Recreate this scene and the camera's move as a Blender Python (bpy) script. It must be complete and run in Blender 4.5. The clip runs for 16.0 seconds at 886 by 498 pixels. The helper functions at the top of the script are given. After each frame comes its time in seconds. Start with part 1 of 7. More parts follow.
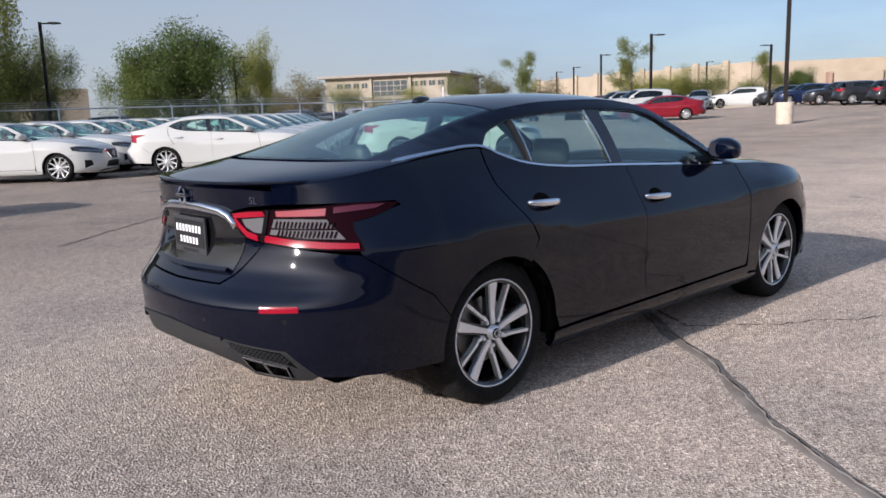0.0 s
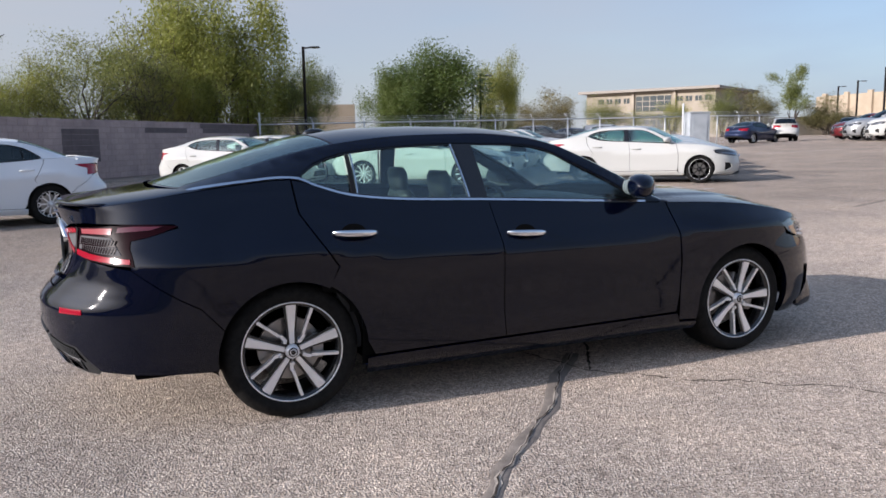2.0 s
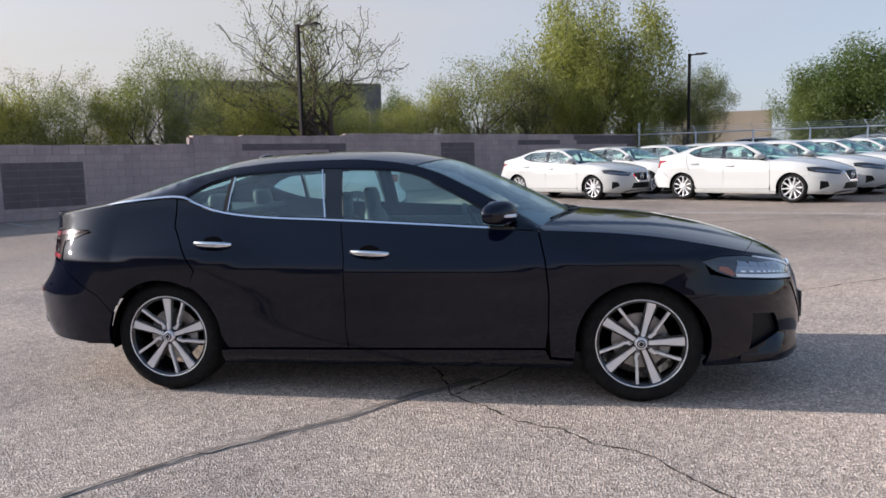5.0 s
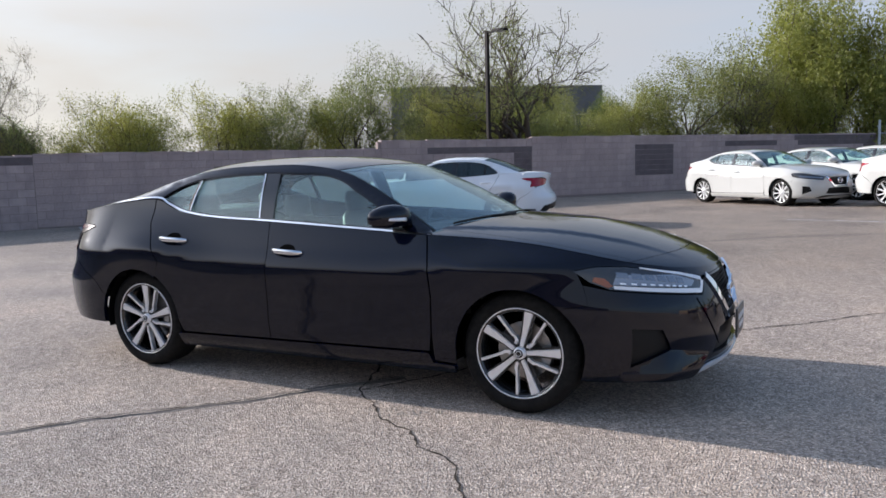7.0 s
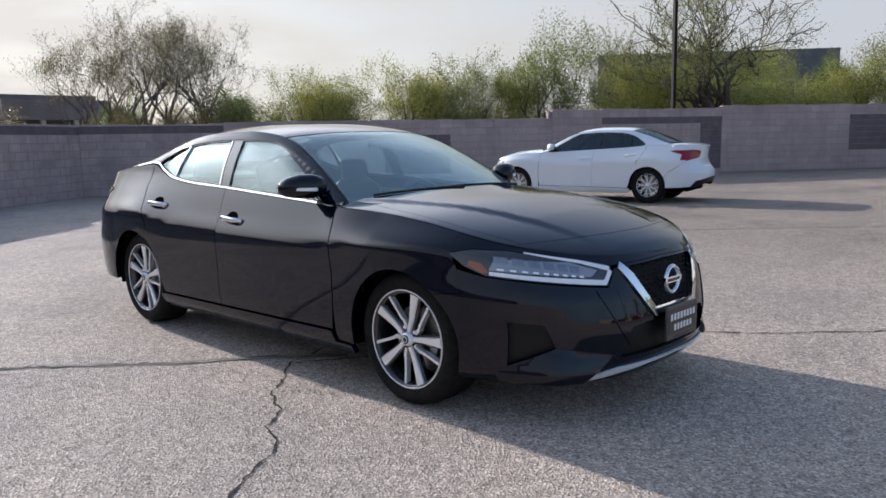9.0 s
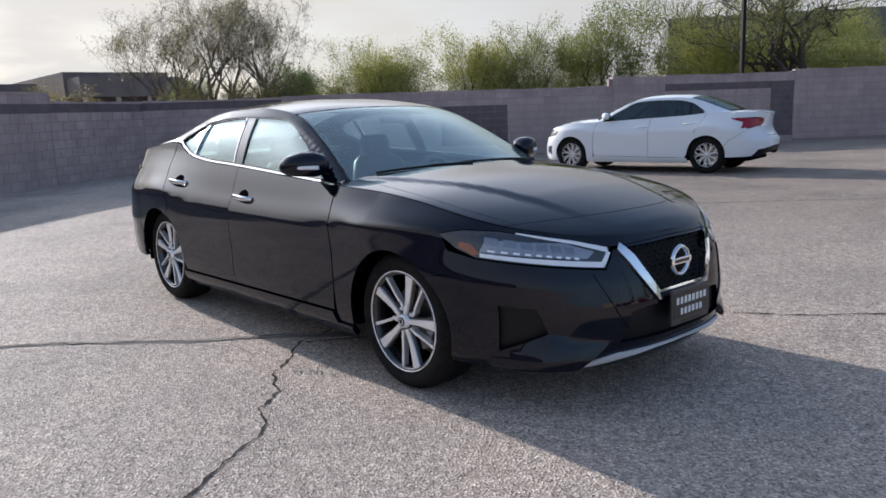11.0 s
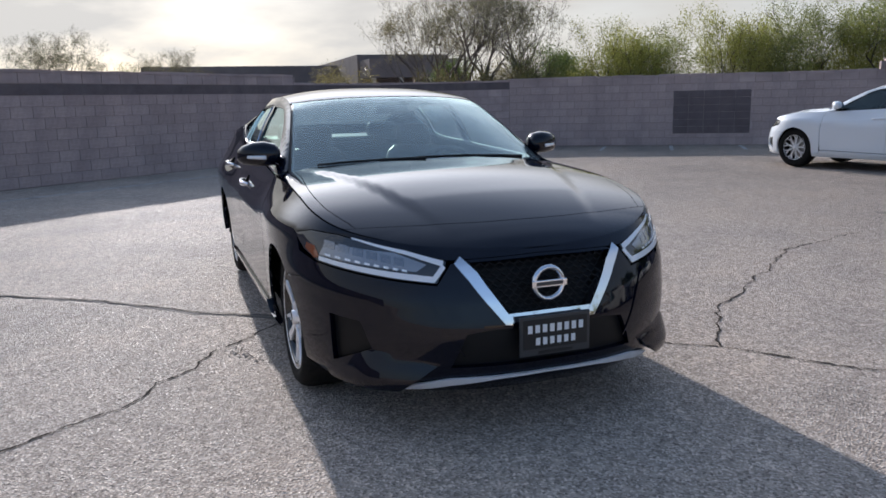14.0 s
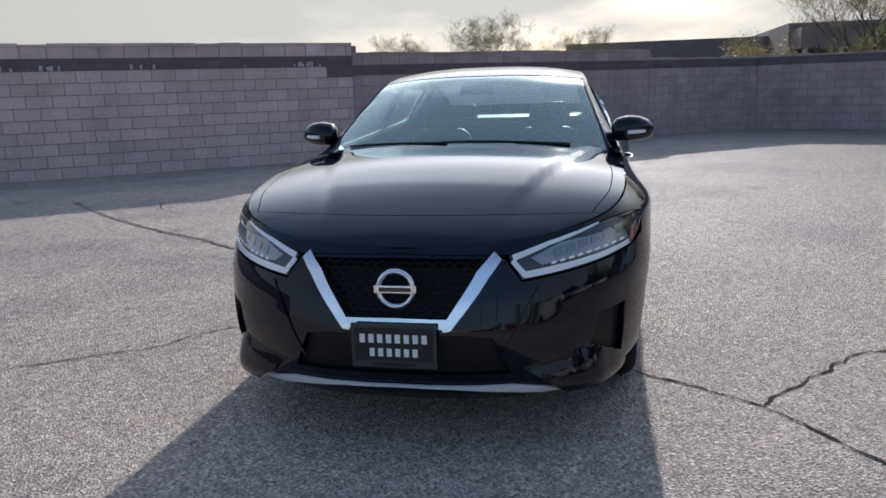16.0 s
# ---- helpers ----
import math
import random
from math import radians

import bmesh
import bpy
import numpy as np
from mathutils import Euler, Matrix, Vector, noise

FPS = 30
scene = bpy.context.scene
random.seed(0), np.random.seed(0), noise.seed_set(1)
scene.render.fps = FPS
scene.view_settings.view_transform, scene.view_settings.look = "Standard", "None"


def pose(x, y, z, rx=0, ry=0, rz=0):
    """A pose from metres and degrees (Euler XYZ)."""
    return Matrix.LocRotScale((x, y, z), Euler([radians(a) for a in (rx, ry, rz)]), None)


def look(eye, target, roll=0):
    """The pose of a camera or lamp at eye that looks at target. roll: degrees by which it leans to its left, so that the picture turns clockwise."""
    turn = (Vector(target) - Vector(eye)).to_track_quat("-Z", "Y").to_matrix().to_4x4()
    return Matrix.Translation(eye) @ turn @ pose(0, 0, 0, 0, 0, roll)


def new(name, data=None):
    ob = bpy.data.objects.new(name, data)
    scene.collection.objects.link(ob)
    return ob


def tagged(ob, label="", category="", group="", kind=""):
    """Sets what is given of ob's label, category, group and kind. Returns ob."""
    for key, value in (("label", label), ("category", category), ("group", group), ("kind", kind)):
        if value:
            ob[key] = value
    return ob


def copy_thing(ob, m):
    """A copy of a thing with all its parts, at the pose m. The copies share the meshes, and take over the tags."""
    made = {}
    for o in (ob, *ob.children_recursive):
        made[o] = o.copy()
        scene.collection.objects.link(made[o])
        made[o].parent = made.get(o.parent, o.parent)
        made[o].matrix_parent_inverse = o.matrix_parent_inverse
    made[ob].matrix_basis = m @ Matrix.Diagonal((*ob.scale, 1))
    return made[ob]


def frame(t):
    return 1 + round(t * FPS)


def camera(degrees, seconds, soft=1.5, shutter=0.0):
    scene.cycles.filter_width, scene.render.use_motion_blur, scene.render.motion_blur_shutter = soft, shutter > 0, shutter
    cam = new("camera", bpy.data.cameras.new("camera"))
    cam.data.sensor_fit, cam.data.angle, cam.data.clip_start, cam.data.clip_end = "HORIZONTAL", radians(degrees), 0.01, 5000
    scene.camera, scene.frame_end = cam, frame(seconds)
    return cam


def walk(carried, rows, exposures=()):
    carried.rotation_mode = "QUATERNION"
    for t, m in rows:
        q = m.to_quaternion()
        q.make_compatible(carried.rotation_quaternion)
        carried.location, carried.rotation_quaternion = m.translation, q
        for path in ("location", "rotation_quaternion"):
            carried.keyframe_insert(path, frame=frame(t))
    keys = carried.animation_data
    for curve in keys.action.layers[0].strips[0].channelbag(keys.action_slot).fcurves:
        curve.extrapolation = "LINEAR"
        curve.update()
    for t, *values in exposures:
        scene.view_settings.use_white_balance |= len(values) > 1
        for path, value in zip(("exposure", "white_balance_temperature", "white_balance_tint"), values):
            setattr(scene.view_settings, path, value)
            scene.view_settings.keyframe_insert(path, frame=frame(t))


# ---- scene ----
cam = camera(59.7, 16.0, soft=1.65)
PATH = [
    (0, (-3.802, -3.199, 1.295), (-2.483, -1.734, 0.961), -1.8),
    (0.5, (-3.504, -3.585, 1.35), (-2.273, -2.042, 1.029), -1.8),
    (1, (-3.078, -3.9, 1.354), (-1.976, -2.26, 1.046), -1.6),
    (1.5, (-2.605, -4.252, 1.362), (-1.665, -2.512, 1.066), -1.4),
    (2, (-2.107, -4.476, 1.343), (-1.345, -2.649, 1.061), -0.9),
    (2.5, (-1.605, -4.659, 1.356), (-1.035, -2.761, 1.089), -0.5),
    (3, (-1.089, -4.821, 1.372), (-0.715, -2.873, 1.114), -0.4),
    (3.5, (-0.571, -4.94, 1.388), (-0.39, -2.964, 1.141), -0.6),
    (4, (-0.046, -5.105, 1.401), (-0.047, -3.12, 1.16), -0.8),
    (6.5, (2.441, -4.841, 1.344), (1.683, -3.004, 1.116), -1.7),
    (7, (2.877, -4.611, 1.35), (1.97, -2.842, 1.131), -1.5),
    (7.5, (3.314, -4.394, 1.357), (2.265, -2.706, 1.141), -1.3),
    (8, (3.635, -4.069, 1.339), (2.457, -2.469, 1.114), -1.0),
    (8.5, (3.939, -3.714, 1.331), (2.655, -2.2, 1.082), -0.9),
    (9, (4.06, -3.381, 1.3), (2.694, -1.948, 1.019), -1.0),
    (11.5, (4.233, -3.041, 1.319), (2.737, -1.762, 0.962), -2.1),
    (12, (4.276, -3.004, 1.318), (2.755, -1.756, 0.961), -2.1),
    (12.5, (4.399, -2.775, 1.31), (2.824, -1.596, 0.951), -2.0),
    (13, (4.601, -2.352, 1.318), (2.946, -1.29, 0.955), -1.8),
    (13.5, (4.833, -1.89, 1.324), (3.083, -0.995, 0.957), -1.4),
    (14, (4.959, -1.395, 1.331), (3.116, -0.719, 0.952), -1.2),
    (14.5, (5.071, -0.842, 1.336), (3.154, -0.427, 0.944), -1.3),
    (15, (5.032, -0.335, 1.311), (3.078, -0.184, 0.914), -1.4),
    (15.5, (4.975, 0.19, 1.32), (3.022, 0.067, 0.906), -1.3),
    (16, (4.865, 0.679, 1.309), (2.947, 0.294, 0.896), -1.7),
]
walk(cam, [(t, look(eye, target, roll)) for t, eye, target, roll in PATH], [(0.0, 0.25, 6140, 16), (4.0, 0.54, 6240, 16), (8.0, 0.52, 6050, 14), (12.0, 0.44, 6020, 14), (16.0, 0.23, 5950, 13)])

# ---- world, sun ----
SUN_EL = 20.0          # degrees above the horizon; it stands behind the parked car, at -x
world = bpy.data.worlds.new("sky")
scene.world = world
world.use_nodes = True
wt = world.node_tree
wt.nodes.clear()
w_out = wt.nodes.new("ShaderNodeOutputWorld")
w_bg = wt.nodes.new("ShaderNodeBackground")
w_sky = wt.nodes.new("ShaderNodeTexSky")
w_sky.sky_type = "NISHITA"
w_sky.sun_disc = False
w_sky.sun_elevation = radians(SUN_EL)
w_sky.sun_rotation = radians(270.0)
w_sky.air_density, w_sky.dust_density, w_sky.ozone_density = 1.0, 1.2, 1.6
w_sky.altitude = 350.0
# thin high cloud that veils the blue, thicker and warmer towards the sun
w_co = wt.nodes.new("ShaderNodeTexCoord")
w_map = wt.nodes.new("ShaderNodeMapping")
w_map.inputs["Scale"].default_value = (1.0, 1.6, 5.5)
w_noise = wt.nodes.new("ShaderNodeTexNoise")
w_noise.inputs["Scale"].default_value = 1.7
w_noise.inputs["Detail"].default_value = 7.0
w_ramp = wt.nodes.new("ShaderNodeMapRange")
w_ramp.inputs["From Min"].default_value, w_ramp.inputs["From Max"].default_value = 0.30, 0.72
w_ramp.inputs["To Min"].default_value, w_ramp.inputs["To Max"].default_value = -0.20, 0.24
w_sep = wt.nodes.new("ShaderNodeSeparateXYZ")
w_veil = wt.nodes.new("ShaderNodeMapRange")
w_veil.inputs["From Min"].default_value, w_veil.inputs["From Max"].default_value = 0.9, -0.25
w_veil.inputs["To Min"].default_value, w_veil.inputs["To Max"].default_value = 0.56, 0.92
w_add = wt.nodes.new("ShaderNodeMath")
w_add.operation = "ADD"
w_add.use_clamp = True
w_tone = wt.nodes.new("ShaderNodeMix")
w_tone.data_type = "RGBA"
w_tone.inputs["A"].default_value = (3.35, 3.68, 4.05, 1)
w_tone.inputs["B"].default_value = (4.25, 3.97, 3.38, 1)
w_blue = wt.nodes.new("ShaderNodeMix")
w_blue.data_type = "RGBA"
w_blue.inputs["B"].default_value = (1.95, 2.85, 4.30, 1)
w_away = wt.nodes.new("ShaderNodeMapRange")
w_away.interpolation_type = "SMOOTHSTEP"
w_away.inputs["From Min"].default_value, w_away.inputs["From Max"].default_value = 0.52, 0.95
wt.links.new(w_tone.outputs["Result"], w_blue.inputs["A"])
w_up = wt.nodes.new("ShaderNodeMapRange")
w_up.interpolation_type = "SMOOTHSTEP"
w_up.inputs["From Min"].default_value, w_up.inputs["From Max"].default_value = 0.22, 0.60
w_clear = wt.nodes.new("ShaderNodeMath")
w_clear.operation = "MAXIMUM"
wt.links.new(w_away.outputs["Result"], w_clear.inputs[0])
wt.links.new(w_up.outputs["Result"], w_clear.inputs[1])
wt.links.new(w_clear.outputs["Value"], w_blue.inputs["Factor"])
w_mix = wt.nodes.new("ShaderNodeMix")
w_mix.data_type = "RGBA"
wt.links.new(w_co.outputs["Generated"], w_map.inputs["Vector"])
wt.links.new(w_co.outputs["Generated"], w_sep.inputs["Vector"])
wt.links.new(w_map.outputs["Vector"], w_noise.inputs["Vector"])
wt.links.new(w_noise.outputs["Fac"], w_ramp.inputs["Value"])
wt.links.new(w_sep.outputs["X"], w_veil.inputs["Value"])
wt.links.new(w_sep.outputs["X"], w_away.inputs["Value"])
wt.links.new(w_sep.outputs["Z"], w_up.inputs["Value"])
wt.links.new(w_ramp.outputs["Result"], w_add.inputs[0])
wt.links.new(w_veil.outputs["Result"], w_add.inputs[1])
# the veil is seen edge-on near the horizon and thins out overhead
w_thin = wt.nodes.new("ShaderNodeMapRange")
w_thin.inputs["From Min"].default_value, w_thin.inputs["From Max"].default_value = 0.15, 0.75
w_thin.inputs["To Min"].default_value, w_thin.inputs["To Max"].default_value = 1.0, 0.62
wt.links.new(w_sep.outputs["Z"], w_thin.inputs["Value"])
w_fac = wt.nodes.new("ShaderNodeMath")
w_fac.operation = "MULTIPLY"
wt.links.new(w_add.outputs["Value"], w_fac.inputs[0])
wt.links.new(w_thin.outputs["Result"], w_fac.inputs[1])
wt.links.new(w_fac.outputs["Value"], w_mix.inputs["Factor"])
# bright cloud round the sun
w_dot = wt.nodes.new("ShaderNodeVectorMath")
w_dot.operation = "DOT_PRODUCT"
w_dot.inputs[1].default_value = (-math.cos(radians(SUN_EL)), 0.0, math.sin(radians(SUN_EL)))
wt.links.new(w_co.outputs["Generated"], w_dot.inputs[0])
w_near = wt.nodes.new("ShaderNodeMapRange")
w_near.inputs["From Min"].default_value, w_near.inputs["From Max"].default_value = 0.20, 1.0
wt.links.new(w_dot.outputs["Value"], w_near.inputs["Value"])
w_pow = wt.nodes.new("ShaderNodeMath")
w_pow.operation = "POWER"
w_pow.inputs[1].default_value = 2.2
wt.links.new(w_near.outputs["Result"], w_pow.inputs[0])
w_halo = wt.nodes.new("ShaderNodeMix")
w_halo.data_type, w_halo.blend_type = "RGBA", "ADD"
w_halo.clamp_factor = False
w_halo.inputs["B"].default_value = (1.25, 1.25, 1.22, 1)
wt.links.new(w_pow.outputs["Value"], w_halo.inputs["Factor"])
w_warm = wt.nodes.new("ShaderNodeMapRange")
w_warm.inputs["From Min"].default_value, w_warm.inputs["From Max"].default_value = 0.1, -0.8
wt.links.new(w_sep.outputs["X"], w_warm.inputs["Value"])
wt.links.new(w_warm.outputs["Result"], w_tone.inputs["Factor"])
wt.links.new(w_sky.outputs["Color"], w_mix.inputs["A"])
wt.links.new(w_blue.outputs["Result"], w_mix.inputs["B"])
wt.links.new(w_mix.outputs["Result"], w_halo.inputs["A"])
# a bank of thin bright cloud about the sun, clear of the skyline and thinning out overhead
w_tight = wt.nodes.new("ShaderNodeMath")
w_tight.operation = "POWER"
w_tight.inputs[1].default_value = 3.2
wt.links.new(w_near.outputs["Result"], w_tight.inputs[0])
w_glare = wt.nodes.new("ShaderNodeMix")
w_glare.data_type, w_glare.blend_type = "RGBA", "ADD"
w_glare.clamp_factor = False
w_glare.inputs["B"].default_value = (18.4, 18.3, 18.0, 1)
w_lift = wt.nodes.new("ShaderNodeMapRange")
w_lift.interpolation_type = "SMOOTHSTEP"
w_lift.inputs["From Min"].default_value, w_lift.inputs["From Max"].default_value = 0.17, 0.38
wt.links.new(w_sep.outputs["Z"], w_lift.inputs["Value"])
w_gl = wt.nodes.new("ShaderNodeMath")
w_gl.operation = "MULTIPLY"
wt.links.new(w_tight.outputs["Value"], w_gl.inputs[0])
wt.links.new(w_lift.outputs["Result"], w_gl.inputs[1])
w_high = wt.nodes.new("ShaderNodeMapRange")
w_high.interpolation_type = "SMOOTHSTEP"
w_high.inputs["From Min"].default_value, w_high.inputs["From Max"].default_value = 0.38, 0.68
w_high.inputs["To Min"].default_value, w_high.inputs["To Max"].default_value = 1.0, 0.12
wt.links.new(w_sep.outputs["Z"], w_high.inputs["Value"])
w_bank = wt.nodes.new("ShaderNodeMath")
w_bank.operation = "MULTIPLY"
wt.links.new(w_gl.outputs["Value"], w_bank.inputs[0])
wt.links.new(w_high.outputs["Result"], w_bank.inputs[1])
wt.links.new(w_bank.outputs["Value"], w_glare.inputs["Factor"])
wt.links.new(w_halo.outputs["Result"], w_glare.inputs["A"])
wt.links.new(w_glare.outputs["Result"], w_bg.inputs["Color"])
w_bg.inputs["Strength"].default_value = 0.115
wt.links.new(w_bg.outputs["Background"], w_out.inputs["Surface"])

sun = new("sun", bpy.data.lights.new("sun", "SUN"))
sun.data.energy = 5.0
sun.data.angle = radians(0.8)
sun.data.color = (1.0, 0.93, 0.84)
sun.matrix_world = look((-60 * math.cos(radians(SUN_EL)), 0, 60 * math.sin(radians(SUN_EL))), (0, 0, 0))

# ---- materials ----
def material(name, color, rough=0.5, metal=0.0, **kw):
    """A principled material; returns it with its tree and shader for more nodes."""
    m = bpy.data.materials.new(name)
    m.use_nodes = True
    b = m.node_tree.nodes["Principled BSDF"]
    b.inputs["Base Color"].default_value = (*color, 1)
    b.inputs["Roughness"].default_value = rough
    b.inputs["Metallic"].default_value = metal
    for k, v in kw.items():
        b.inputs[k.replace("_", " ")].default_value = v
    return m


def node(m, kind, **inputs):
    n = m.node_tree.nodes.new(kind)
    for k, v in inputs.items():
        n.inputs[k.replace("_", " ")].default_value = v
    return n


def link(m, a, b):
    m.node_tree.links.new(a, b)


def coords(m, scale=(1, 1, 1), space="Object"):
    c = node(m, "ShaderNodeTexCoord")
    mp = node(m, "ShaderNodeMapping", Scale=scale)
    link(m, c.outputs[space], mp.inputs["Vector"])
    return mp.outputs["Vector"]


def noise_tex(m, vec, scale, detail=4.0, rough=0.55):
    n = node(m, "ShaderNodeTexNoise", Scale=scale, Detail=detail, Roughness=rough)
    link(m, vec, n.inputs["Vector"])
    return n.outputs["Fac"]


def ramp(m, fac, stops):
    r = node(m, "ShaderNodeValToRGB")
    els = r.color_ramp.elements
    while len(els) < len(stops):
        els.new(0.5)
    for e, (p, c) in zip(els, stops):
        e.position, e.color = p, (*c, 1)
    link(m, fac, r.inputs["Fac"])
    return r.outputs["Color"]


def mix_color(m, fac, a, b, mode="MIX"):
    n = node(m, "ShaderNodeMix")
    n.data_type, n.blend_type = "RGBA", mode
    for sock, v in (("Factor", fac), ("A", a), ("B", b)):
        if isinstance(v, (int, float)):
            n.inputs[sock].default_value = v
        elif isinstance(v, tuple):
            n.inputs[sock].default_value = (*v, 1)
        else:
            link(m, v, n.inputs[sock])
    return n.outputs["Result"]


def bump(m, height, strength, distance=0.01, base=None):
    n = node(m, "ShaderNodeBump", Strength=strength, Distance=distance)
    link(m, height, n.inputs["Height"])
    if base is not None:
        link(m, base, n.inputs["Normal"])
    link(m, n.outputs["Normal"], m.node_tree.nodes["Principled BSDF"].inputs["Normal"])
    return n.outputs["Normal"]


def base_in(m, name="Base Color"):
    return m.node_tree.nodes["Principled BSDF"].inputs[name]


def paint(name, color, rough=0.35, metal=0.0, dust=0.03, coat=1.40, under=0.08):
    """Car paint: pigment under a clear coat, with a faint film of dust."""
    m = material(name, color, rough, metal, Coat_Weight=1.0, Coat_Roughness=0.015, Coat_IOR=coat)
    m.node_tree.nodes["Principled BSDF"].inputs["Specular IOR Level"].default_value = under
    v = coords(m)
    n = noise_tex(m, v, 3.0, 5)
    c = mix_color(m, ramp(m, n, [(0.35, (0, 0, 0)), (0.8, (dust, dust, dust))]), color, (0.35, 0.32, 0.28))
    link(m, c, base_in(m))
    r = ramp(m, noise_tex(m, v, 7.0, 4), [(0.3, (0.030,) * 3), (0.9, (0.060,) * 3)])
    link(m, r, base_in(m, "Coat Roughness"))
    return m


def glass(name, tint, gloss=1.0, dust=0.06):
    m = bpy.data.materials.new(name)
    m.use_nodes = True
    nt = m.node_tree
    nt.nodes.clear()
    out = nt.nodes.new("ShaderNodeOutputMaterial")
    tr = node(m, "ShaderNodeBsdfTransparent", Color=(*tint, 1))
    gl = node(m, "ShaderNodeBsdfGlossy", Roughness=0.01, Color=(gloss * 0.82, gloss * 0.97, gloss * 0.95, 1))
    # both faces of the pane together mirror a tenth of the light head-on and more at a slant
    lw = node(m, "ShaderNodeLayerWeight", Blend=0.5)
    pw = node(m, "ShaderNodeMath")
    pw.operation = "POWER"
    pw.inputs[1].default_value = 4.0
    link(m, lw.outputs["Facing"], pw.inputs[0])
    fr = node(m, "ShaderNodeMapRange")
    fr.inputs["To Min"].default_value, fr.inputs["To Max"].default_value = 0.095, 0.95
    link(m, pw.outputs[0], fr.inputs["Value"])
    mx = node(m, "ShaderNodeMixShader")
    link(m, fr.outputs[0], mx.inputs[0])
    link(m, tr.outputs[0], mx.inputs[1])
    link(m, gl.outputs[0], mx.inputs[2])
    # a thin even film of dust that catches the light from both sides
    film = node(m, "ShaderNodeAddShader")
    df = node(m, "ShaderNodeBsdfGlossy", Roughness=0.36, Color=(0.56, 0.64, 0.66, 1))
    tl = node(m, "ShaderNodeBsdfTranslucent", Color=(0.50, 0.65, 0.74, 1))
    link(m, df.outputs[0], film.inputs[0])
    link(m, tl.outputs[0], film.inputs[1])
    mx2 = node(m, "ShaderNodeMixShader", Fac=dust)
    link(m, mx.outputs[0], mx2.inputs[1])
    link(m, film.outputs[0], mx2.inputs[2])
    link(m, mx2.outputs[0], out.inputs["Surface"])
    return m


BLACK_PAINT = paint("black_paint", (0.0008, 0.0019, 0.0082), 0.45, 0.0, 0.0, 1.44, 0.0)
BLACK_PAINT.node_tree.nodes["Principled BSDF"].inputs["Specular Tint"].default_value = (0.42, 0.57, 1.0, 1)
WHITE_PAINT = paint("white_paint", (0.49, 0.49, 0.468), 0.4)
BLUEWHITE_PAINT = paint("cool_white_paint", (0.70, 0.73, 0.76), 0.4)
RED_PAINT = paint("red_paint", (0.19, 0.006, 0.016), 0.35, 0.2)
MAROON_PAINT = paint("maroon_paint", (0.10, 0.008, 0.012), 0.35, 0.2)
NAVY_PAINT = paint("navy_paint", (0.010, 0.018, 0.055), 0.35, 0.2)
CHARCOAL_PAINT = paint("charcoal_paint", (0.018, 0.019, 0.022), 0.35, 0.2)
SILVER_PAINT = paint("silver_paint", (0.36, 0.37, 0.38), 0.35, 0.6)
CHROME = material("chrome", (0.78, 0.79, 0.82), 0.06, 1.0)
ALLOY = material("machined_alloy", (0.88, 0.88, 0.89), 0.34, 0.6)
ALLOY_DARK = material("black_alloy", (0.012, 0.012, 0.013), 0.22, 0.0, Coat_Weight=0.6)
STEEL = material("brake_steel", (0.32, 0.31, 0.30), 0.35, 1.0)
TRIM = material("black_trim", (0.0065, 0.0065, 0.007), 0.5, 0.0, Specular_IOR_Level=0.25)
GRAIN_TRIM = material("grained_grey_trim", (0.013, 0.0135, 0.0145), 0.6)
bump(GRAIN_TRIM, noise_tex(GRAIN_TRIM, coords(GRAIN_TRIM), 90, 3), 0.6, 0.004)
GLOSS_TRIM = material("gloss_black_trim", (0.006, 0.006, 0.007), 0.08, 0.0, Coat_Weight=0.5)
RUBBER = material("tyre_rubber", (0.012, 0.012, 0.013), 0.8, 0.0, Specular_IOR_Level=0.12)
_n = noise_tex(RUBBER, coords(RUBBER), 40, 3)
link(RUBBER, ramp(RUBBER, _n, [(0.3, (0.008,) * 3), (0.75, (0.019, 0.018, 0.017))]), base_in(RUBBER))
UNDER = material("underbody_black", (0.006, 0.006, 0.006), 0.9, 0.0, Specular_IOR_Level=0.0)
SEAT = material("black_leather", (0.022, 0.022, 0.024), 0.5)
bump(SEAT, noise_tex(SEAT, coords(SEAT), 220, 2), 0.25, 0.002)
CABIN = material("cabin_plastic", (0.050, 0.053, 0.058), 0.6)
GLASS = glass("car_glass", (0.74, 0.94, 0.87), 1.0, 0.05)
GLASS_SCREEN = glass("dusty_windscreen_glass", (0.80, 0.91, 0.90), 1.0, 0.17)
GLASS_DARK = glass("tinted_car_glass", (0.16, 0.18, 0.19), 0.6, 0.015)
LENS_RED = material("red_lens", (0.27, 0.005, 0.018), 0.16, 0.0, Coat_Weight=0.25, Specular_IOR_Level=0.3)
LENS_PALE = material("pale_red_lens", (0.30, 0.075, 0.085), 0.16, 0.0, Coat_Weight=0.25, Specular_IOR_Level=0.3)
LENS_DIM = material("dim_red_lens", (0.075, 0.016, 0.028), 0.16, 0.0, Coat_Weight=0.2, Specular_IOR_Level=0.3)
LENS_SMOKE = material("smoked_red_lens", (0.010, 0.0022, 0.0042), 0.3, 0.0, Specular_IOR_Level=0.03)
LENS_CLEAR = material("clear_lens_reflector", (0.25, 0.255, 0.27), 0.16, 0.85, Coat_Weight=1.0)
LENS_TAIL = material("smoked_clear_lens", (0.115, 0.113, 0.118), 0.6, 0.0, Specular_IOR_Level=0.0)
LENS_BANK = material("projector_bank_lens", (0.30, 0.315, 0.34), 0.16, 0.55, Coat_Weight=1.0)
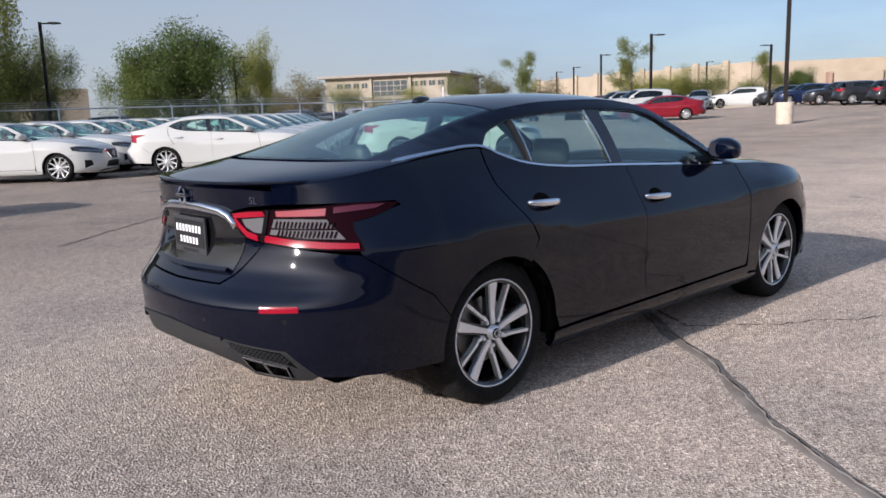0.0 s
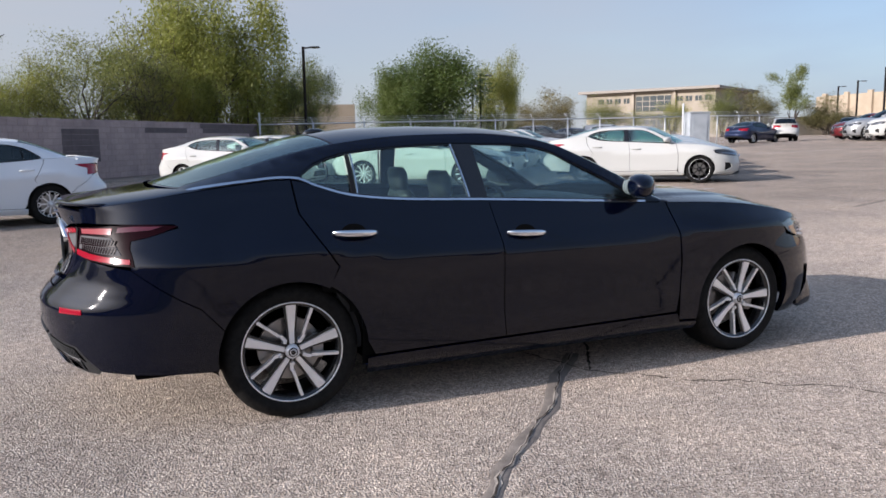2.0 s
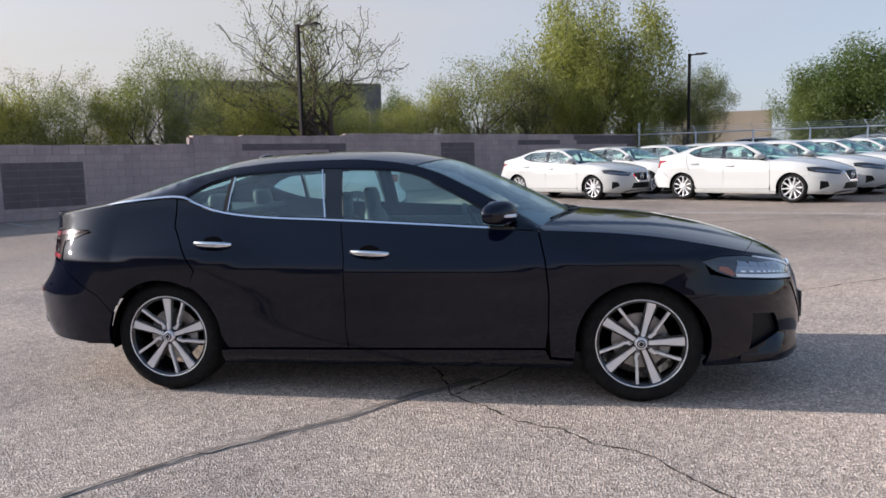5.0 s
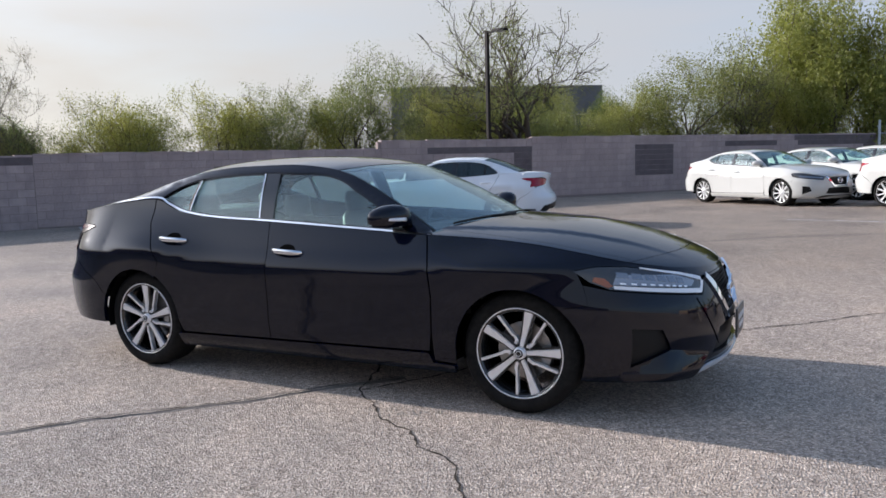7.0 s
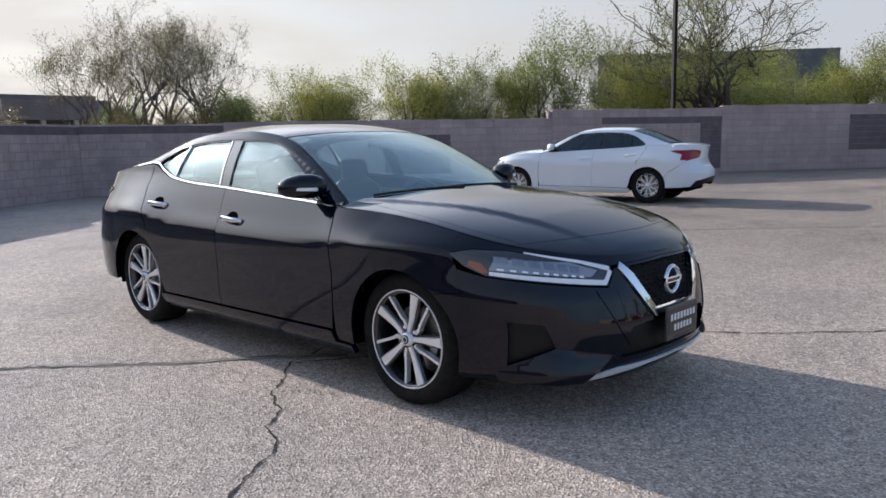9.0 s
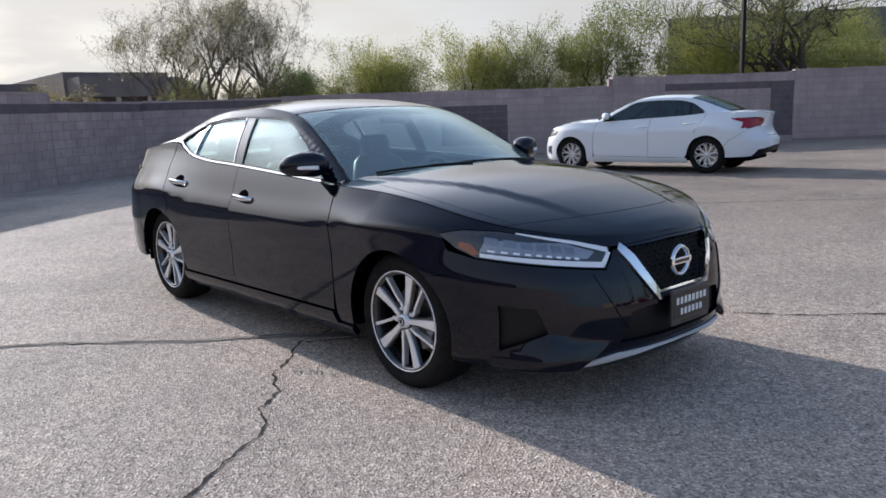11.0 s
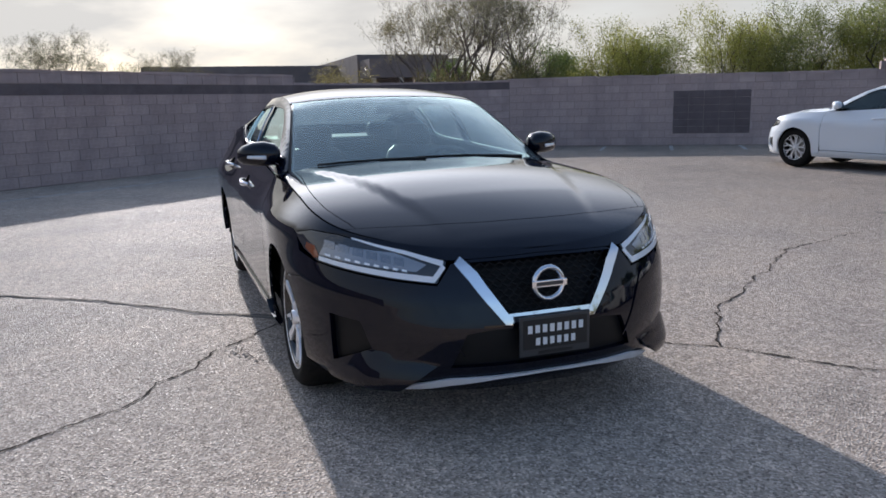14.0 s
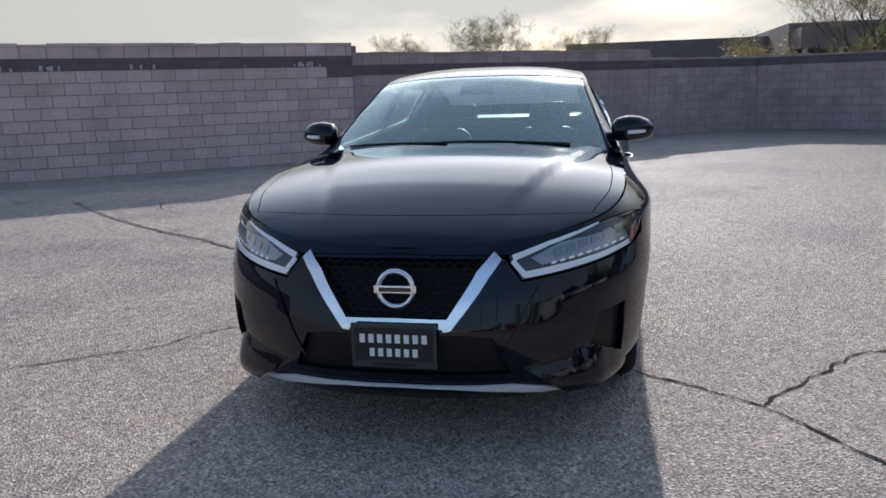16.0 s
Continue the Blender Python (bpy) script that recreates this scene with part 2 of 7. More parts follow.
LENS_DARK = material("headlamp_bowl", (0.03, 0.032, 0.036), 0.12, 0.3, Coat_Weight=1.0)
LED_WHITE = material("white_light_guide", (0.82, 0.84, 0.86), 0.2, 0.0, Coat_Weight=1.0)
AMBER = material("amber_lens", (0.25, 0.062, 0.014), 0.15, 0.0, Coat_Weight=1.0)
SATIN = material("satin_chrome", (0.80, 0.81, 0.83), 0.28, 0.35)
PLATE_DARK = material("dealer_plate_black", (0.012, 0.013, 0.014), 0.35)
PLATE_WHITE = material("dealer_plate_white", (0.80, 0.80, 0.80), 0.4)
PLATE_GREY = material("dealer_frame_grey", (0.055, 0.058, 0.062), 0.3, 0.3)
PAPER = material("window_sticker_paper", (0.80, 0.80, 0.78), 0.6)

# ---- building tools ----
from mathutils import geometry


def link_mesh(name, verts, faces, mat, parent=None, label="", normals=None, smooth=True, mats=None, mat_ids=None):
    me = bpy.data.meshes.new(name)
    me.from_pydata([tuple(v) for v in verts], [], faces)
    for m in (mats or [mat]):
        me.materials.append(m)
    if mat_ids:
        me.polygons.foreach_set("material_index", mat_ids)
    if smooth:
        me.polygons.foreach_set("use_smooth", [True] * len(me.polygons))
    me.update()
    if normals is not None:
        me.normals_split_custom_set_from_vertices([tuple(n) for n in normals])
    ob = new(name, me)
    if parent is not None:
        ob.parent = parent
    if label:
        ob["label"] = label
    return ob


def part(name, bm, mat, parent=None, label="", smooth=False):
    """Links a bmesh as one mesh object under a thing or a part."""
    me = bpy.data.meshes.new(name)
    bmesh.ops.recalc_face_normals(bm, faces=bm.faces)
    bm.to_mesh(me)
    bm.free()
    me.materials.append(mat)
    if smooth:
        me.polygons.foreach_set("use_smooth", [True] * len(me.polygons))
    ob = new(name, me)
    if parent is not None:
        ob.parent = parent
    if label:
        ob["label"] = label
    return ob


def group_root(name, m, label, category, group="", kind=""):
    e = new(name)
    e.empty_display_size = 0.1
    e.matrix_world = m
    return tagged(e, label, category, group, kind)


def box(bm, lo, hi, bevel=0.0, m=None):
    r = bmesh.ops.create_cube(bm, size=1.0)
    c = (Vector(lo) + Vector(hi)) / 2
    d = Vector(hi) - Vector(lo)
    for v in r["verts"]:
        v.co = Vector((v.co.x * d.x, v.co.y * d.y, v.co.z * d.z)) + c
    if bevel:
        es = list({e for v in r["verts"] for e in v.link_edges})
        out = bmesh.ops.bevel(bm, geom=es, offset=bevel, segments=2, affect="EDGES", profile=0.6)
        vs = list({v for f in out["faces"] for v in f.verts})
        vs = [v for v in bm.verts if v.is_valid and v in set(vs)] if m is not None else vs
    else:
        vs = r["verts"]
    if m is not None:
        bmesh.ops.transform(bm, matrix=m, verts=vs)
    return vs


def tube(bm, pts, radii, sides=8, caps=True):
    """A tapered tube along points."""
    pts = [Vector(p) for p in pts]
    rings = []
    up = Vector((0, 0, 1))
    for i, p in enumerate(pts):
        d = (pts[min(i + 1, len(pts) - 1)] - pts[max(i - 1, 0)]).normalized()
        a = d.cross(up if abs(d.z) < 0.95 else Vector((1, 0, 0))).normalized()
        b = d.cross(a)
        rad = radii[i] if isinstance(radii, (list, tuple)) else radii
        rings.append([bm.verts.new(p + (a * math.cos(2 * math.pi * k / sides) + b * math.sin(2 * math.pi * k / sides)) * rad) for k in range(sides)])
    for r0, r1 in zip(rings, rings[1:]):
        for k in range(sides):
            bm.faces.new((r0[k], r0[(k + 1) % sides], r1[(k + 1) % sides], r1[k]))
    if caps:
        bm.faces.new(rings[0][::-1])
        bm.faces.new(rings[-1])


def lathe(bm, prof, sides=40, axis="Y", start=0.0, end=2 * math.pi, centre=(0, 0, 0)):
    """Turns a profile of (radius, along) about an axis."""
    full = abs(end - start - 2 * math.pi) < 1e-6
    n = sides if full else sides + 1
    rings = []
    for k in range(n):
        a = start + (end - start) * k / sides
        ca, sa = math.cos(a), math.sin(a)
        ring = []
        for r, h in prof:
            if axis == "Y":
                p = (r * ca, h, r * sa)
            elif axis == "X":
                p = (h, r * ca, r * sa)
            else:
                p = (r * ca, r * sa, h)
            ring.append(bm.verts.new(Vector(p) + Vector(centre)))
        rings.append(ring)
    for k in range(n if full else n - 1):
        a, b = rings[k], rings[(k + 1) % n]
        for i in range(len(prof) - 1):
            bm.faces.new((a[i], a[i + 1], b[i + 1], b[i]))


def spline(keys):
    """A smooth curve through (x, value) keys that does not overshoot."""
    keys = sorted(keys)
    xs, ys = [k[0] for k in keys], [k[1] for k in keys]
    n = len(xs)
    h = [xs[i + 1] - xs[i] for i in range(n - 1)]
    d = [(ys[i + 1] - ys[i]) / h[i] for i in range(n - 1)]
    m = [d[0]] + [0.0] * (n - 2) + [d[-1]]
    for i in range(1, n - 1):
        if d[i - 1] * d[i] > 0:
            w1, w2 = 2 * h[i] + h[i - 1], h[i] + 2 * h[i - 1]
            m[i] = (w1 + w2) / (w1 / d[i - 1] + w2 / d[i])

    def f(x):
        if x <= xs[0]:
            return ys[0]
        if x >= xs[-1]:
            return ys[-1]
        lo, hi = 0, n - 1
        while hi - lo > 1:
            mid = (lo + hi) // 2
            if xs[mid] <= x:
                lo = mid
            else:
                hi = mid
        t = (x - xs[lo]) / h[lo]
        t2, t3 = t * t, t * t * t
        return (2 * t3 - 3 * t2 + 1) * ys[lo] + (t3 - 2 * t2 + t) * h[lo] * m[lo] + (3 * t2 - 2 * t3) * ys[lo + 1] + (t3 - t2) * h[lo] * m[lo + 1]
    return f


def inside(p, poly):
    x, y = p
    c = False
    j = len(poly) - 1
    for i in range(len(poly)):
        xi, yi = poly[i]
        xj, yj = poly[j]
        if (yi > y) != (yj > y) and x < (xj - xi) * (y - yi) / (yj - yi) + xi:
            c = not c
        j = i
    return c


def dense(poly, step):
    out = []
    for i, a in enumerate(poly):
        b = poly[(i + 1) % len(poly)]
        d = math.hypot(b[0] - a[0], b[1] - a[1])
        k = max(1, int(math.ceil(d / step)))
        out += [(a[0] + (b[0] - a[0]) * j / k, a[1] + (b[1] - a[1]) * j / k) for j in range(k)]
    return out


def inset(poly, d):
    """Moves a closed outline inwards by d."""
    area = sum(a[0] * b[1] - b[0] * a[1] for a, b in zip(poly, poly[1:] + poly[:1]))
    sgn = 1 if area > 0 else -1
    out = []
    n = len(poly)
    for i in range(n):
        p0, p1, p2 = Vector(poly[i - 1]), Vector(poly[i]), Vector(poly[(i + 1) % n])
        e0, e1 = (p1 - p0), (p2 - p1)
        if e0.length < 1e-6 or e1.length < 1e-6:
            out.append(tuple(p1))
            continue
        n0 = Vector((-e0.y, e0.x)).normalized() * sgn
        n1 = Vector((-e1.y, e1.x)).normalized() * sgn
        b = n0 + n1
        k = d / max(0.35, 0.5 * b.length_squared)
        out.append(tuple(p1 + b * k * 0.5 * 1.0 if b.length > 0 else p1))
    return out


def panel(name, fn, outer, mat, parent, step=0.05, holes=(), gap=0.0, thick=0.012, lift=0.0, label="", core=(0, 0, 0.55)):
    """A sheet laid on a surface fn(u, v), cut to an outline, with turned-in edges of its own."""
    if gap:
        outer = inset(outer, gap)
    loops = [dense(outer, step)] + [dense(h, step) for h in holes]
    pts = [p for l in loops for p in l]
    edges = []
    k = 0
    for l in loops:
        edges += [(k + i, k + (i + 1) % len(l)) for i in range(len(l))]
        k += len(l)
    us, vs = [p[0] for p in outer], [p[1] for p in outer]
    clear = 0.45 * step
    bound = np.array(pts)
    nu, nv = int((max(us) - min(us)) / step) + 1, int((max(vs) - min(vs)) / step) + 1
    for i in range(1, nu + 1):
        for j in range(1, nv + 1):
            p = (min(us) + (i - 0.5 + 0.25 * (j % 2)) * step, min(vs) + (j - 0.5) * step)
            if not inside(p, loops[0]) or any(inside(p, h) for h in loops[1:]):
                continue
            if np.min((bound[:, 0] - p[0]) ** 2 + (bound[:, 1] - p[1]) ** 2) > clear * clear:
                pts.append(p)
    res = geometry.delaunay_2d_cdt([Vector(p) for p in pts], edges, [], 0, 1e-7)
    vs2, fs2 = res[0], res[2]
    keep = []
    for f in fs2:
        c = (sum(vs2[i].x for i in f) / len(f), sum(vs2[i].y for i in f) / len(f))
        if inside(c, loops[0]) and not any(inside(c, h) for h in loops[1:]):
            keep.append(list(f))
    core = Vector(core)
    e = 0.004
    cos, nos = [], []
    for p in vs2:
        c = fn(p.x, p.y)
        du = fn(p.x + e, p.y) - fn(p.x - e, p.y)
        dv = fn(p.x, p.y + e) - fn(p.x, p.y - e)
        n = du.cross(dv)
        n = n.normalized() if n.length > 1e-12 else (c - core).normalized()
        if n.dot(c - core) < 0:
            n = -n
        cos.append(c + n * lift)
        nos.append(n)
    faces = []
    count = {}
    for f in keep:
        n = (cos[f[1]] - cos[f[0]]).cross(cos[f[2]] - cos[f[0]])
        if n.dot(nos[f[0]] + nos[f[1]] + nos[f[2]]) < 0:
            f = f[::-1]
        faces.append(f)
        for a, b in zip(f, f[1:] + f[:1]):
            count[(a, b)] = True
    rim = [(a, b) for a, b in count if (b, a) not in count]
    if thick:
        for a, b in rim:
            base = len(cos)
            out = (cos[b] - cos[a]).cross(nos[a])
            out = out.normalized() if out.length > 1e-9 else nos[a]
            cos += [cos[a].copy(), cos[b].copy(), cos[b] - nos[b] * thick, cos[a] - nos[a] * thick]
            nos += [out] * 4
            faces.append([base + 1, base, base + 3, base + 2])
    used = sorted({i for f in faces for i in f})
    remap = {o: i for i, o in enumerate(used)}
    return link_mesh(name, [cos[i] for i in used], [[remap[i] for i in f] for f in faces], mat, parent, label, [nos[i] for i in used])


def ribbon(pts, half):
    """A closed outline of a band along points; half: half width, or one for each point."""
    n = len(pts)
    hs = half if isinstance(half, (list, tuple)) else [half] * n
    a, b = [], []
    for i in range(n):
        p = Vector(pts[i])
        d = (Vector(pts[min(i + 1, n - 1)]) - Vector(pts[max(i - 1, 0)])).normalized()
        s = Vector((-d.y, d.x)) * hs[i]
        a.append(tuple(p + s))
        b.append(tuple(p - s))
    return a + b[::-1]

# ---- cars ----
class CarShape:
    """The surfaces of a saloon: x ahead, y to its left, origin between the wheels on the ground."""

    def __init__(self, spec):
        self.s = spec
        self.f_nose, self.f_tail, self.f_width, self.f_belt = spline(spec["nose"]), spline(spec["tail"]), spline(spec["width"]), spline(spec["belt"])
        self.f_hood, self.f_deck, self.f_roof, self.f_bulge = spline(spec["hood"]), spline(spec["deck"]), spline(spec["roof"]), spline(spec["bulge"])
        self.f_rail_y, self.f_rail_z = spline(spec["rail_y"]), spline(spec["rail_z"])
        self.front0, self.rear0 = spec["front0"], spec["rear0"]
        self.tab_f, self.len_f = self.corner(spec["nose_x"] - self.front0, 0.9, spec["front_p"])
        self.tab_r, self.len_r = self.corner(self.rear0 - spec["tail_x"], 0.9, spec["rear_p"])
        self.end_f, self.end_r = self.front0 + self.len_f, self.rear0 - self.len_r

    @staticmethod
    def corner(a, b, p):
        n = 360
        raw = [(math.sin(math.pi / 2 * i / n) ** (2 / p), math.cos(math.pi / 2 * i / n) ** (2 / p)) for i in range(n + 1)]
        acc = [0.0]
        for q, r in zip(raw, raw[1:]):
            acc.append(acc[-1] + math.hypot(a * (r[0] - q[0]), b * (r[1] - q[1])))
        L = acc[-1]
        tab, j, m = [], 0, 200
        for i in range(m + 1):
            d = L * i / m
            while j < n - 1 and acc[j + 1] < d:
                j += 1
            t = (d - acc[j]) / max(1e-9, acc[j + 1] - acc[j])
            tab.append((raw[j][0] + (raw[j + 1][0] - raw[j][0]) * t, raw[j][1] + (raw[j + 1][1] - raw[j][1]) * t))
        return tab, L

    @staticmethod
    def at(tab, f):
        f = max(0.0, min(1.0, f)) * (len(tab) - 1)
        i = min(int(f), len(tab) - 2)
        t = f - i
        return tab[i][0] + (tab[i + 1][0] - tab[i][0]) * t, tab[i][1] + (tab[i + 1][1] - tab[i][1]) * t

    def half(self, x, z):
        """Half width of the body side at a station and height."""
        rise = self.s.get("rise", 0.0) * (math.exp(-((x + self.s["axle"]) / 0.44) ** 2) + 0.75 * math.exp(-((x - self.s["axle"]) / 0.48) ** 2))
        w = self.f_width(z - rise * math.exp(-((z - 0.80) / 0.14) ** 2))
        b = self.f_bulge(z)
        w += b * (math.exp(-((x - self.s["axle"]) / 0.42) ** 2) * self.s["flare_f"] + math.exp(-((x + self.s["axle"]) / 0.46) ** 2) * self.s["flare_r"])
        # the bumper's corners swell below the lamps
        c = max(0.0, min(1.0, (x - 1.2) / 0.35))
        g = max(0.0, min(1.0, (0.76 - z) / 0.18))
        w += 0.055 * c * g * g * (3 - 2 * g)
        # the wing tops lean in over the front wheels
        k = max(0.0, min(1.0, (x - 0.80) / 0.55))
        h = max(0.0, min(1.0, (z - 0.77) / 0.17))
        w -= 0.046 * k * k * (3 - 2 * k) * h * h * (3 - 2 * h)
        w -= 0.006 * math.exp(-((x + 0.10) / 0.62) ** 2) * math.exp(-((z - 0.50) / 0.095) ** 2)
        return w

    def body(self, u, z, side):
        if u > self.front0:
            cx, cy = self.at(self.tab_f, (u - self.front0) / self.len_f)
            return Vector((self.front0 + (self.f_nose(z) - self.front0) * cx, side * self.half(self.front0 + 0.35 * cx, z) * cy, z))
        if u < self.rear0:
            cx, cy = self.at(self.tab_r, (self.rear0 - u) / self.len_r)
            return Vector((self.rear0 + (self.f_tail(z) - self.rear0) * cx, side * self.half(self.rear0, z) * cy, z))
        return Vector((u, side * self.half(u, z), z))

    def front(self, r, z):
        return self.body(self.end_f - abs(r), z, -1 if r < 0 else 1)

    def rear(self, r, z):
        return self.body(self.end_r + abs(r), z, -1 if r < 0 else 1)

    def u_of_x(self, x, z):
        lo, hi = self.end_r, self.end_f
        for _ in range(40):
            mid = (lo + hi) / 2
            if self.body(mid, z, 1).x < x:
                lo = mid
            else:
                hi = mid
        return (lo + hi) / 2

    def r_front(self, y, z):
        lo, hi = 0.0, self.len_f
        for _ in range(40):
            mid = (lo + hi) / 2
            if self.front(mid, z).y < abs(y):
                lo = mid
            else:
                hi = mid
        return math.copysign((lo + hi) / 2, y)

    def r_rear(self, y, z):
        lo, hi = 0.0, self.len_r
        for _ in range(40):
            mid = (lo + hi) / 2
            if self.rear(mid, z).y < abs(y):
                lo = mid
            else:
                hi = mid
        return math.copysign((lo + hi) / 2, y)

    def belt_u(self, u):
        """Height of the shoulder at an unrolled place."""
        x = self.body(u, 0.8, 1).x
        return self.f_belt(x)

    def cap(self, x, y, centre, p=2.0, e=0.87):
        """Height of a lid (bonnet or boot) that springs from the shoulder."""
        zs = self.f_belt(x)
        ys = self.shoulder_y(x)
        zc = centre(x)
        t = min(1.0, abs(y) / max(1e-4, ys))
        return zs + (zc - zs) * max(0.0, 1 - t ** p) ** e

    def shoulder_y(self, x):
        zs = self.f_belt(x)
        if x > self.front0:
            q = min(1.0, (x - self.front0) / (self.f_nose(zs) - self.front0))
            return self.half(self.front0 + 0.35 * q, zs) * max(0.0, 1 - q ** self.s["front_p"]) ** (1 / self.s["front_p"])
        if x < self.rear0:
            q = min(1.0, (self.rear0 - x) / (self.rear0 - self.f_tail(zs)))
            return self.half(self.rear0, zs) * max(0.0, 1 - q ** self.s["rear_p"]) ** (1 / self.s["rear_p"])
        return self.half(x, zs)

    def bonnet(self, x, t):
        """t: -1 to 1 across, from shoulder to shoulder."""
        ys = self.shoulder_y(x)
        y = max(-1.0, min(1.0, t)) * ys
        # a raised middle that narrows towards the grille
        k = max(0.0, min(1.0, (0.64 - 0.27 * (x - 1.0) - abs(y)) / 0.07 + 0.5))
        dome = 0.009 * k * k * (3 - 2 * k) * max(0.0, min(1.0, (2.16 - x) / 0.35))
        return Vector((x, y, self.cap(x, y, self.f_hood) + dome))

    def boot(self, x, t):
        ys = self.shoulder_y(x)
        y = max(-1.0, min(1.0, t)) * ys
        return Vector((x, y, self.cap(x, y, self.f_deck, 4.0, 0.667)))

    def top(self, q, t):
        """Windscreen (q 0 to 1), roof (1 to 2) and rear window (2 to 3), t from -1 to 1 across."""
        e, c = self.s["edge_x"], self.s["mid_x"]
        q = max(0.0, min(2.9999, q))
        i = int(q)
        f = q - i
        xe, xc = e[i] + (e[i + 1] - e[i]) * f, c[i] + (c[i + 1] - c[i]) * f
        ye, ze, zc = self.f_rail_y(xe), self.f_rail_z(xe), self.f_roof(xc)
        a = abs(t)
        return Vector((xc + (xe - xc) * a * a, ye * t, zc + (ze - zc) * a ** 2.6))

    def side_glass(self, x, z, side):
        zs, zr = self.f_belt(x), self.f_rail_z(x)
        yb, yr = self.half(x, zs) - 0.012, self.f_rail_y(x)
        f = (z - zs) / max(0.02, zr - zs)
        f = max(-0.3, min(1.2, f))
        return Vector((x, side * (yb + (yr - yb) * f + 0.018 * math.sin(math.pi * max(0, min(1, f))) + 0.007 * math.sin(math.pi * max(0, min(1, (f - 0.80) / 0.20)))), z))


SALOON = dict(
    axle=1.388, front0=1.2, rear0=-1.70, front_p=2.5, rear_p=2.45, nose_x=2.33, tail_x=-2.45, flare_f=1.0, flare_r=1.0,
    nose=[(0.18, 2.27), (0.26, 2.35), (0.42, 2.372), (0.55, 2.35), (0.64, 2.325), (0.71, 2.30), (0.75, 2.27), (0.80, 2.22)],
    tail=[(0.20, -2.38), (0.30, -2.46), (0.43, -2.512), (0.590, -2.522), (0.604, -2.515), (0.66, -2.463), (0.74, -2.402), (0.84, -2.372), (0.94, -2.385), (1.0, -2.40), (1.06, -2.42)],
    width=[(0.18, 0.835), (0.26, 0.884), (0.36, 0.897), (0.48, 0.901), (0.60, 0.903), (0.70, 0.905), (0.748, 0.905), (0.770, 0.898), (0.80, 0.885), (0.86, 0.856), (0.96, 0.812), (1.06, 0.768), (1.18, 0.722)],
    bulge=[(0.2, 0.0), (0.45, 0.012), (0.68, 0.020), (0.80, 0.026), (0.95, 0.016), (1.1, 0.0)],
    belt=[(-2.42, 1.035), (-2.2, 1.055), (-2.0, 1.085), (-1.788, 1.118), (-1.55, 1.145), (-1.38, 1.158), (-1.317, 1.155), (-1.217, 1.118), (-1.043, 1.066), (-0.747, 1.034), (-0.385, 1.018),
          (0.169, 0.989), (0.626, 0.965), (0.95, 0.952), (1.2, 0.940), (1.45, 0.918), (1.7, 0.878), (2.0, 0.812), (2.2, 0.765), (2.3, 0.742)],
    hood=[(0.7, 1.03), (1.0, 1.022), (1.18, 1.006), (1.45, 0.984), (1.76, 0.930), (2.04, 0.858), (2.2, 0.800), (2.285, 0.745)],
    deck=[(-2.42, 1.052), (-2.336, 1.068), (-2.2, 1.094), (-2.0, 1.123), (-1.9, 1.138), (-1.7, 1.166)],
    rail_y=[(-1.95, 0.60), (-1.6, 0.575), (-1.3, 0.565), (-1.0, 0.570), (-0.5, 0.580), (0.0, 0.590), (0.2, 0.612), (0.5, 0.672), (0.86, 0.752)],
    rail_z=[(-1.97, 1.10), (-1.85, 1.135), (-1.6, 1.198), (-1.3, 1.280), (-1.0, 1.338), (-0.7, 1.365), (-0.3, 1.372), (0.0, 1.348), (0.2, 1.300), (0.4, 1.212), (0.6, 1.110), (0.86, 0.962)],
    roof=[(-1.97, 1.135), (-1.82, 1.183), (-1.65, 1.240), (-1.4, 1.316), (-1.12, 1.384), (-0.85, 1.412), (-0.5, 1.424), (-0.2, 1.418), (0.05, 1.394), (0.239, 1.356), (0.40, 1.302), (0.535, 1.250), (0.75, 1.150), (0.912, 1.070), (1.03, 1.008)],
    edge_x=(0.86, 0.10, -1.08, -1.86), mid_x=(1.03, 0.22, -1.14, -1.97),
    window_top=[(-1.318, 1.158), (-1.20, 1.238), (-1.02, 1.287), (-0.744, 1.312), (-0.437, 1.322), (-0.328, 1.320), (0.0, 1.308), (0.10, 1.288), (0.287, 1.205), (0.48, 1.105), (0.70, 0.975)],
    tyre=0.336, arch=0.354, sill=0.20, rise=0.075,
)


def arc(cx, cz, r, a0, a1, n=16):
    return [(cx + r * math.cos(radians(a0 + (a1 - a0) * i / n)), cz + r * math.sin(radians(a0 + (a1 - a0) * i / n))) for i in range(n + 1)]


def along(f, a, b, n=14, off=0.0):
    return [(a + (b - a) * i / n, f(a + (b - a) * i / n) + off) for i in range(n + 1)]


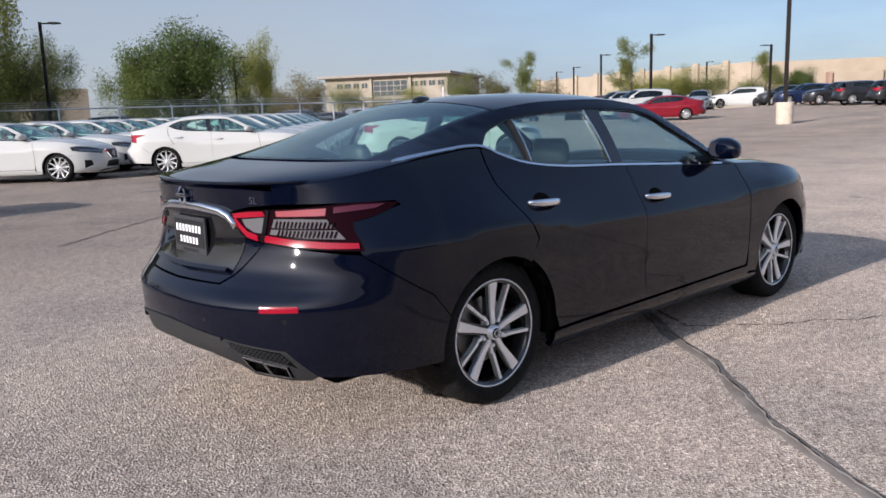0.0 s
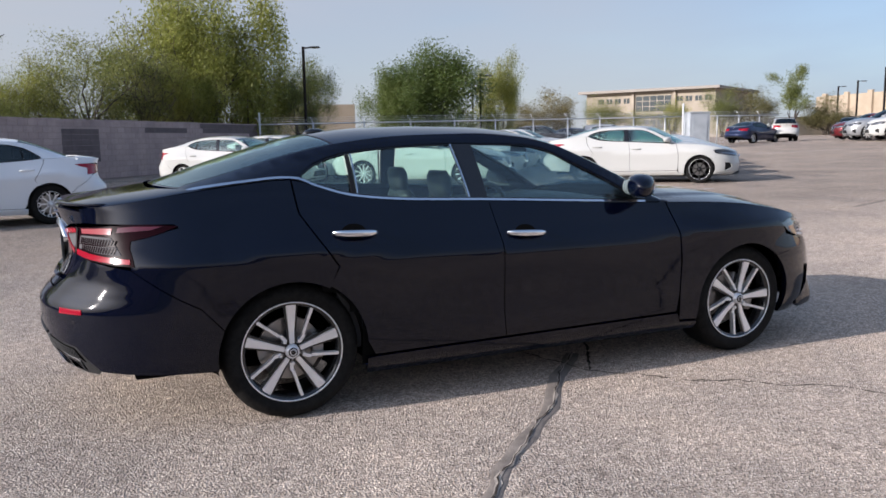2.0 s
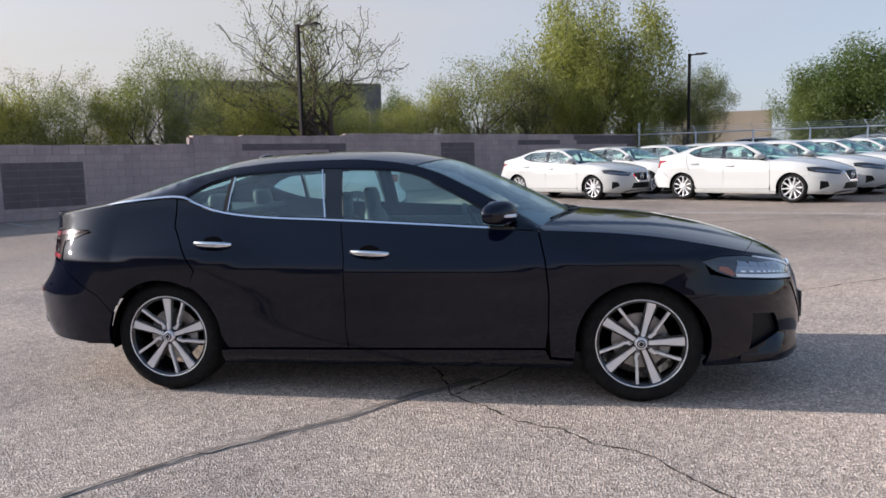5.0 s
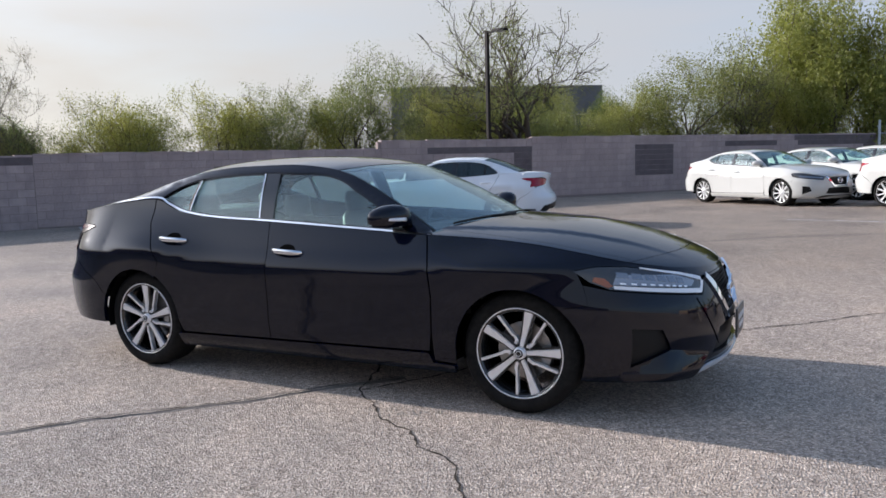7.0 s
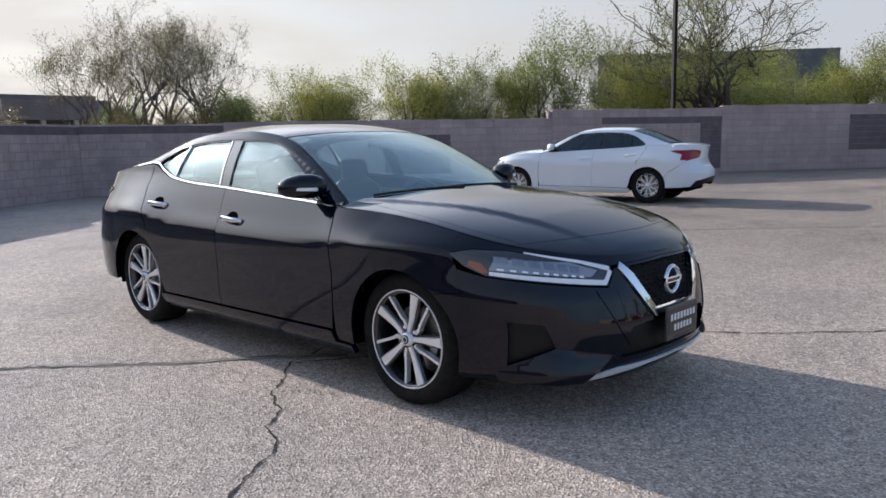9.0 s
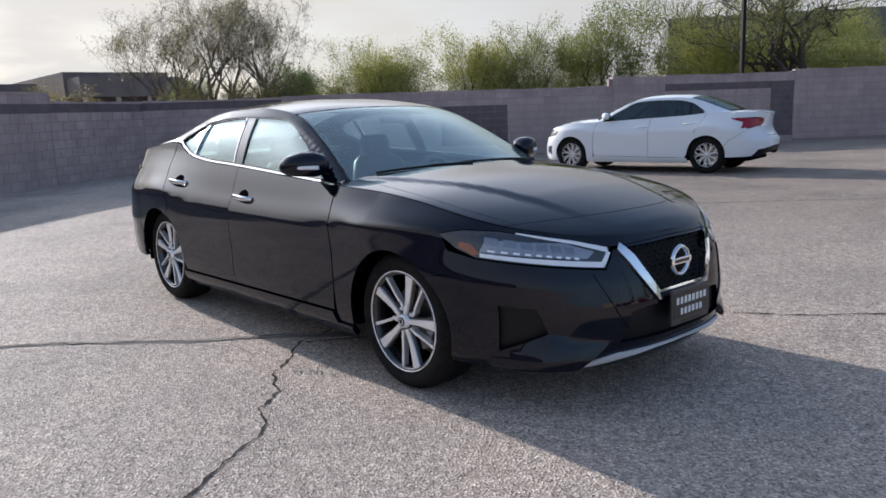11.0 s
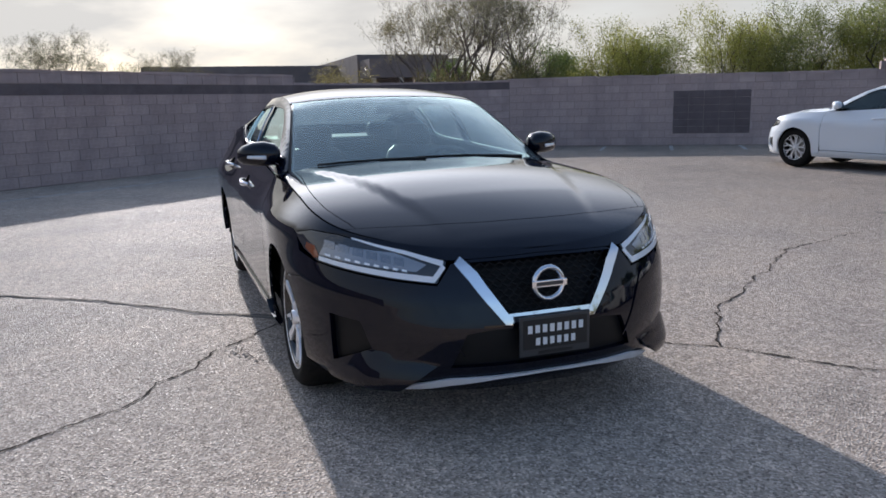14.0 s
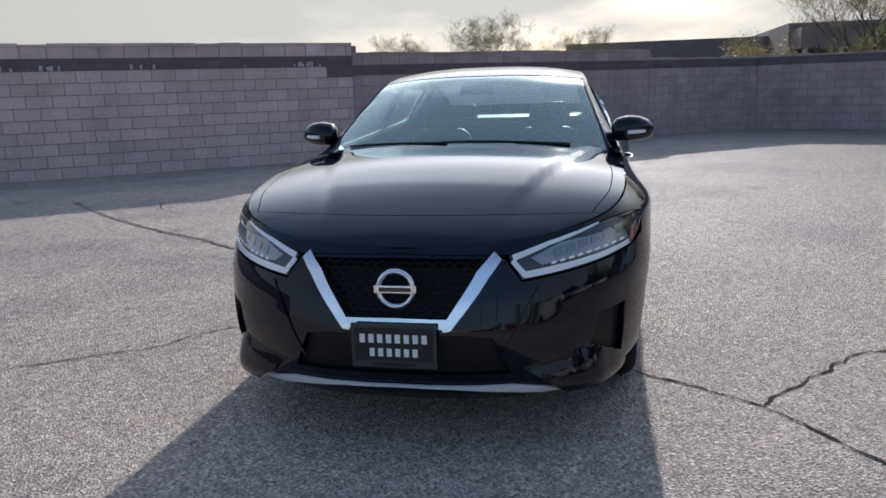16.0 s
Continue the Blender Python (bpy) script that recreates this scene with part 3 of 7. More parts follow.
def make_wheel(name, parent, style, side, tyre_r):
    """A wheel whose hub is the origin, facing +y; side turns it about."""
    w = new(name)
    w.empty_display_size = 0.1
    w.parent = parent
    k = tyre_r / 0.336
    rim_r = (0.212 if style == "cap" else 0.246) * k
    bm = bmesh.new()
    prof = [(rim_r - 0.012, -0.012), (rim_r + 0.006, 0.006), (rim_r + 0.035, 0.014), (0.300 * k, 0.012), (0.322 * k, -0.006), (0.333 * k, -0.030), (0.336 * k, -0.060),
            (0.336 * k, -0.180), (0.332 * k, -0.208), (0.31 * k, -0.228), (0.27 * k, -0.232), (rim_r, -0.215)]
    lathe(bm, prof, 56)
    part("tyre", bm, RUBBER, w, "black rubber tyre", True)
    # tread grooves stand as dark rings
    bm = bmesh.new()
    lathe(bm, [(rim_r - 0.002, 0.004), (rim_r - 0.012, 0.002), (rim_r - 0.022, -0.01), (rim_r - 0.03, -0.20), (rim_r - 0.002, -0.21)], 48)
    part("rim_barrel", bm, ALLOY_DARK, w, "", True)
    bm = bmesh.new()
    lathe(bm, [(rim_r - 0.001, -0.002), (rim_r + 0.001, 0.006), (rim_r - 0.005, 0.006), (rim_r - 0.007, -0.01)], 56)
    part("rim_lip", bm, ALLOY, w, "machined alloy rim lip", True)
    bm = bmesh.new()
    lathe(bm, [(0.001, -0.085), (0.155 * k, -0.085), (0.155 * k, -0.105), (0.001, -0.105)], 32)
    part("brake_disc", bm, STEEL, w, "", False)
    if style == "main":
        ang_a = [90 + 72 * i for i in range(5)]
        for a in ang_a:
            bm = bmesh.new()
            spoke(bm, radians(a), [(0.040, 0.012, -0.004), (0.10, 0.0145, -0.010), (0.17, 0.0205, -0.006), (rim_r - 0.004, 0.027, 0.0)], 0.028)
            part("wide_spoke", bm, ALLOY, w, "machined alloy spoke")
            bm = bmesh.new()
            spoke(bm, radians(a), [(0.03, 0.024, -0.014), (0.10, 0.025, -0.020), (0.17, 0.032, -0.016), (rim_r - 0.002, 0.040, -0.010)], 0.034)
            part("spoke_pocket", bm, ALLOY_DARK, w)
            bm = bmesh.new()
            spoke(bm, radians(a + 30), [(0.055, 0.010, -0.016), (0.095, 0.009, -0.014), (0.10, 0.009, -0.012)], 0.03, [12, 9, 5])
            spoke(bm, radians(a + 30), [(0.098, 0.0085, -0.012), (0.16, 0.0075, -0.008), (rim_r - 0.004, 0.009, -0.002)], 0.03, [5, -1, -4])
            part("thin_spoke", bm, ALLOY, w, "machined alloy spoke")
    else:
        bm = bmesh.new()
        if style == "fan":
            for i in range(10):
                spoke(bm, radians(36 * i + 8), [(0.04, 0.011, -0.006), (0.12, 0.010, -0.010), (rim_r - 0.004, 0.017, 0.0)], 0.03, [0, 6, 9])
        elif style == "cap":
            for i in range(9):
                spoke(bm, radians(40 * i), [(0.05, 0.012, -0.004), (0.12, 0.013, -0.006), (0.165, 0.012, -0.006)], 0.025, [0, 3, 0])
                spoke(bm, radians(40 * i), [(0.16, 0.009, -0.006), (rim_r - 0.004, 0.010, 0.0)], 0.025, [5, 9])
                spoke(bm, radians(40 * i), [(0.16, 0.009, -0.006), (rim_r - 0.004, 0.010, 0.0)], 0.025, [-5, -9])
        else:
            for i in range(7):
                spoke(bm, radians(360 / 7 * i), [(0.04, 0.014, -0.006), (0.12, 0.013, -0.012), (rim_r - 0.004, 0.020, -0.002)], 0.03)
        tagged(part("wheel_face", bm, ALLOY_DARK if style == "black" else ALLOY, w), kind="stuff")
    bm = bmesh.new()
    lathe(bm, [(0.001, 0.010), (0.026, 0.009), (0.033, 0.004), (0.036, -0.02), (0.050, -0.03), (0.06, -0.05)], 28)
    part("hub", bm, ALLOY if style != "black" else ALLOY_DARK, w, "", True)
    if style == "main":
        bm = bmesh.new()
        lathe(bm, [(0.001, 0.013), (0.022, 0.012), (0.024, 0.008)], 24)
        part("centre_cap", bm, GLOSS_TRIM, w, "gloss black centre cap", True)
        bm = bmesh.new()
        lathe(bm, [(0.0125, 0.0125), (0.013, 0.0145), (0.016, 0.0145), (0.0165, 0.0125)], 20)
        part("cap_ring", bm, ALLOY, w)
        for i in range(5):
            a = radians(90 + 36 + 72 * i)
            bm = bmesh.new()
            lathe(bm, [(0.001, -0.006), (0.008, -0.006), (0.010, -0.012), (0.010, -0.04)], 8, centre=(0.060 * math.cos(a), 0, 0.060 * math.sin(a)))
            part("lug_nut", bm, ALLOY, w)
        bm = bmesh.new()
        box(bm, (-0.165, -0.125, -0.06), (-0.105, -0.05, 0.07), 0.015)
        part("brake_caliper", bm, STEEL, w)
    return w


def spoke(bm, ang, stations, depth, swing=None):
    """A tapered spoke; stations: radius, half width, face; swing: degrees of bend at each."""
    rows = []
    for i, (r, hw, y) in enumerate(stations):
        a = ang + (radians(swing[i]) if swing else 0)
        d = Vector((math.cos(a), 0, math.sin(a)))
        s = Vector((-math.sin(a), 0, math.cos(a)))
        c = d * r
        rows.append([bm.verts.new(c + s * hw * 0.86 + Vector((0, y, 0))), bm.verts.new(c - s * hw * 0.86 + Vector((0, y, 0))),
                     bm.verts.new(c - s * hw + Vector((0, y - 0.006, 0))), bm.verts.new(c - s * hw * 0.9 + Vector((0, y - depth, 0))),
                     bm.verts.new(c + s * hw * 0.9 + Vector((0, y - depth, 0))), bm.verts.new(c + s * hw + Vector((0, y - 0.006, 0)))])
    for a, b in zip(rows, rows[1:]):
        for k in range(6):
            bm.faces.new((a[k], a[(k + 1) % 6], b[(k + 1) % 6], b[k]))
    bm.faces.new(rows[0])
    bm.faces.new(rows[-1][::-1])


def loft_closed(bm, rings, caps=True):
    vs = [[bm.verts.new(p) for p in r] for r in rings]
    n = len(rings[0])
    for a, b in zip(vs, vs[1:]):
        for k in range(n):
            bm.faces.new((a[k], a[(k + 1) % n], b[(k + 1) % n], b[k]))
    if caps:
        bm.faces.new(vs[0][::-1])
        bm.faces.new(vs[-1])


def oval(c, rx, ry, ax, ay, n=14, power=2.4):
    out = []
    for i in range(n):
        a = 2 * math.pi * i / n
        ca, sa = math.cos(a), math.sin(a)
        out.append(Vector(c) + Vector(ax) * rx * math.copysign(abs(ca) ** (2 / power), ca) + Vector(ay) * ry * math.copysign(abs(sa) ** (2 / power), sa))
    return out


def make_seat(name, root, x, y, w, label=""):
    s = new(name)
    s.parent = root
    s.empty_display_size = 0.1
    X, Y = (1, 0, 0), (0, 1, 0)
    bm = bmesh.new()
    loft_closed(bm, [oval((x + 0.02, y, 0.30), 0.24, w, X, Y), oval((x + 0.04, y, 0.46), 0.26, w, X, Y), oval((x + 0.03, y, 0.50), 0.22, w * 0.9, X, Y)])
    part("seat_cushion", bm, SEAT, s, "", True)
    bm = bmesh.new()
    rings = []
    for z, dx, rx, rw in ((0.46, -0.20, 0.09, 0.98), (0.60, -0.23, 0.09, 1.0), (0.85, -0.30, 0.075, 0.96), (0.98, -0.335, 0.06, 0.80), (1.02, -0.345, 0.04, 0.6)):
        rings.append(oval((x + dx, y, z), rx, w * rw, X, Y))
    loft_closed(bm, rings)
    part("backrest", bm, SEAT, s, "", True)
    for yy in ([y] if w < 0.4 else [y - 0.36, y + 0.36]):
        bm = bmesh.new()
        loft_closed(bm, [oval((x - 0.352, yy, 1.01), 0.035, 0.10, X, Y), oval((x - 0.352, yy, 1.05), 0.05, 0.125, X, Y), oval((x - 0.362, yy, 1.13), 0.05, 0.125, X, Y), oval((x - 0.366, yy, 1.165), 0.03, 0.10, X, Y)])
        part("headrest", bm, SEAT, s, "", True)
    return s


def build_car(name, m, spec, colour, label, wheel="main", step=0.05, detail=2, group="", pane=None, category="car"):
    """A whole saloon of parts. detail 2: the car in the middle; 1: cars of the fleet."""
    S = CarShape(spec)
    root = group_root(name, Matrix(), label, category, group)
    AX, TR, AR = spec["axle"], spec["tyre"], spec["arch"]
    pane = pane or GLASS
    G = 0.0011 if detail > 1 else 0.0017
    sill = spec["sill"]
    belt = S.f_belt

    def side_fn(sd):
        return lambda u, z: S.body(u, z, sd)

    def glass_fn(sd):
        return lambda x, z: S.side_glass(x, z, sd)

    # dark inner shell
    vs, fs = [], []
    us = np.linspace(S.end_r, S.end_f, 90)
    nz = 10
    for sd in (-1, 1):
        base = len(vs)
        for u in us:
            zt = S.belt_u(u) - 0.01
            for j in range(nz):
                z_low = sill + 0.03 + 0.12 * max(0.0, min(1.0, (-S.body(u, 0.5, sd).x - 1.72) / 0.25))
                z = z_low + (zt - z_low) * j / (nz - 1)
                p = S.body(u, z, sd)
                k = max(0.0, min(1.0, (abs(p.x) - 1.6) / 0.3))
                vs.append(Vector((p.x * (0.990 - 0.024 * k), p.y * (0.972 - 0.03 * k), p.z)))
        for i in range(len(us) - 1):
            for j in range(nz - 1):
                q = [base + i * nz + j, base + (i + 1) * nz + j, base + (i + 1) * nz + j + 1, base + i * nz + j + 1]
                c = sum((vs[k] for k in q), Vector()) / 4
                if min(math.hypot(c.x - AX, c.z - TR), math.hypot(c.x + AX, c.z - TR)) > AR + 0.02:
                    fs.append(q)
    link_mesh("inner_shell", vs, fs, UNDER, root)
    # floor of the car and wheel wells
    bm = bmesh.new()
    box(bm, (-2.1, -0.62, sill + 0.02), (1.9, 0.62, sill + 0.08), 0.02)
    box(bm, (-0.95, -0.80, sill + 0.02), (0.95, 0.80, sill + 0.08), 0.02)
    part("floor_pan", bm, UNDER, root)
    for sx in (1, -1):
        for sd in (-1, 1):
            bm = bmesh.new()
            lathe(bm, [(AR + 0.002, sd * (0.80 if sx > 0 else 0.865)), (AR + 0.02, sd * 0.60), (0.02, sd * 0.58)], 24, start=radians(-12), end=radians(192), centre=(sx * AX, 0, TR))
            part("wheel_well", bm, UNDER, root)

    # ---- side panels
    fd = [(0.83, belt(0.83)), (0.868, 0.80), (0.888, 0.62), (0.884, 0.42), (0.87, 0.315)]
    bp = [(-0.25, 0.297), (-0.262, 0.42), (-0.264, 0.80), (-0.300, belt(-0.30))]
    rd_back = [(-1.335, belt(-1.335)), (-1.318, 1.0), (-1.24, 0.872), (-1.158, 0.747)]
    arch_r = [p for p in arc(-AX, TR, AR + 0.012, 60.5, 4, 10)]
    low = [(-0.985, 0.287)]
    lamp_tip = S.u_of_x(1.705, 0.79)
    lamp_low = S.u_of_x(1.80, 0.705)
    tail_tip = S.u_of_x(-1.872, 0.968)
    tail_low = S.u_of_x(-2.082, 0.80)
    tail_notch = S.u_of_x(-2.01, 0.905)
    bump_r = S.u_of_x(-1.742, 0.55)
    for sd in (-1, 1):
        fn = side_fn(sd)
        gfn = glass_fn(sd)
        # doors
        poly = fd + bp + along(belt, -0.30, 0.83, 16)[1:-1]
        front_door = panel("front_door", fn, poly, colour, root, step, gap=G)
        poly = [(p[0] - 0.004, p[1]) for p in bp[::-1]] + low + arch_r[::-1] + rd_back[::-1] + along(belt, -1.335, -0.304, 16)[1:-1]
        rear_door = panel("rear_door", fn, poly, colour, root, step, gap=G)
        # front wing
        poly = along(belt, 0.838, S.s["front0"], 6) + [(u, S.belt_u(u)) for u in np.linspace(S.s["front0"] + 0.06, lamp_tip, 8)]
        poly += [(lamp_tip, 0.795), (lamp_low - 0.06, 0.725), (lamp_low - 0.045, 0.62)]
        a0 = math.degrees(math.asin((0.60 - TR) / AR))
        poly += arc(AX, TR, AR, a0, 184, 22)
        poly += [(AX - AR - 0.005, 0.255), (0.90, 0.262), (0.892, 0.42), (0.896, 0.62), (0.876, 0.80)]
        panel("front_wing", fn, poly, colour, root, step, gap=G)
        # rear quarter
        poly = [(-1.343, belt(-1.343)), (-1.326, 1.0), (-1.248, 0.872), (-1.166, 0.745)]
        poly += arc(-AX, TR, AR, 60.0, 154, 18)
        poly += [(S.u_of_x(-1.80, 0.62), 0.600), (tail_low, 0.787), (S.u_of_x(-2.082, 0.83), 0.83), (S.u_of_x(-2.103, 0.86), 0.86), (S.u_of_x(-2.098, 0.90), 0.902), (S.u_of_x(-2.05, 0.92), 0.922), (S.u_of_x(-1.95, 0.945), 0.945), (tail_tip, 0.962), (tail_tip - 0.02, 0.980), (S.u_of_x(-2.15, 0.99), 0.983), (S.u_of_x(-2.275, 0.99), 0.983), (S.u_of_x(-2.275, 1.0), S.f_belt(-2.275))]
        poly += [(u, S.belt_u(u)) for u in np.linspace(S.u_of_x(-2.275, 1.0), -1.343, 14)][1:-1]
        panel("rear_quarter", fn, poly, colour, root, step, gap=G)
        # sill
        poly = [(AX - AR - 0.012, 0.205), (-AX + AR + 0.012, 0.195), (-AX + AR + 0.006, 0.275), (-0.98, 0.280), (-0.26, 0.290), (0.87, 0.308), (0.895, 0.255), (AX - AR - 0.01, 0.248)]
        panel("sill", fn, poly, colour, root, step, gap=G, lift=0.014, thick=0.03)
        # greenhouse side with the window opening
        wt = spline(spec["window_top"])
        dlo = [(x, wt(x)) for x in np.linspace(-1.315, 0.70, 40)] + [(x, belt(x) + 0.014) for x in np.linspace(0.68, -1.23, 26)]
        frame_outer = [(x, S.f_rail_z(x)) for x in np.linspace(-1.86, 0.86, 48)] + [(x, belt(x) + 0.004) for x in np.linspace(0.84, -1.80, 40)]
        panel("roof_side", gfn, frame_outer, colour, root, step * 0.8, holes=[dlo], thick=0.03)
        panel("window_frame", gfn, dlo, GLOSS_TRIM, root, step * 0.7, holes=[inset(dlo, 0.014)], lift=-0.006, thick=0.012)
        # panes: front, rear, quarter light; dark pillars between
        def cut(a_top, a_low, b_top, b_low):
            top = [(x, wt(x) - 0.010) for x in np.linspace(a_top, b_top, 16)]
            lowl = [(x, belt(x) + 0.020) for x in np.linspace(b_low, a_low, 16)]
            return top + lowl
        f1 = [(x, wt(x) - 0.010) for x in np.linspace(-0.325, 0.66, 24)] + [(x, belt(x) + 0.020) for x in np.linspace(0.655, -0.292, 16)]
        panel("front_side_window", gfn, f1, pane, front_door, step, lift=-0.014, thick=0.0)
        panel("rear_side_window", gfn, cut(-1.010, -1.020, -0.452, -0.400), pane, rear_door, step, lift=-0.014, thick=0.0)
        q1 = [(x, wt(x) - 0.010) for x in np.linspace(-1.29, -1.045, 10)] + [(x, max(belt(x) + 0.020, 0)) for x in np.linspace(-1.048, -1.225, 8)]
        panel("quarter_window", gfn, q1, pane, rear_door, step, lift=-0.014, thick=0.0)
        panel("centre_pillar", gfn, [(-0.437, 1.318), (-0.330, 1.316), (-0.296, belt(-0.296) + 0.016), (-0.396, belt(-0.396) + 0.016)], GLOSS_TRIM, root, step, lift=-0.004)
        panel("window_divider", gfn, [(-1.036, 1.278), (-1.016, 1.282), (-1.016, belt(-1.016) + 0.016), (-1.040, belt(-1.04) + 0.016)], TRIM, rear_door, step, lift=-0.006)
        if detail > 1:
            panel("divider_trim", gfn, ribbon([(-0.452, 1.316), (-0.403, belt(-0.403) + 0.02)], 0.004), CHROME, rear_door, step, lift=0.0)
            panel("divider_trim", gfn, ribbon([(-1.008, 1.280), (-1.010, belt(-1.01) + 0.02)], 0.003), CHROME, rear_door, step, lift=0.0)
        # bright strip along the belt, running on over the rear quarter
        pts = [(x, belt(x) + 0.007) for x in np.linspace(0.70, -1.235, 30)] + [(-1.265, belt(-1.265) + 0.010), (-1.30, belt(-1.30) + 0.010)]
        panel("belt_trim", gfn, ribbon(pts, 0.0052), CHROME if detail > 1 else GLOSS_TRIM, root, 0.05, lift=0.005, thick=0.008, label="chrome belt moulding" if detail > 1 else "")
        if detail > 1:
            pts = [(x, belt(x) + 0.010) for x in np.linspace(-1.30, -1.82, 14)]
            panel("pillar_trim", gfn, ribbon(pts, [0.0055] + [0.0048] * 12 + [0.002]), CHROME, root, 0.05, lift=0.005, thick=0.01, label="chrome pillar strip")
        # door handles
        for door, x, z in ((front_door, -0.115, 0.843), (rear_door, -1.062, 0.898)):
            c = S.body(x, z, sd)
            if detail > 1:
                # a flat black oval puts the shade of the handle's hollow into colour
                cup = []
                for i in range(20):
                    a = 2 * math.pi * i / 20
                    cup.append((x - 0.005 + 0.062 * math.cos(a), z + 0.006 + 0.036 * math.sin(a)))
                panel("handle_cup", fn, cup, UNDER, door, 0.02, lift=0.0012, thick=0.0)
            bm = bmesh.new()
            rings = []
            for t in np.linspace(-1, 1, 13):
                xx = x + 0.118 * t
                p = S.body(xx, z + 0.010 * -t * 0.5, sd)
                out = 0.034 * (1 - abs(t) ** 3.2) + 0.008
                h = 0.017 * (1 - 0.45 * abs(t) ** 4)
                rings.append(oval((p.x, p.y + sd * (out - 0.004), p.z), 0.009, h, (0, 1, 0), (0, 0, 1), 10))
            loft_closed(bm, rings)
            part("handle", bm, CHROME if detail > 1 else colour, door, "chrome door handle" if detail > 1 else "", True)
        # mirror
        mir = new("wing_mirror")
        mir.parent = root
        X, Z = (1, 0, 0), (0, 0, 1)
        bm = bmesh.new()
        rings = []
        for yy, xc, zc, rx, rz in ((0.760, 0.652, 1.052, 0.045, 0.035), (0.785, 0.645, 1.058, 0.074, 0.060), (0.84, 0.633, 1.062, 0.084, 0.068), (0.90, 0.614, 1.062, 0.079, 0.064), (0.95, 0.588, 1.056, 0.058, 0.050), (0.975, 0.575, 1.052, 0.033, 0.030), (0.980, 0.572, 1.05, 0.01, 0.012)):
            rings.append([Vector((p.x, sd * p.y, p.z)) for p in oval((xc, yy, zc), rx, rz, X, Z, 16, 2.6)])
        loft_closed(bm, rings)
        part("mirror_housing", bm, colour, mir, "", True)
        bm = bmesh.new()
        loft_closed(bm, [[Vector((p.x, sd * p.y, p.z)) for p in oval((0.68, 0.735, 0.985), 0.05, 0.02, X, (0, 0.8, 0.6), 10)], [Vector((p.x, sd * p.y, p.z)) for p in oval((0.665, 0.80, 1.02), 0.045, 0.02, X, (0, 0.8, 0.6), 10)]])
        part("mirror_arm", bm, TRIM, mir)
        bm = bmesh.new()
        vsx = [bm.verts.new((p.x, sd * p.y, p.z)) for p in oval((0.560, 0.865, 1.06), 0.066, 0.043, (0.28, 0.96, 0), Z, 18, 2.8)]
        bm.faces.new(vsx)
        part("mirror_glass", bm, CHROME, mir, "silvered mirror glass")
        if detail > 1:
            bm = bmesh.new()
            rings = []
            for t in np.linspace(0, 1, 7):
                yy = 0.84 + 0.138 * t
                xx = 0.712 - 0.137 * t ** 2.2 + 0.002
                rings.append([Vector((p.x, sd * p.y, p.z)) for p in oval((xx, yy, 1.046 + 0.004 * t), 0.006, 0.011 - 0.003 * t, X, Z, 8)])
            loft_closed(bm, rings)
            part("side_repeater", bm, LED_WHITE, mir, "clear side repeater lens", True)

    # ---- lids and roof
    hood_edge = lambda v: 1.075 - 0.30 * (v / 0.8) ** 2
    nose_c = S.f_nose(0.742) - 0.003

    def hood_fn(u, v):
        w = min(1.3, max(-0.6, u)) / 1.3
        x = 0.75 + (nose_c - 0.75) * math.sin(w * math.pi / 2) if w > 0 else 0.75 + (nose_c - 0.75) * w * math.pi / 2
        return S.bonnet(x, v / 0.8)

    def hood_u(x):
        return 1.3 * math.asin(min(1.0, (x - 0.75) / (nose_c - 0.75))) * 2 / math.pi
    hv = np.linspace(-0.992 * 0.8, 0.992 * 0.8, 25)
    shut = 2.10
    # side shut lines of the bonnet; the wing tops lie outside them
    f_shut = spline([(0.80, 0.705), (1.03, 0.716), (1.49, 0.748), (1.70, 0.738), (1.82, 0.712), (1.94, 0.672), (2.02, 0.655)])

    def shut_v(x):
        return 0.8 * min(0.985, f_shut(x) / S.shoulder_y(x))
    x_front = next(x for x in np.linspace(1.6, 2.1, 101) if x >= shut - 0.16 * (shut_v(x) / 0.8) ** 2.4)
    v_front = shut_v(x_front)
    xs_e = np.linspace(0.845, x_front, 22)
    hv_in = np.linspace(-shut_v(0.845), shut_v(0.845), 21)
    hv_fr = np.linspace(-v_front, v_front, 25)
    bonnet_out = [(hood_u(hood_edge(v)), v) for v in hv_in[1:-1]] + [(hood_u(x), shut_v(x)) for x in xs_e] + [(hood_u(shut - 0.16 * abs(v / 0.8) ** 2.4), v) for v in hv_fr[::-1][1:-1]] + [(hood_u(x), -shut_v(x)) for x in xs_e[::-1]]
    panel("bonnet", hood_fn, bonnet_out, colour, root, step, gap=G)
    for sd in (-1, 1):
        wt_out = [(hood_u(x), sd * (shut_v(x) + 0.003)) for x in xs_e] + [(hood_u(shut - 0.16 * abs(v / 0.8) ** 2.4), sd * v) for v in np.linspace(v_front + 0.004, 0.792, 5)]
        wt_out += [(hood_u(x), sd * 0.794) for x in np.linspace(x_front - 0.03, 0.80, 22)]
        panel("wing_top", hood_fn, wt_out, colour, root, step * 0.8, gap=G * 0.5)
    # the nose ahead of the bonnet's shut line
    panel("nose_panel", hood_fn, [(hood_u(shut + 0.004 - 0.16 * abs(v / 0.8) ** 2.4), v) for v in hv] + [(1.298, v) for v in hv[::-1]], colour, root, step * 0.8)
    # boot lid top
    def boot_fn(u, v):
        return S.boot(u, v / 0.75)
    tail_c = S.f_tail(1.04)
    bv = np.linspace(-0.993 * 0.75, 0.993 * 0.75, 25)
    bootp = [(-1.985 + 0.24 * (v / 0.75) ** 4, v) for v in bv] + [(tail_c + 0.012 + 0.16 * abs(v / 0.75) ** 3.2, v) for v in bv[::-1]]
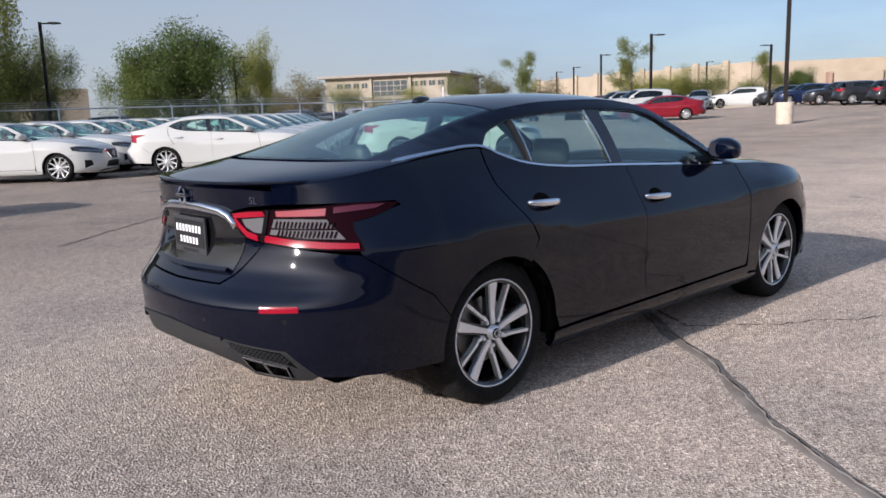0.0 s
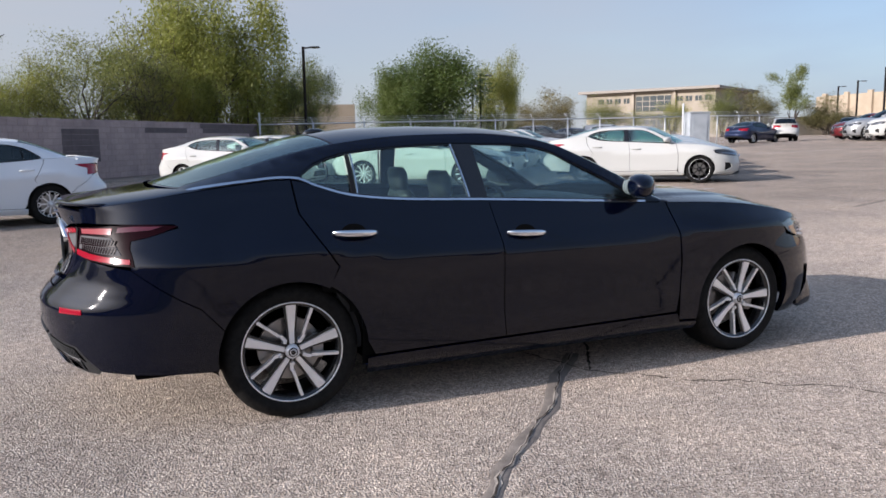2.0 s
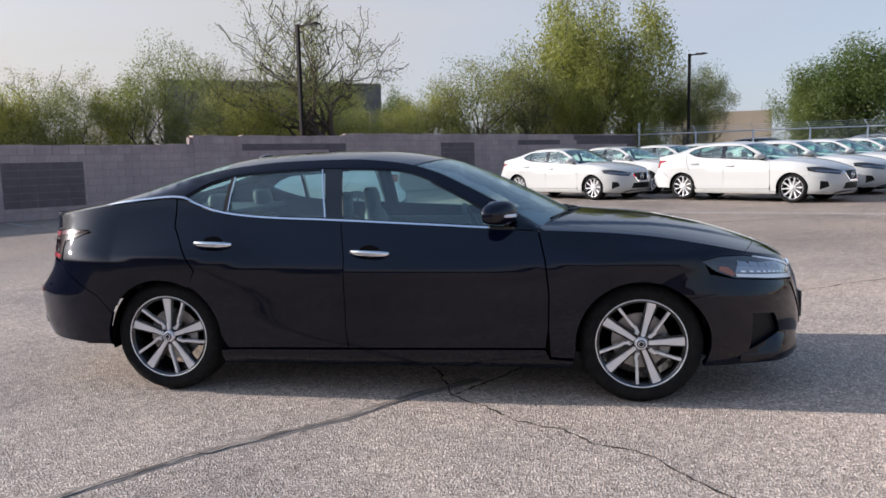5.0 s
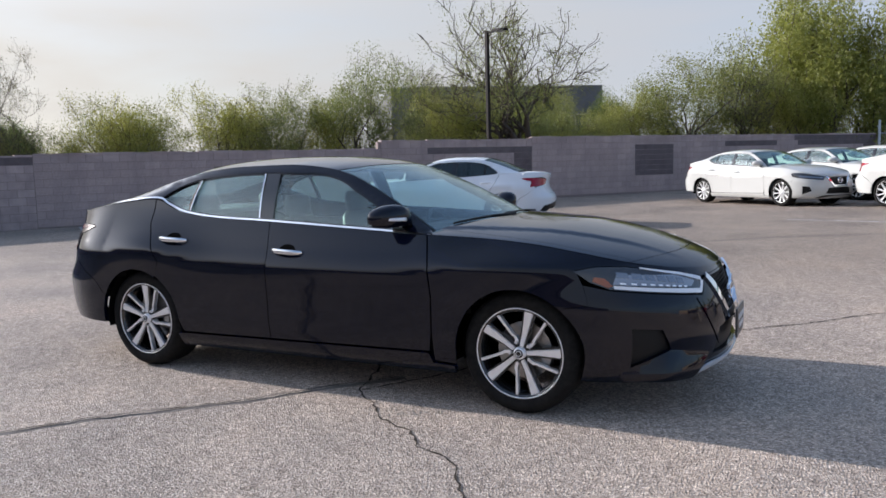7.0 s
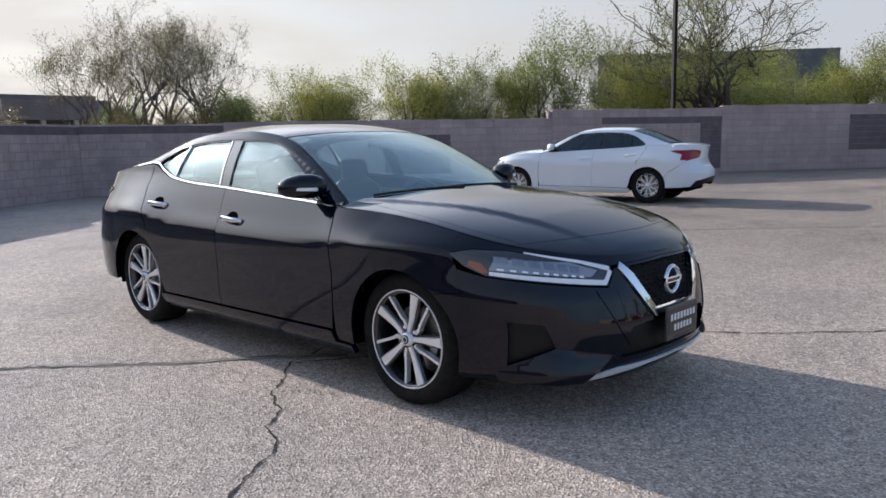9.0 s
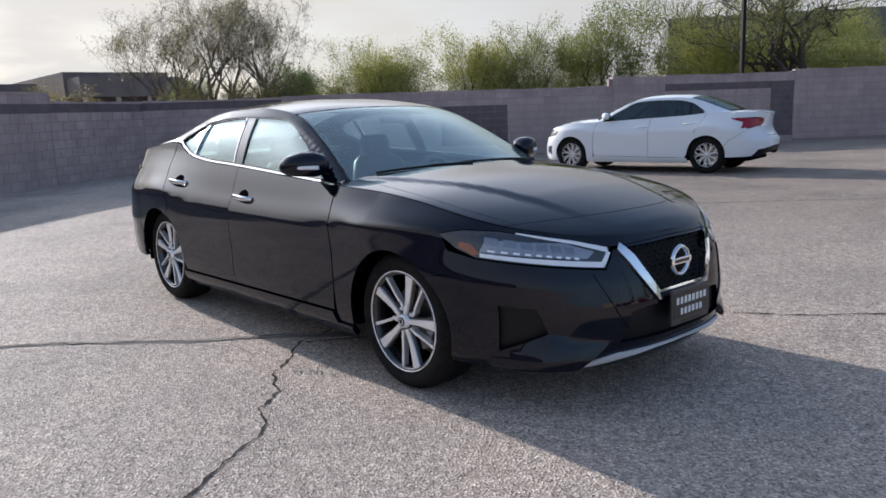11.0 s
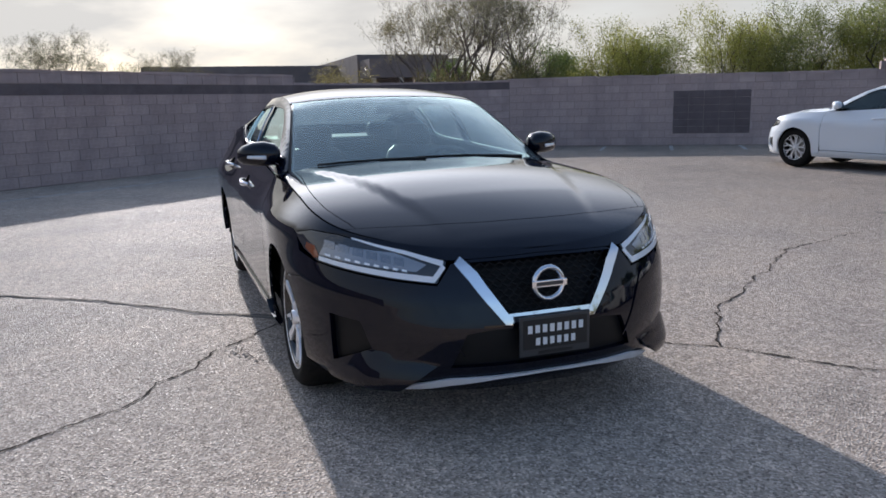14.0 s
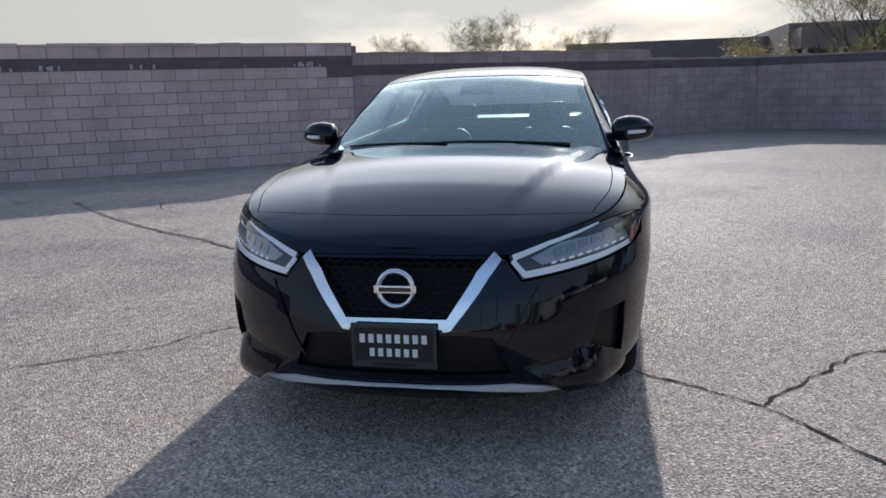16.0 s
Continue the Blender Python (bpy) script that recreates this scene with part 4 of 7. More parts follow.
    boot = panel("boot_lid", boot_fn, bootp, colour, root, step, gap=G)
    # lip spoiler
    if spec.get("spoiler", True):
        bm = bmesh.new()
        rows = []
        for t in np.linspace(-1, 1, 25):
            y = 0.615 * t
            yh = S.half(S.rear0, 1.04)
            x = S.rear0 + (tail_c - S.rear0) * (1 - (abs(y) / yh) ** spec["rear_p"]) ** (1 / spec["rear_p"]) + 0.016
            z = S.boot(x + 0.03, y / max(0.05, S.shoulder_y(x + 0.03))).z
            k = 1 - abs(t) ** 6
            rows.append([Vector((x + 0.10, y, z - 0.006 + 0.0)), Vector((x + 0.04, y, z + 0.003 * k)), Vector((x - 0.010, y, z + 0.007 * k)), Vector((x - 0.015, y, z + 0.001 * k - 0.002)), Vector((x + 0.012, y, z - 0.014)), Vector((x + 0.06, y, z - 0.02))])
        loft_closed(bm, rows)
        part("lip_spoiler", bm, colour, boot, "", True)

    def top_fn(u, v):
        return S.top(u / 0.9, v / 0.6)
    panel("roof", top_fn, [(0.9 * 1.0, -0.6), (0.9 * 2.0, -0.6), (0.9 * 2.0, 0.6), (0.9 * 1.0, 0.6)], colour, root, step)
    ws = [(0.012, -0.588), (0.888, -0.588), (0.888, 0.588), (0.012, 0.588)]
    panel("windscreen", top_fn, ws, GLASS_SCREEN if detail > 1 else pane, root, step, lift=-0.002, thick=0.0, label="tinted windscreen glass")
    panel("windscreen_seal", top_fn, [(0.0, -0.6), (0.9, -0.6), (0.9, 0.6), (0.0, 0.6)], TRIM, root, step, holes=[inset(ws, 0.014)], lift=-0.004)
    rw = [(0.9 * 2 + 0.012, -0.575), (0.9 * 3 - 0.02, -0.575), (0.9 * 3 - 0.02, 0.575), (0.9 * 2 + 0.012, 0.575)]
    panel("rear_window", top_fn, rw, pane, root, step, lift=-0.002, thick=0.0, label="tinted rear window glass")
    panel("rear_window_seal", top_fn, [(0.9 * 2, -0.6), (0.9 * 3 - 0.005, -0.6), (0.9 * 3 - 0.005, 0.6), (0.9 * 2, 0.6)], colour if detail > 1 else TRIM, root, step, holes=[inset(rw, 0.02)], lift=-0.004)
    # cowl under the wipers
    bm = bmesh.new()
    rows = []
    for t in np.linspace(-1, 1, 17):
        a = S.top(0.0, t)
        xb = hood_edge(t * 0.8) + 0.05
        b = S.bonnet(xb, max(-0.98, min(0.98, a.y / max(0.1, S.shoulder_y(xb)))))
        rows.append([Vector((a.x - 0.02, a.y, a.z - 0.004)), Vector((b.x, b.y, b.z - 0.014)), Vector((b.x, b.y, b.z - 0.06)), Vector((a.x - 0.02, a.y, a.z - 0.06))])
    loft_closed(bm, rows)
    part("cowl", bm, TRIM, root, "", True)
    if detail > 1:
        for y0, y1 in ((0.55, -0.08), (-0.05, -0.60)):
            bm = bmesh.new()
            pts = []
            for t in np.linspace(0, 1, 8):
                y = y0 + (y1 - y0) * t
                p = S.top(0.014 + 0.014 * t, y / 0.745)
                pts.append((p.x, p.y, p.z + 0.013))
            tube(bm, pts, 0.007, 6)
            p = S.top(0.0, y0 / 0.745)
            tube(bm, [(p.x + 0.03, p.y, p.z + 0.02), pts[3]], [0.012, 0.008], 6)
            part("wiper", bm, TRIM, root, "black wiper arm", True)

    # ---- nose
    ff = lambda r, z: S.front(r, z)
    RF = S.r_front
    ru = lambda x, z, sd: sd * (S.end_f - S.u_of_x(x, z))
    zt = 0.735
    def bumper_half(sd):
        au = lambda z: sd * (S.end_f - (AX + math.sqrt(AR * AR - (z - TR) ** 2)))
        return [(au(0.25), 0.215)] + [(au(z), z) for z in (0.25, 0.336, 0.40, 0.46, 0.51, 0.555)] + [(au(0.598), 0.598), (sd * (S.end_f - lamp_low + 0.045), 0.618), (sd * (S.end_f - lamp_low + 0.059), 0.722), (ru(1.87, 0.69, sd), 0.692),
                (RF(sd * 0.432, 0.638), 0.634), (RF(sd * 0.375, 0.71), 0.712)]
    h1, h2 = bumper_half(-1), bumper_half(1)
    outer = h1 + [(RF(-0.30, 0.73), 0.726), (0.0, 0.733), (RF(0.30, 0.73), 0.726)] + h2[::-1] + [(RF(0.6, 0.2), 0.20), (0, 0.20), (RF(-0.6, 0.2), 0.20)]
    vgr = [(RF(-0.355, 0.715), 0.715), (0, 0.722), (RF(0.355, 0.715), 0.715), (RF(0.190, 0.487), 0.487), (0, 0.482), (RF(-0.190, 0.487), 0.487)]
    def shoulder_line(r0, r1, n):
        return [(r, S.belt_u(S.end_f - abs(r)) - 0.001) for r in np.linspace(r0, r1, n)]
    rl = ru(1.69, 0.80, 1)
    lower = [(ru(1.695, 0.79, 1), 0.796), (ru(1.80, 0.81, 1), 0.815), (ru(1.93, 0.81, 1), 0.809), (ru(2.02, 0.79, 1), 0.793), (RF(0.386, 0.722), 0.726), (RF(0.36, 0.73), 0.7265), (0, 0.735)]
    lower = lower + [(-r, z) for r, z in lower[::-1][1:]]
    panel("nose_panel", ff, shoulder_line(-rl, rl, 41) + lower, colour, root, step * 0.7, thick=0.006)
    intake = [(RF(-0.40, 0.32), 0.315), (RF(-0.34, 0.44), 0.45), (RF(-0.24, 0.462), 0.462), (RF(0.24, 0.462), 0.462), (RF(0.34, 0.44), 0.45), (RF(0.40, 0.32), 0.315)]
    pockets = [[(s * 0.898, 0.297), (s * 0.888, 0.500), (s * 0.73, 0.488), (s * 0.688, 0.380)] for s in (-1, 1)]
    bumper = panel("front_bumper", ff, outer, colour, root, step * 0.8, holes=[vgr, intake] + pockets, gap=G, thick=0.03)
    panel("lower_intake", ff, inset(intake, -0.012), TRIM, bumper, step, lift=-0.025, thick=0.0)
    for pk in pockets:
        panel("lamp_pocket", ff, inset(pk, -0.012), TRIM, bumper, step, lift=-0.027, thick=0.0)
    grille = panel("grille", ff, inset(vgr, -0.01), TRIM, root, step, lift=-0.05, thick=0.0)
    if detail > 1:
        # honeycomb bars
        bm = bmesh.new()
        for row in range(12):
            z = 0.495 + row * 0.02
            yw = 0.18 + (z - 0.487) / 0.228 * 0.16
            n = int(yw / 0.022)
            for i in range(-n, n + 1):
                y = i * 0.040 + (0.02 if row % 2 else 0)
                if abs(y) > yw - 0.02:
                    continue
                for dy, dz in ((0.02, 0.012), (-0.02, 0.012)):
                    a, b = S.front(RF(y, z), z), S.front(RF(y + dy, z), z + dz)
                    for p in (a, b):
                        p.x -= 0.022
                    tube(bm, [a, b], 0.0045, 4, False)
        part("grille_mesh", bm, TRIM, grille, "", True)
    # bright V of the grille
    vpath = [(-0.348, 0.722), (-0.30, 0.665), (-0.235, 0.565), (-0.180, 0.488), (-0.165, 0.484)]
    for sd in (-1, 1):
        pth = [(RF(sd * abs(y), z), z) for y, z in vpath]
        panel("v_moulding", ff, ribbon(pth, [0.017, 0.021, 0.019, 0.016, 0.01]), CHROME, grille, 0.03, lift=0.012, thick=0.045, label="chrome V grille moulding")
    panel("v_moulding", ff, ribbon([(RF(-0.19, 0.49), 0.500), (0, 0.503), (RF(0.19, 0.49), 0.500)], 0.017), CHROME, grille, 0.03, lift=0.010, thick=0.04, label="chrome V grille moulding")
    # emblem: a ring with a bar
    def emblem(fnc, z0, rad, parent, lift):
        bm = bmesh.new()
        c = fnc(0, z0)
        sg = 1 if c.x > 0 else -1
        lathe(bm, [(rad * 0.74, 0.0), (rad * 0.80, 0.012), (rad * 0.94, 0.012), (rad, 0.0)], 40, "X", centre=(c.x + sg * lift, 0, z0))
        e = part("emblem_ring", bm, CHROME, parent, "chrome ring emblem", True)
        bm = bmesh.new()
        box(bm, (c.x + sg * lift - 0.008, -rad * 1.06, z0 - rad * 0.20), (c.x + sg * lift + 0.014, rad * 1.06, z0 + rad * 0.20), 0.003)
        part("emblem_bar", bm, CHROME, parent, "chrome emblem bar")
        bm = bmesh.new()
        box(bm, (c.x + sg * (lift + 0.0135) - 0.002, -rad * 0.80, z0 - rad * 0.10), (c.x + sg * (lift + 0.0135) + 0.002, rad * 0.80, z0 + rad * 0.10), 0.001)
        part("emblem_inlay", bm, PLATE_GREY, parent)
    emblem(ff, 0.622, 0.072, grille, 0.012)
    # bright strip under the chin
    pts = [(-0.575, 0.224), (-0.50, 0.242), (-0.40, 0.262), (-0.2, 0.271), (0, 0.274), (0.2, 0.271), (0.40, 0.262), (0.50, 0.242), (0.575, 0.224)]
    panel("chin_strip", ff, ribbon([(RF(y, z), z) for y, z in pts], [0.002, 0.012, 0.013, 0.006, 0.0045, 0.006, 0.013, 0.012, 0.002]), SATIN if detail > 1 else TRIM, bumper, 0.04, lift=0.014, thick=0.010, label="bright chin strip" if detail > 1 else "")
    if detail > 1:
        for sd in (-1, 1):
            # a blade whose upper face leans back into the pocket
            f_top = spline([(0.40, 0.330), (0.56, 0.360), (0.69, 0.380), (0.80, 0.334), (0.95, 0.272)])

            def blade_fn(r, z):
                p = S.front(r, z)
                tg = S.front(r + 0.004, z) - S.front(r - 0.004, z)
                n = tg.cross(Vector((0, 0, 1)))
                n = n.normalized() if n.length > 1e-9 else Vector((1, 0, 0))
                if n.x < 0:
                    n = -n
                return p + n * (0.45 * max(0.0, f_top(abs(r)) - z) - 0.004)
            blade = [(sd * r, f_top(r)) for r in (0.42, 0.50, 0.60, 0.69, 0.80, 0.90, 0.945)] + [(sd * 0.945, 0.245), (sd * 0.915, 0.224), (sd * 0.74, 0.224), (sd * 0.57, 0.226)]
            panel("splitter_blade", blade_fn, blade, colour, bumper, 0.03, lift=0.004, thick=0.03)
            # ridge from the lamp's foot down to the intake
            panel("bumper_ridge", ff, ribbon([(sd * 0.474, 0.624), (sd * 0.425, 0.535), (sd * 0.385, 0.45), (sd * 0.333, 0.364)], [0.002, 0.005, 0.005, 0.002]), colour, bumper, 0.03, lift=0.005, thick=0.006)
    # head lamps
    for sd in (-1, 1):
        o = [(ru(1.695, 0.79, sd), 0.792), (ru(1.80, 0.81, sd), 0.812), (ru(1.93, 0.81, sd), 0.806), (ru(2.02, 0.79, sd), 0.790), (RF(sd * 0.386, 0.722), 0.722),
             (RF(sd * 0.432, 0.645), 0.642), (ru(1.87, 0.70, sd), 0.698), (ru(1.775, 0.735, sd), 0.735)]
        lamp = panel("head_lamp", ff, o, LENS_DARK, root, 0.03, gap=G, thick=0.02, label="dark head lamp with white light guides")
        if detail > 1:
            low_p = [(RF(sd * 0.40, 0.70), 0.706), (RF(sd * 0.442, 0.655), 0.657), (RF(sd * 0.52, 0.67), 0.666), (ru(1.885, 0.71, sd), 0.709)]
            panel("light_guide", ff, ribbon(low_p, [0.009, 0.012, 0.011, 0.008]), LED_WHITE, lamp, 0.03, lift=0.003, thick=0.004)
            up_p = [(RF(sd * 0.40, 0.712), 0.714), (RF(sd * 0.52, 0.75), 0.752), (ru(1.985, 0.80, sd), 0.797)]
            panel("light_guide", ff, ribbon(up_p, [0.010, 0.007, 0.003]), LED_WHITE, lamp, 0.03, lift=0.003, thick=0.004)
            pr = [(ru(1.88, 0.72, sd), 0.722), (ru(1.90, 0.76, sd), 0.772), (RF(sd * 0.56, 0.75), 0.752), (RF(sd * 0.46, 0.71), 0.712), (RF(sd * 0.50, 0.68), 0.686)]
            panel("projector_bank", ff, pr, LENS_BANK, lamp, 0.03, lift=0.0015, thick=0.003)
            # shallow projector cells, each a dark bowl with a bright lower lip
            for k in range(6):
                y = 0.535 + 0.043 * k
                zc = 0.712 + 0.009 * k
                cell = [(RF(sd * (y + 0.003), zc), zc - 0.008), (RF(sd * (y + 0.036), zc), zc - 0.003), (RF(sd * (y + 0.030), zc + 0.02), zc + 0.026), (RF(sd * (y - 0.002), zc + 0.02), zc + 0.019)]
                panel("projector_cell", ff, cell, LENS_CLEAR, lamp, 0.03, lift=0.0035, thick=0.003)
            for k in range(9):
                y = 0.53 + 0.030 * k
                zc = 0.690 + 0.0045 * k
                panel("lamp_tooth", ff, ribbon([(RF(sd * y, zc), zc - 0.002), (RF(sd * (y + 0.016), zc), zc + 0.001)], 0.004), LED_WHITE, lamp, 0.03, lift=0.0035, thick=0.003)
            panel("side_marker", ff, [(ru(1.785, 0.742, sd), 0.740), (ru(1.79, 0.765, sd), 0.762), (ru(1.84, 0.755, sd), 0.754), (ru(1.880, 0.72, sd), 0.714), (ru(1.86, 0.706, sd), 0.706)], AMBER, lamp, 0.03, lift=0.002, thick=0.003, label="amber side marker")
            panel("lamp_lid", ff, [(ru(1.72, 0.79, sd), 0.794), (ru(1.80, 0.80, sd), 0.806), (ru(1.93, 0.80, sd), 0.800), (ru(1.86, 0.78, sd), 0.780)], LENS_DARK, lamp, 0.03, lift=0.002, thick=0.003)
        else:
            panel("light_guide", ff, ribbon([(RF(sd * 0.42, 0.68), 0.69), (RF(sd * 0.55, 0.70), 0.70), (ru(1.885, 0.73, sd), 0.73)], 0.016), LENS_CLEAR, lamp, 0.04, lift=0.003, thick=0.004)

    # ---- tail
    fr = lambda r, z: S.rear(r, z)
    RR = S.r_rear
    rt = lambda x, z, sd: sd * (S.u_of_x(x, z) - S.end_r)
    def rb_half(sd):
        return [(rt(-1.738, 0.30, sd), 0.296), (rt(-1.742, 0.336, sd), 0.336), (rt(-1.736, 0.40, sd), 0.40), (rt(-1.708, 0.486, sd), 0.486), (rt(-1.80, 0.61, sd), 0.595), (rt(-2.085, 0.79, sd), 0.785),
                (sd * 0.64, 0.812), (sd * 0.485, 0.830), (RR(sd * 0.385, 0.70), 0.700), (RR(sd * 0.33, 0.665), 0.662)]
    outer = rb_half(-1) + [(0, 0.655)] + rb_half(1)[::-1] + [(0.95, 0.306), (0.775, 0.312), (0.675, 0.424), (0.385, 0.458), (0.145, 0.481), (0, 0.486), (-0.145, 0.481), (-0.385, 0.458), (-0.675, 0.424), (-0.775, 0.312), (-0.95, 0.306)]
    rbump = panel("rear_bumper", fr, outer, colour, root, step * 0.8, gap=G, thick=0.03)
    # grained valance under the bumper, with a cut-out for the tail pipes on each side
    half_v = [(0.145, 0.481), (0.385, 0.458), (0.675, 0.424), (0.775, 0.312), (0.74, 0.292), (0.66, 0.290), (0.50, 0.306), (0.44, 0.345), (0.28, 0.378)]
    val = [(0, 0.486)] + half_v + [(0, 0.388)] + [(-r, z) for r, z in half_v[::-1]]
    cuts = [[(sd * 0.470, 0.392), (sd * 0.668, 0.356), (sd * 0.672, 0.306), (sd * 0.506, 0.322)] for sd in (-1, 1)] if detail > 1 else []
    valance = panel("valance", fr, val, GRAIN_TRIM if detail > 1 else TRIM, rbump, step, holes=cuts, lift=-0.006, thick=0.03, label="grained dark grey valance" if detail > 1 else "")
    panel("valance_lip", fr, ribbon([(-0.385, 0.455), (-0.145, 0.477), (0, 0.482), (0.145, 0.477), (0.385, 0.455)], 0.006), GRAIN_TRIM, valance, 0.05, lift=0.006, thick=0.012)
    face = [(RR(-0.322, 0.67), 0.668), (0, 0.662), (RR(0.322, 0.67), 0.668), (RR(0.376, 0.70), 0.704), (0.480, 0.828), (0.423, 0.833), (0.367, 0.854), (0.342, 0.947), (RR(0.42, 0.975), 0.972), (RR(0.62, 1.0), 0.990), (RR(0.635, 1.02), 1.026),
            (RR(0.4, 1.03), 1.042), (0, 1.046), (RR(-0.4, 1.03), 1.042), (RR(-0.635, 1.02), 1.026), (RR(-0.62, 1.0), 0.990), (RR(-0.42, 0.975), 0.972), (-0.342, 0.947), (-0.367, 0.854), (-0.423, 0.833), (-0.480, 0.828), (RR(-0.376, 0.70), 0.704)]
    bface = panel("boot_face", fr, face, colour, boot, step * 0.8, gap=G, thick=0.02)
    emblem(fr, 1.006, 0.036, boot, 0.016)
    for sd in (-1, 1):
        o = [(sd * 0.345, 0.944), (sd * 0.46, 0.955), (sd * 0.582, 0.962), (sd * 0.755, 0.970), (sd * 0.90, 0.979), (sd * 1.02, 0.981), (sd * 1.158, 0.971), (sd * 1.085, 0.945), (sd * 1.007, 0.925), (sd * 0.916, 0.909),
             (sd * 0.905, 0.875), (sd * 0.925, 0.800), (sd * 0.78, 0.806), (sd * 0.64, 0.814), (sd * 0.52, 0.826), (sd * 0.483, 0.833), (sd * 0.423, 0.838), (sd * 0.372, 0.858)]
        tl = panel("tail_lamp", fr, o, LENS_SMOKE if detail > 1 else LENS_RED, root, 0.03, gap=G, lift=0.004, thick=0.02, label="red and clear tail lamp")
        if detail > 1:
            panel("red_band", fr, ribbon([(sd * 0.502, 0.848), (sd * 0.64, 0.833), (sd * 0.78, 0.824), (sd * 0.904, 0.820)], [0.014, 0.013, 0.012, 0.010]), LENS_RED, tl, 0.03, lift=0.008, thick=0.004, label="red light band")
            c_band = [(sd * 0.545, 0.947), (sd * 0.45, 0.942), (sd * 0.372, 0.935), (sd * 0.385, 0.895), (sd * 0.415, 0.862), (sd * 0.468, 0.848)]
            panel("red_band", fr, ribbon(c_band, [0.010, 0.011, 0.010, 0.012, 0.013, 0.012]), LENS_RED, tl, 0.02, lift=0.008, thick=0.004, label="red light band")
            panel("clear_insert", fr, [(sd * 0.412, 0.922), (sd * 0.538, 0.932), (sd * 0.495, 0.868), (sd * 0.455, 0.872), (sd * 0.42, 0.893)], LENS_TAIL, tl, 0.02, lift=0.007, thick=0.003)
            panel("clear_insert", fr, [(sd * 0.585, 0.926), (sd * 0.70, 0.926), (sd * 0.812, 0.922), (sd * 0.856, 0.846), (sd * 0.70, 0.852), (sd * 0.536, 0.866)], LENS_TAIL, tl, 0.03, lift=0.007, thick=0.003, label="clear ribbed lamp insert")
            # slanted ribs in two rows
            for row in range(2):
                for k in range(15):
                    r0 = 0.572 + 0.0172 * k + (0.0 if row else 0.006)
                    z0 = (0.859 if row else 0.894) - 0.008 * (k / 15.0)
                    panel("lamp_rib", fr, ribbon([(sd * r0, z0), (sd * (r0 + 0.020), z0 + 0.024)], 0.0030), LENS_SMOKE, tl, 0.03, lift=0.0100, thick=0.003)
            panel("lamp_rib", fr, ribbon([(sd * 0.545, 0.890), (sd * 0.70, 0.886), (sd * 0.835, 0.884)], 0.0030), LENS_SMOKE, tl, 0.03, lift=0.0105, thick=0.003)
            panel("red_band", fr, [(sd * 0.600, 0.936), (sd * 0.606, 0.957), (sd * 0.755, 0.963), (sd * 0.830, 0.964), (sd * 0.812, 0.936)], LENS_PALE, tl, 0.03, lift=0.007, thick=0.003, label="pale red upper light band")
            panel("red_band", fr, [(sd * 0.850, 0.944), (sd * 0.862, 0.967), (sd * 0.96, 0.972), (sd * 1.085, 0.970), (sd * 1.03, 0.955)], LENS_DIM, tl, 0.03, lift=0.007, thick=0.003, label="dim red upper light band")
            panel("lamp_seam", fr, ribbon([(sd * 0.572, 0.962), (sd * 0.530, 0.900), (sd * 0.486, 0.834)], 0.007), GLOSS_TRIM, tl, 0.03, lift=0.010, thick=0.008)
            # reflector, tail pipes and parking sensors in the bumper
            panel("reflector", fr, [(RR(sd * 0.575, 0.59), 0.578), (RR(sd * 0.575, 0.60), 0.602), (RR(sd * 0.70, 0.60), 0.604), (RR(sd * 0.705, 0.59), 0.582)], LENS_RED, rbump, 0.03, lift=0.004, thick=0.006, label="red bumper reflector")
            # honeycomb insert over the pipes
            comb = panel("honeycomb_insert", fr, [(sd * 0.405, 0.444), (sd * 0.650, 0.415), (sd * 0.700, 0.352), (sd * 0.668, 0.366), (sd * 0.470, 0.402)], UNDER, valance, 0.03, lift=-0.002, thick=0.004)
            bm = bmesh.new()
            for row in range(6):
                for col in range(17):
                    r0 = 0.425 + 0.018 * col + (0.009 if row % 2 else 0)
                    z0 = 0.442 - 0.010 * row - 0.16 * (r0 - 0.425)
                    if not (0.415 + 0.42 * max(0, 0.44 - z0 - 0.10 * (r0 - 0.42)) < r0 < 0.690 - 0.55 * max(0, z0 - 0.36)) or z0 < 0.405 - 0.19 * (r0 - 0.47):
                        continue
                    q = S.rear(sd * r0, z0)
                    for dr, dz in ((0.009, 0.006), (-0.009, 0.006), (0.0, -0.006)):
                        e = S.rear(sd * (r0 + dr), z0 + dz)
                        tube(bm, [q + Vector((-0.004, 0, 0)), e + Vector((-0.004, 0, 0))], 0.0021, 4, False)
            part("honeycomb_mesh", bm, GRAIN_TRIM, comb)
            # two flat pipes set flush in the cut-out, each a bright frame round a dark bore
            for k in range(2):
                a0, a1 = 0.012 + 0.50 * k, 0.488 + 0.50 * k
                top = lambda f: (0.474 + 0.190 * f, 0.389 - 0.034 * f)
                bot = lambda f: (0.508 + 0.160 * f, 0.326 - 0.017 * f)
                quad = [(sd * top(a0)[0], top(a0)[1]), (sd * top(a1)[0], top(a1)[1]), (sd * bot(a1)[0], bot(a1)[1]), (sd * bot(a0)[0], bot(a0)[1])]
                tip = panel("tail_pipe", fr, quad, CHROME, valance, 0.03, holes=[inset(quad, 0.006)], lift=0.004, thick=0.05, label="flat chrome exhaust tip")
                panel("bore", fr, inset(quad, 0.003), UNDER, tip, 0.04, lift=-0.035, thick=0.0)
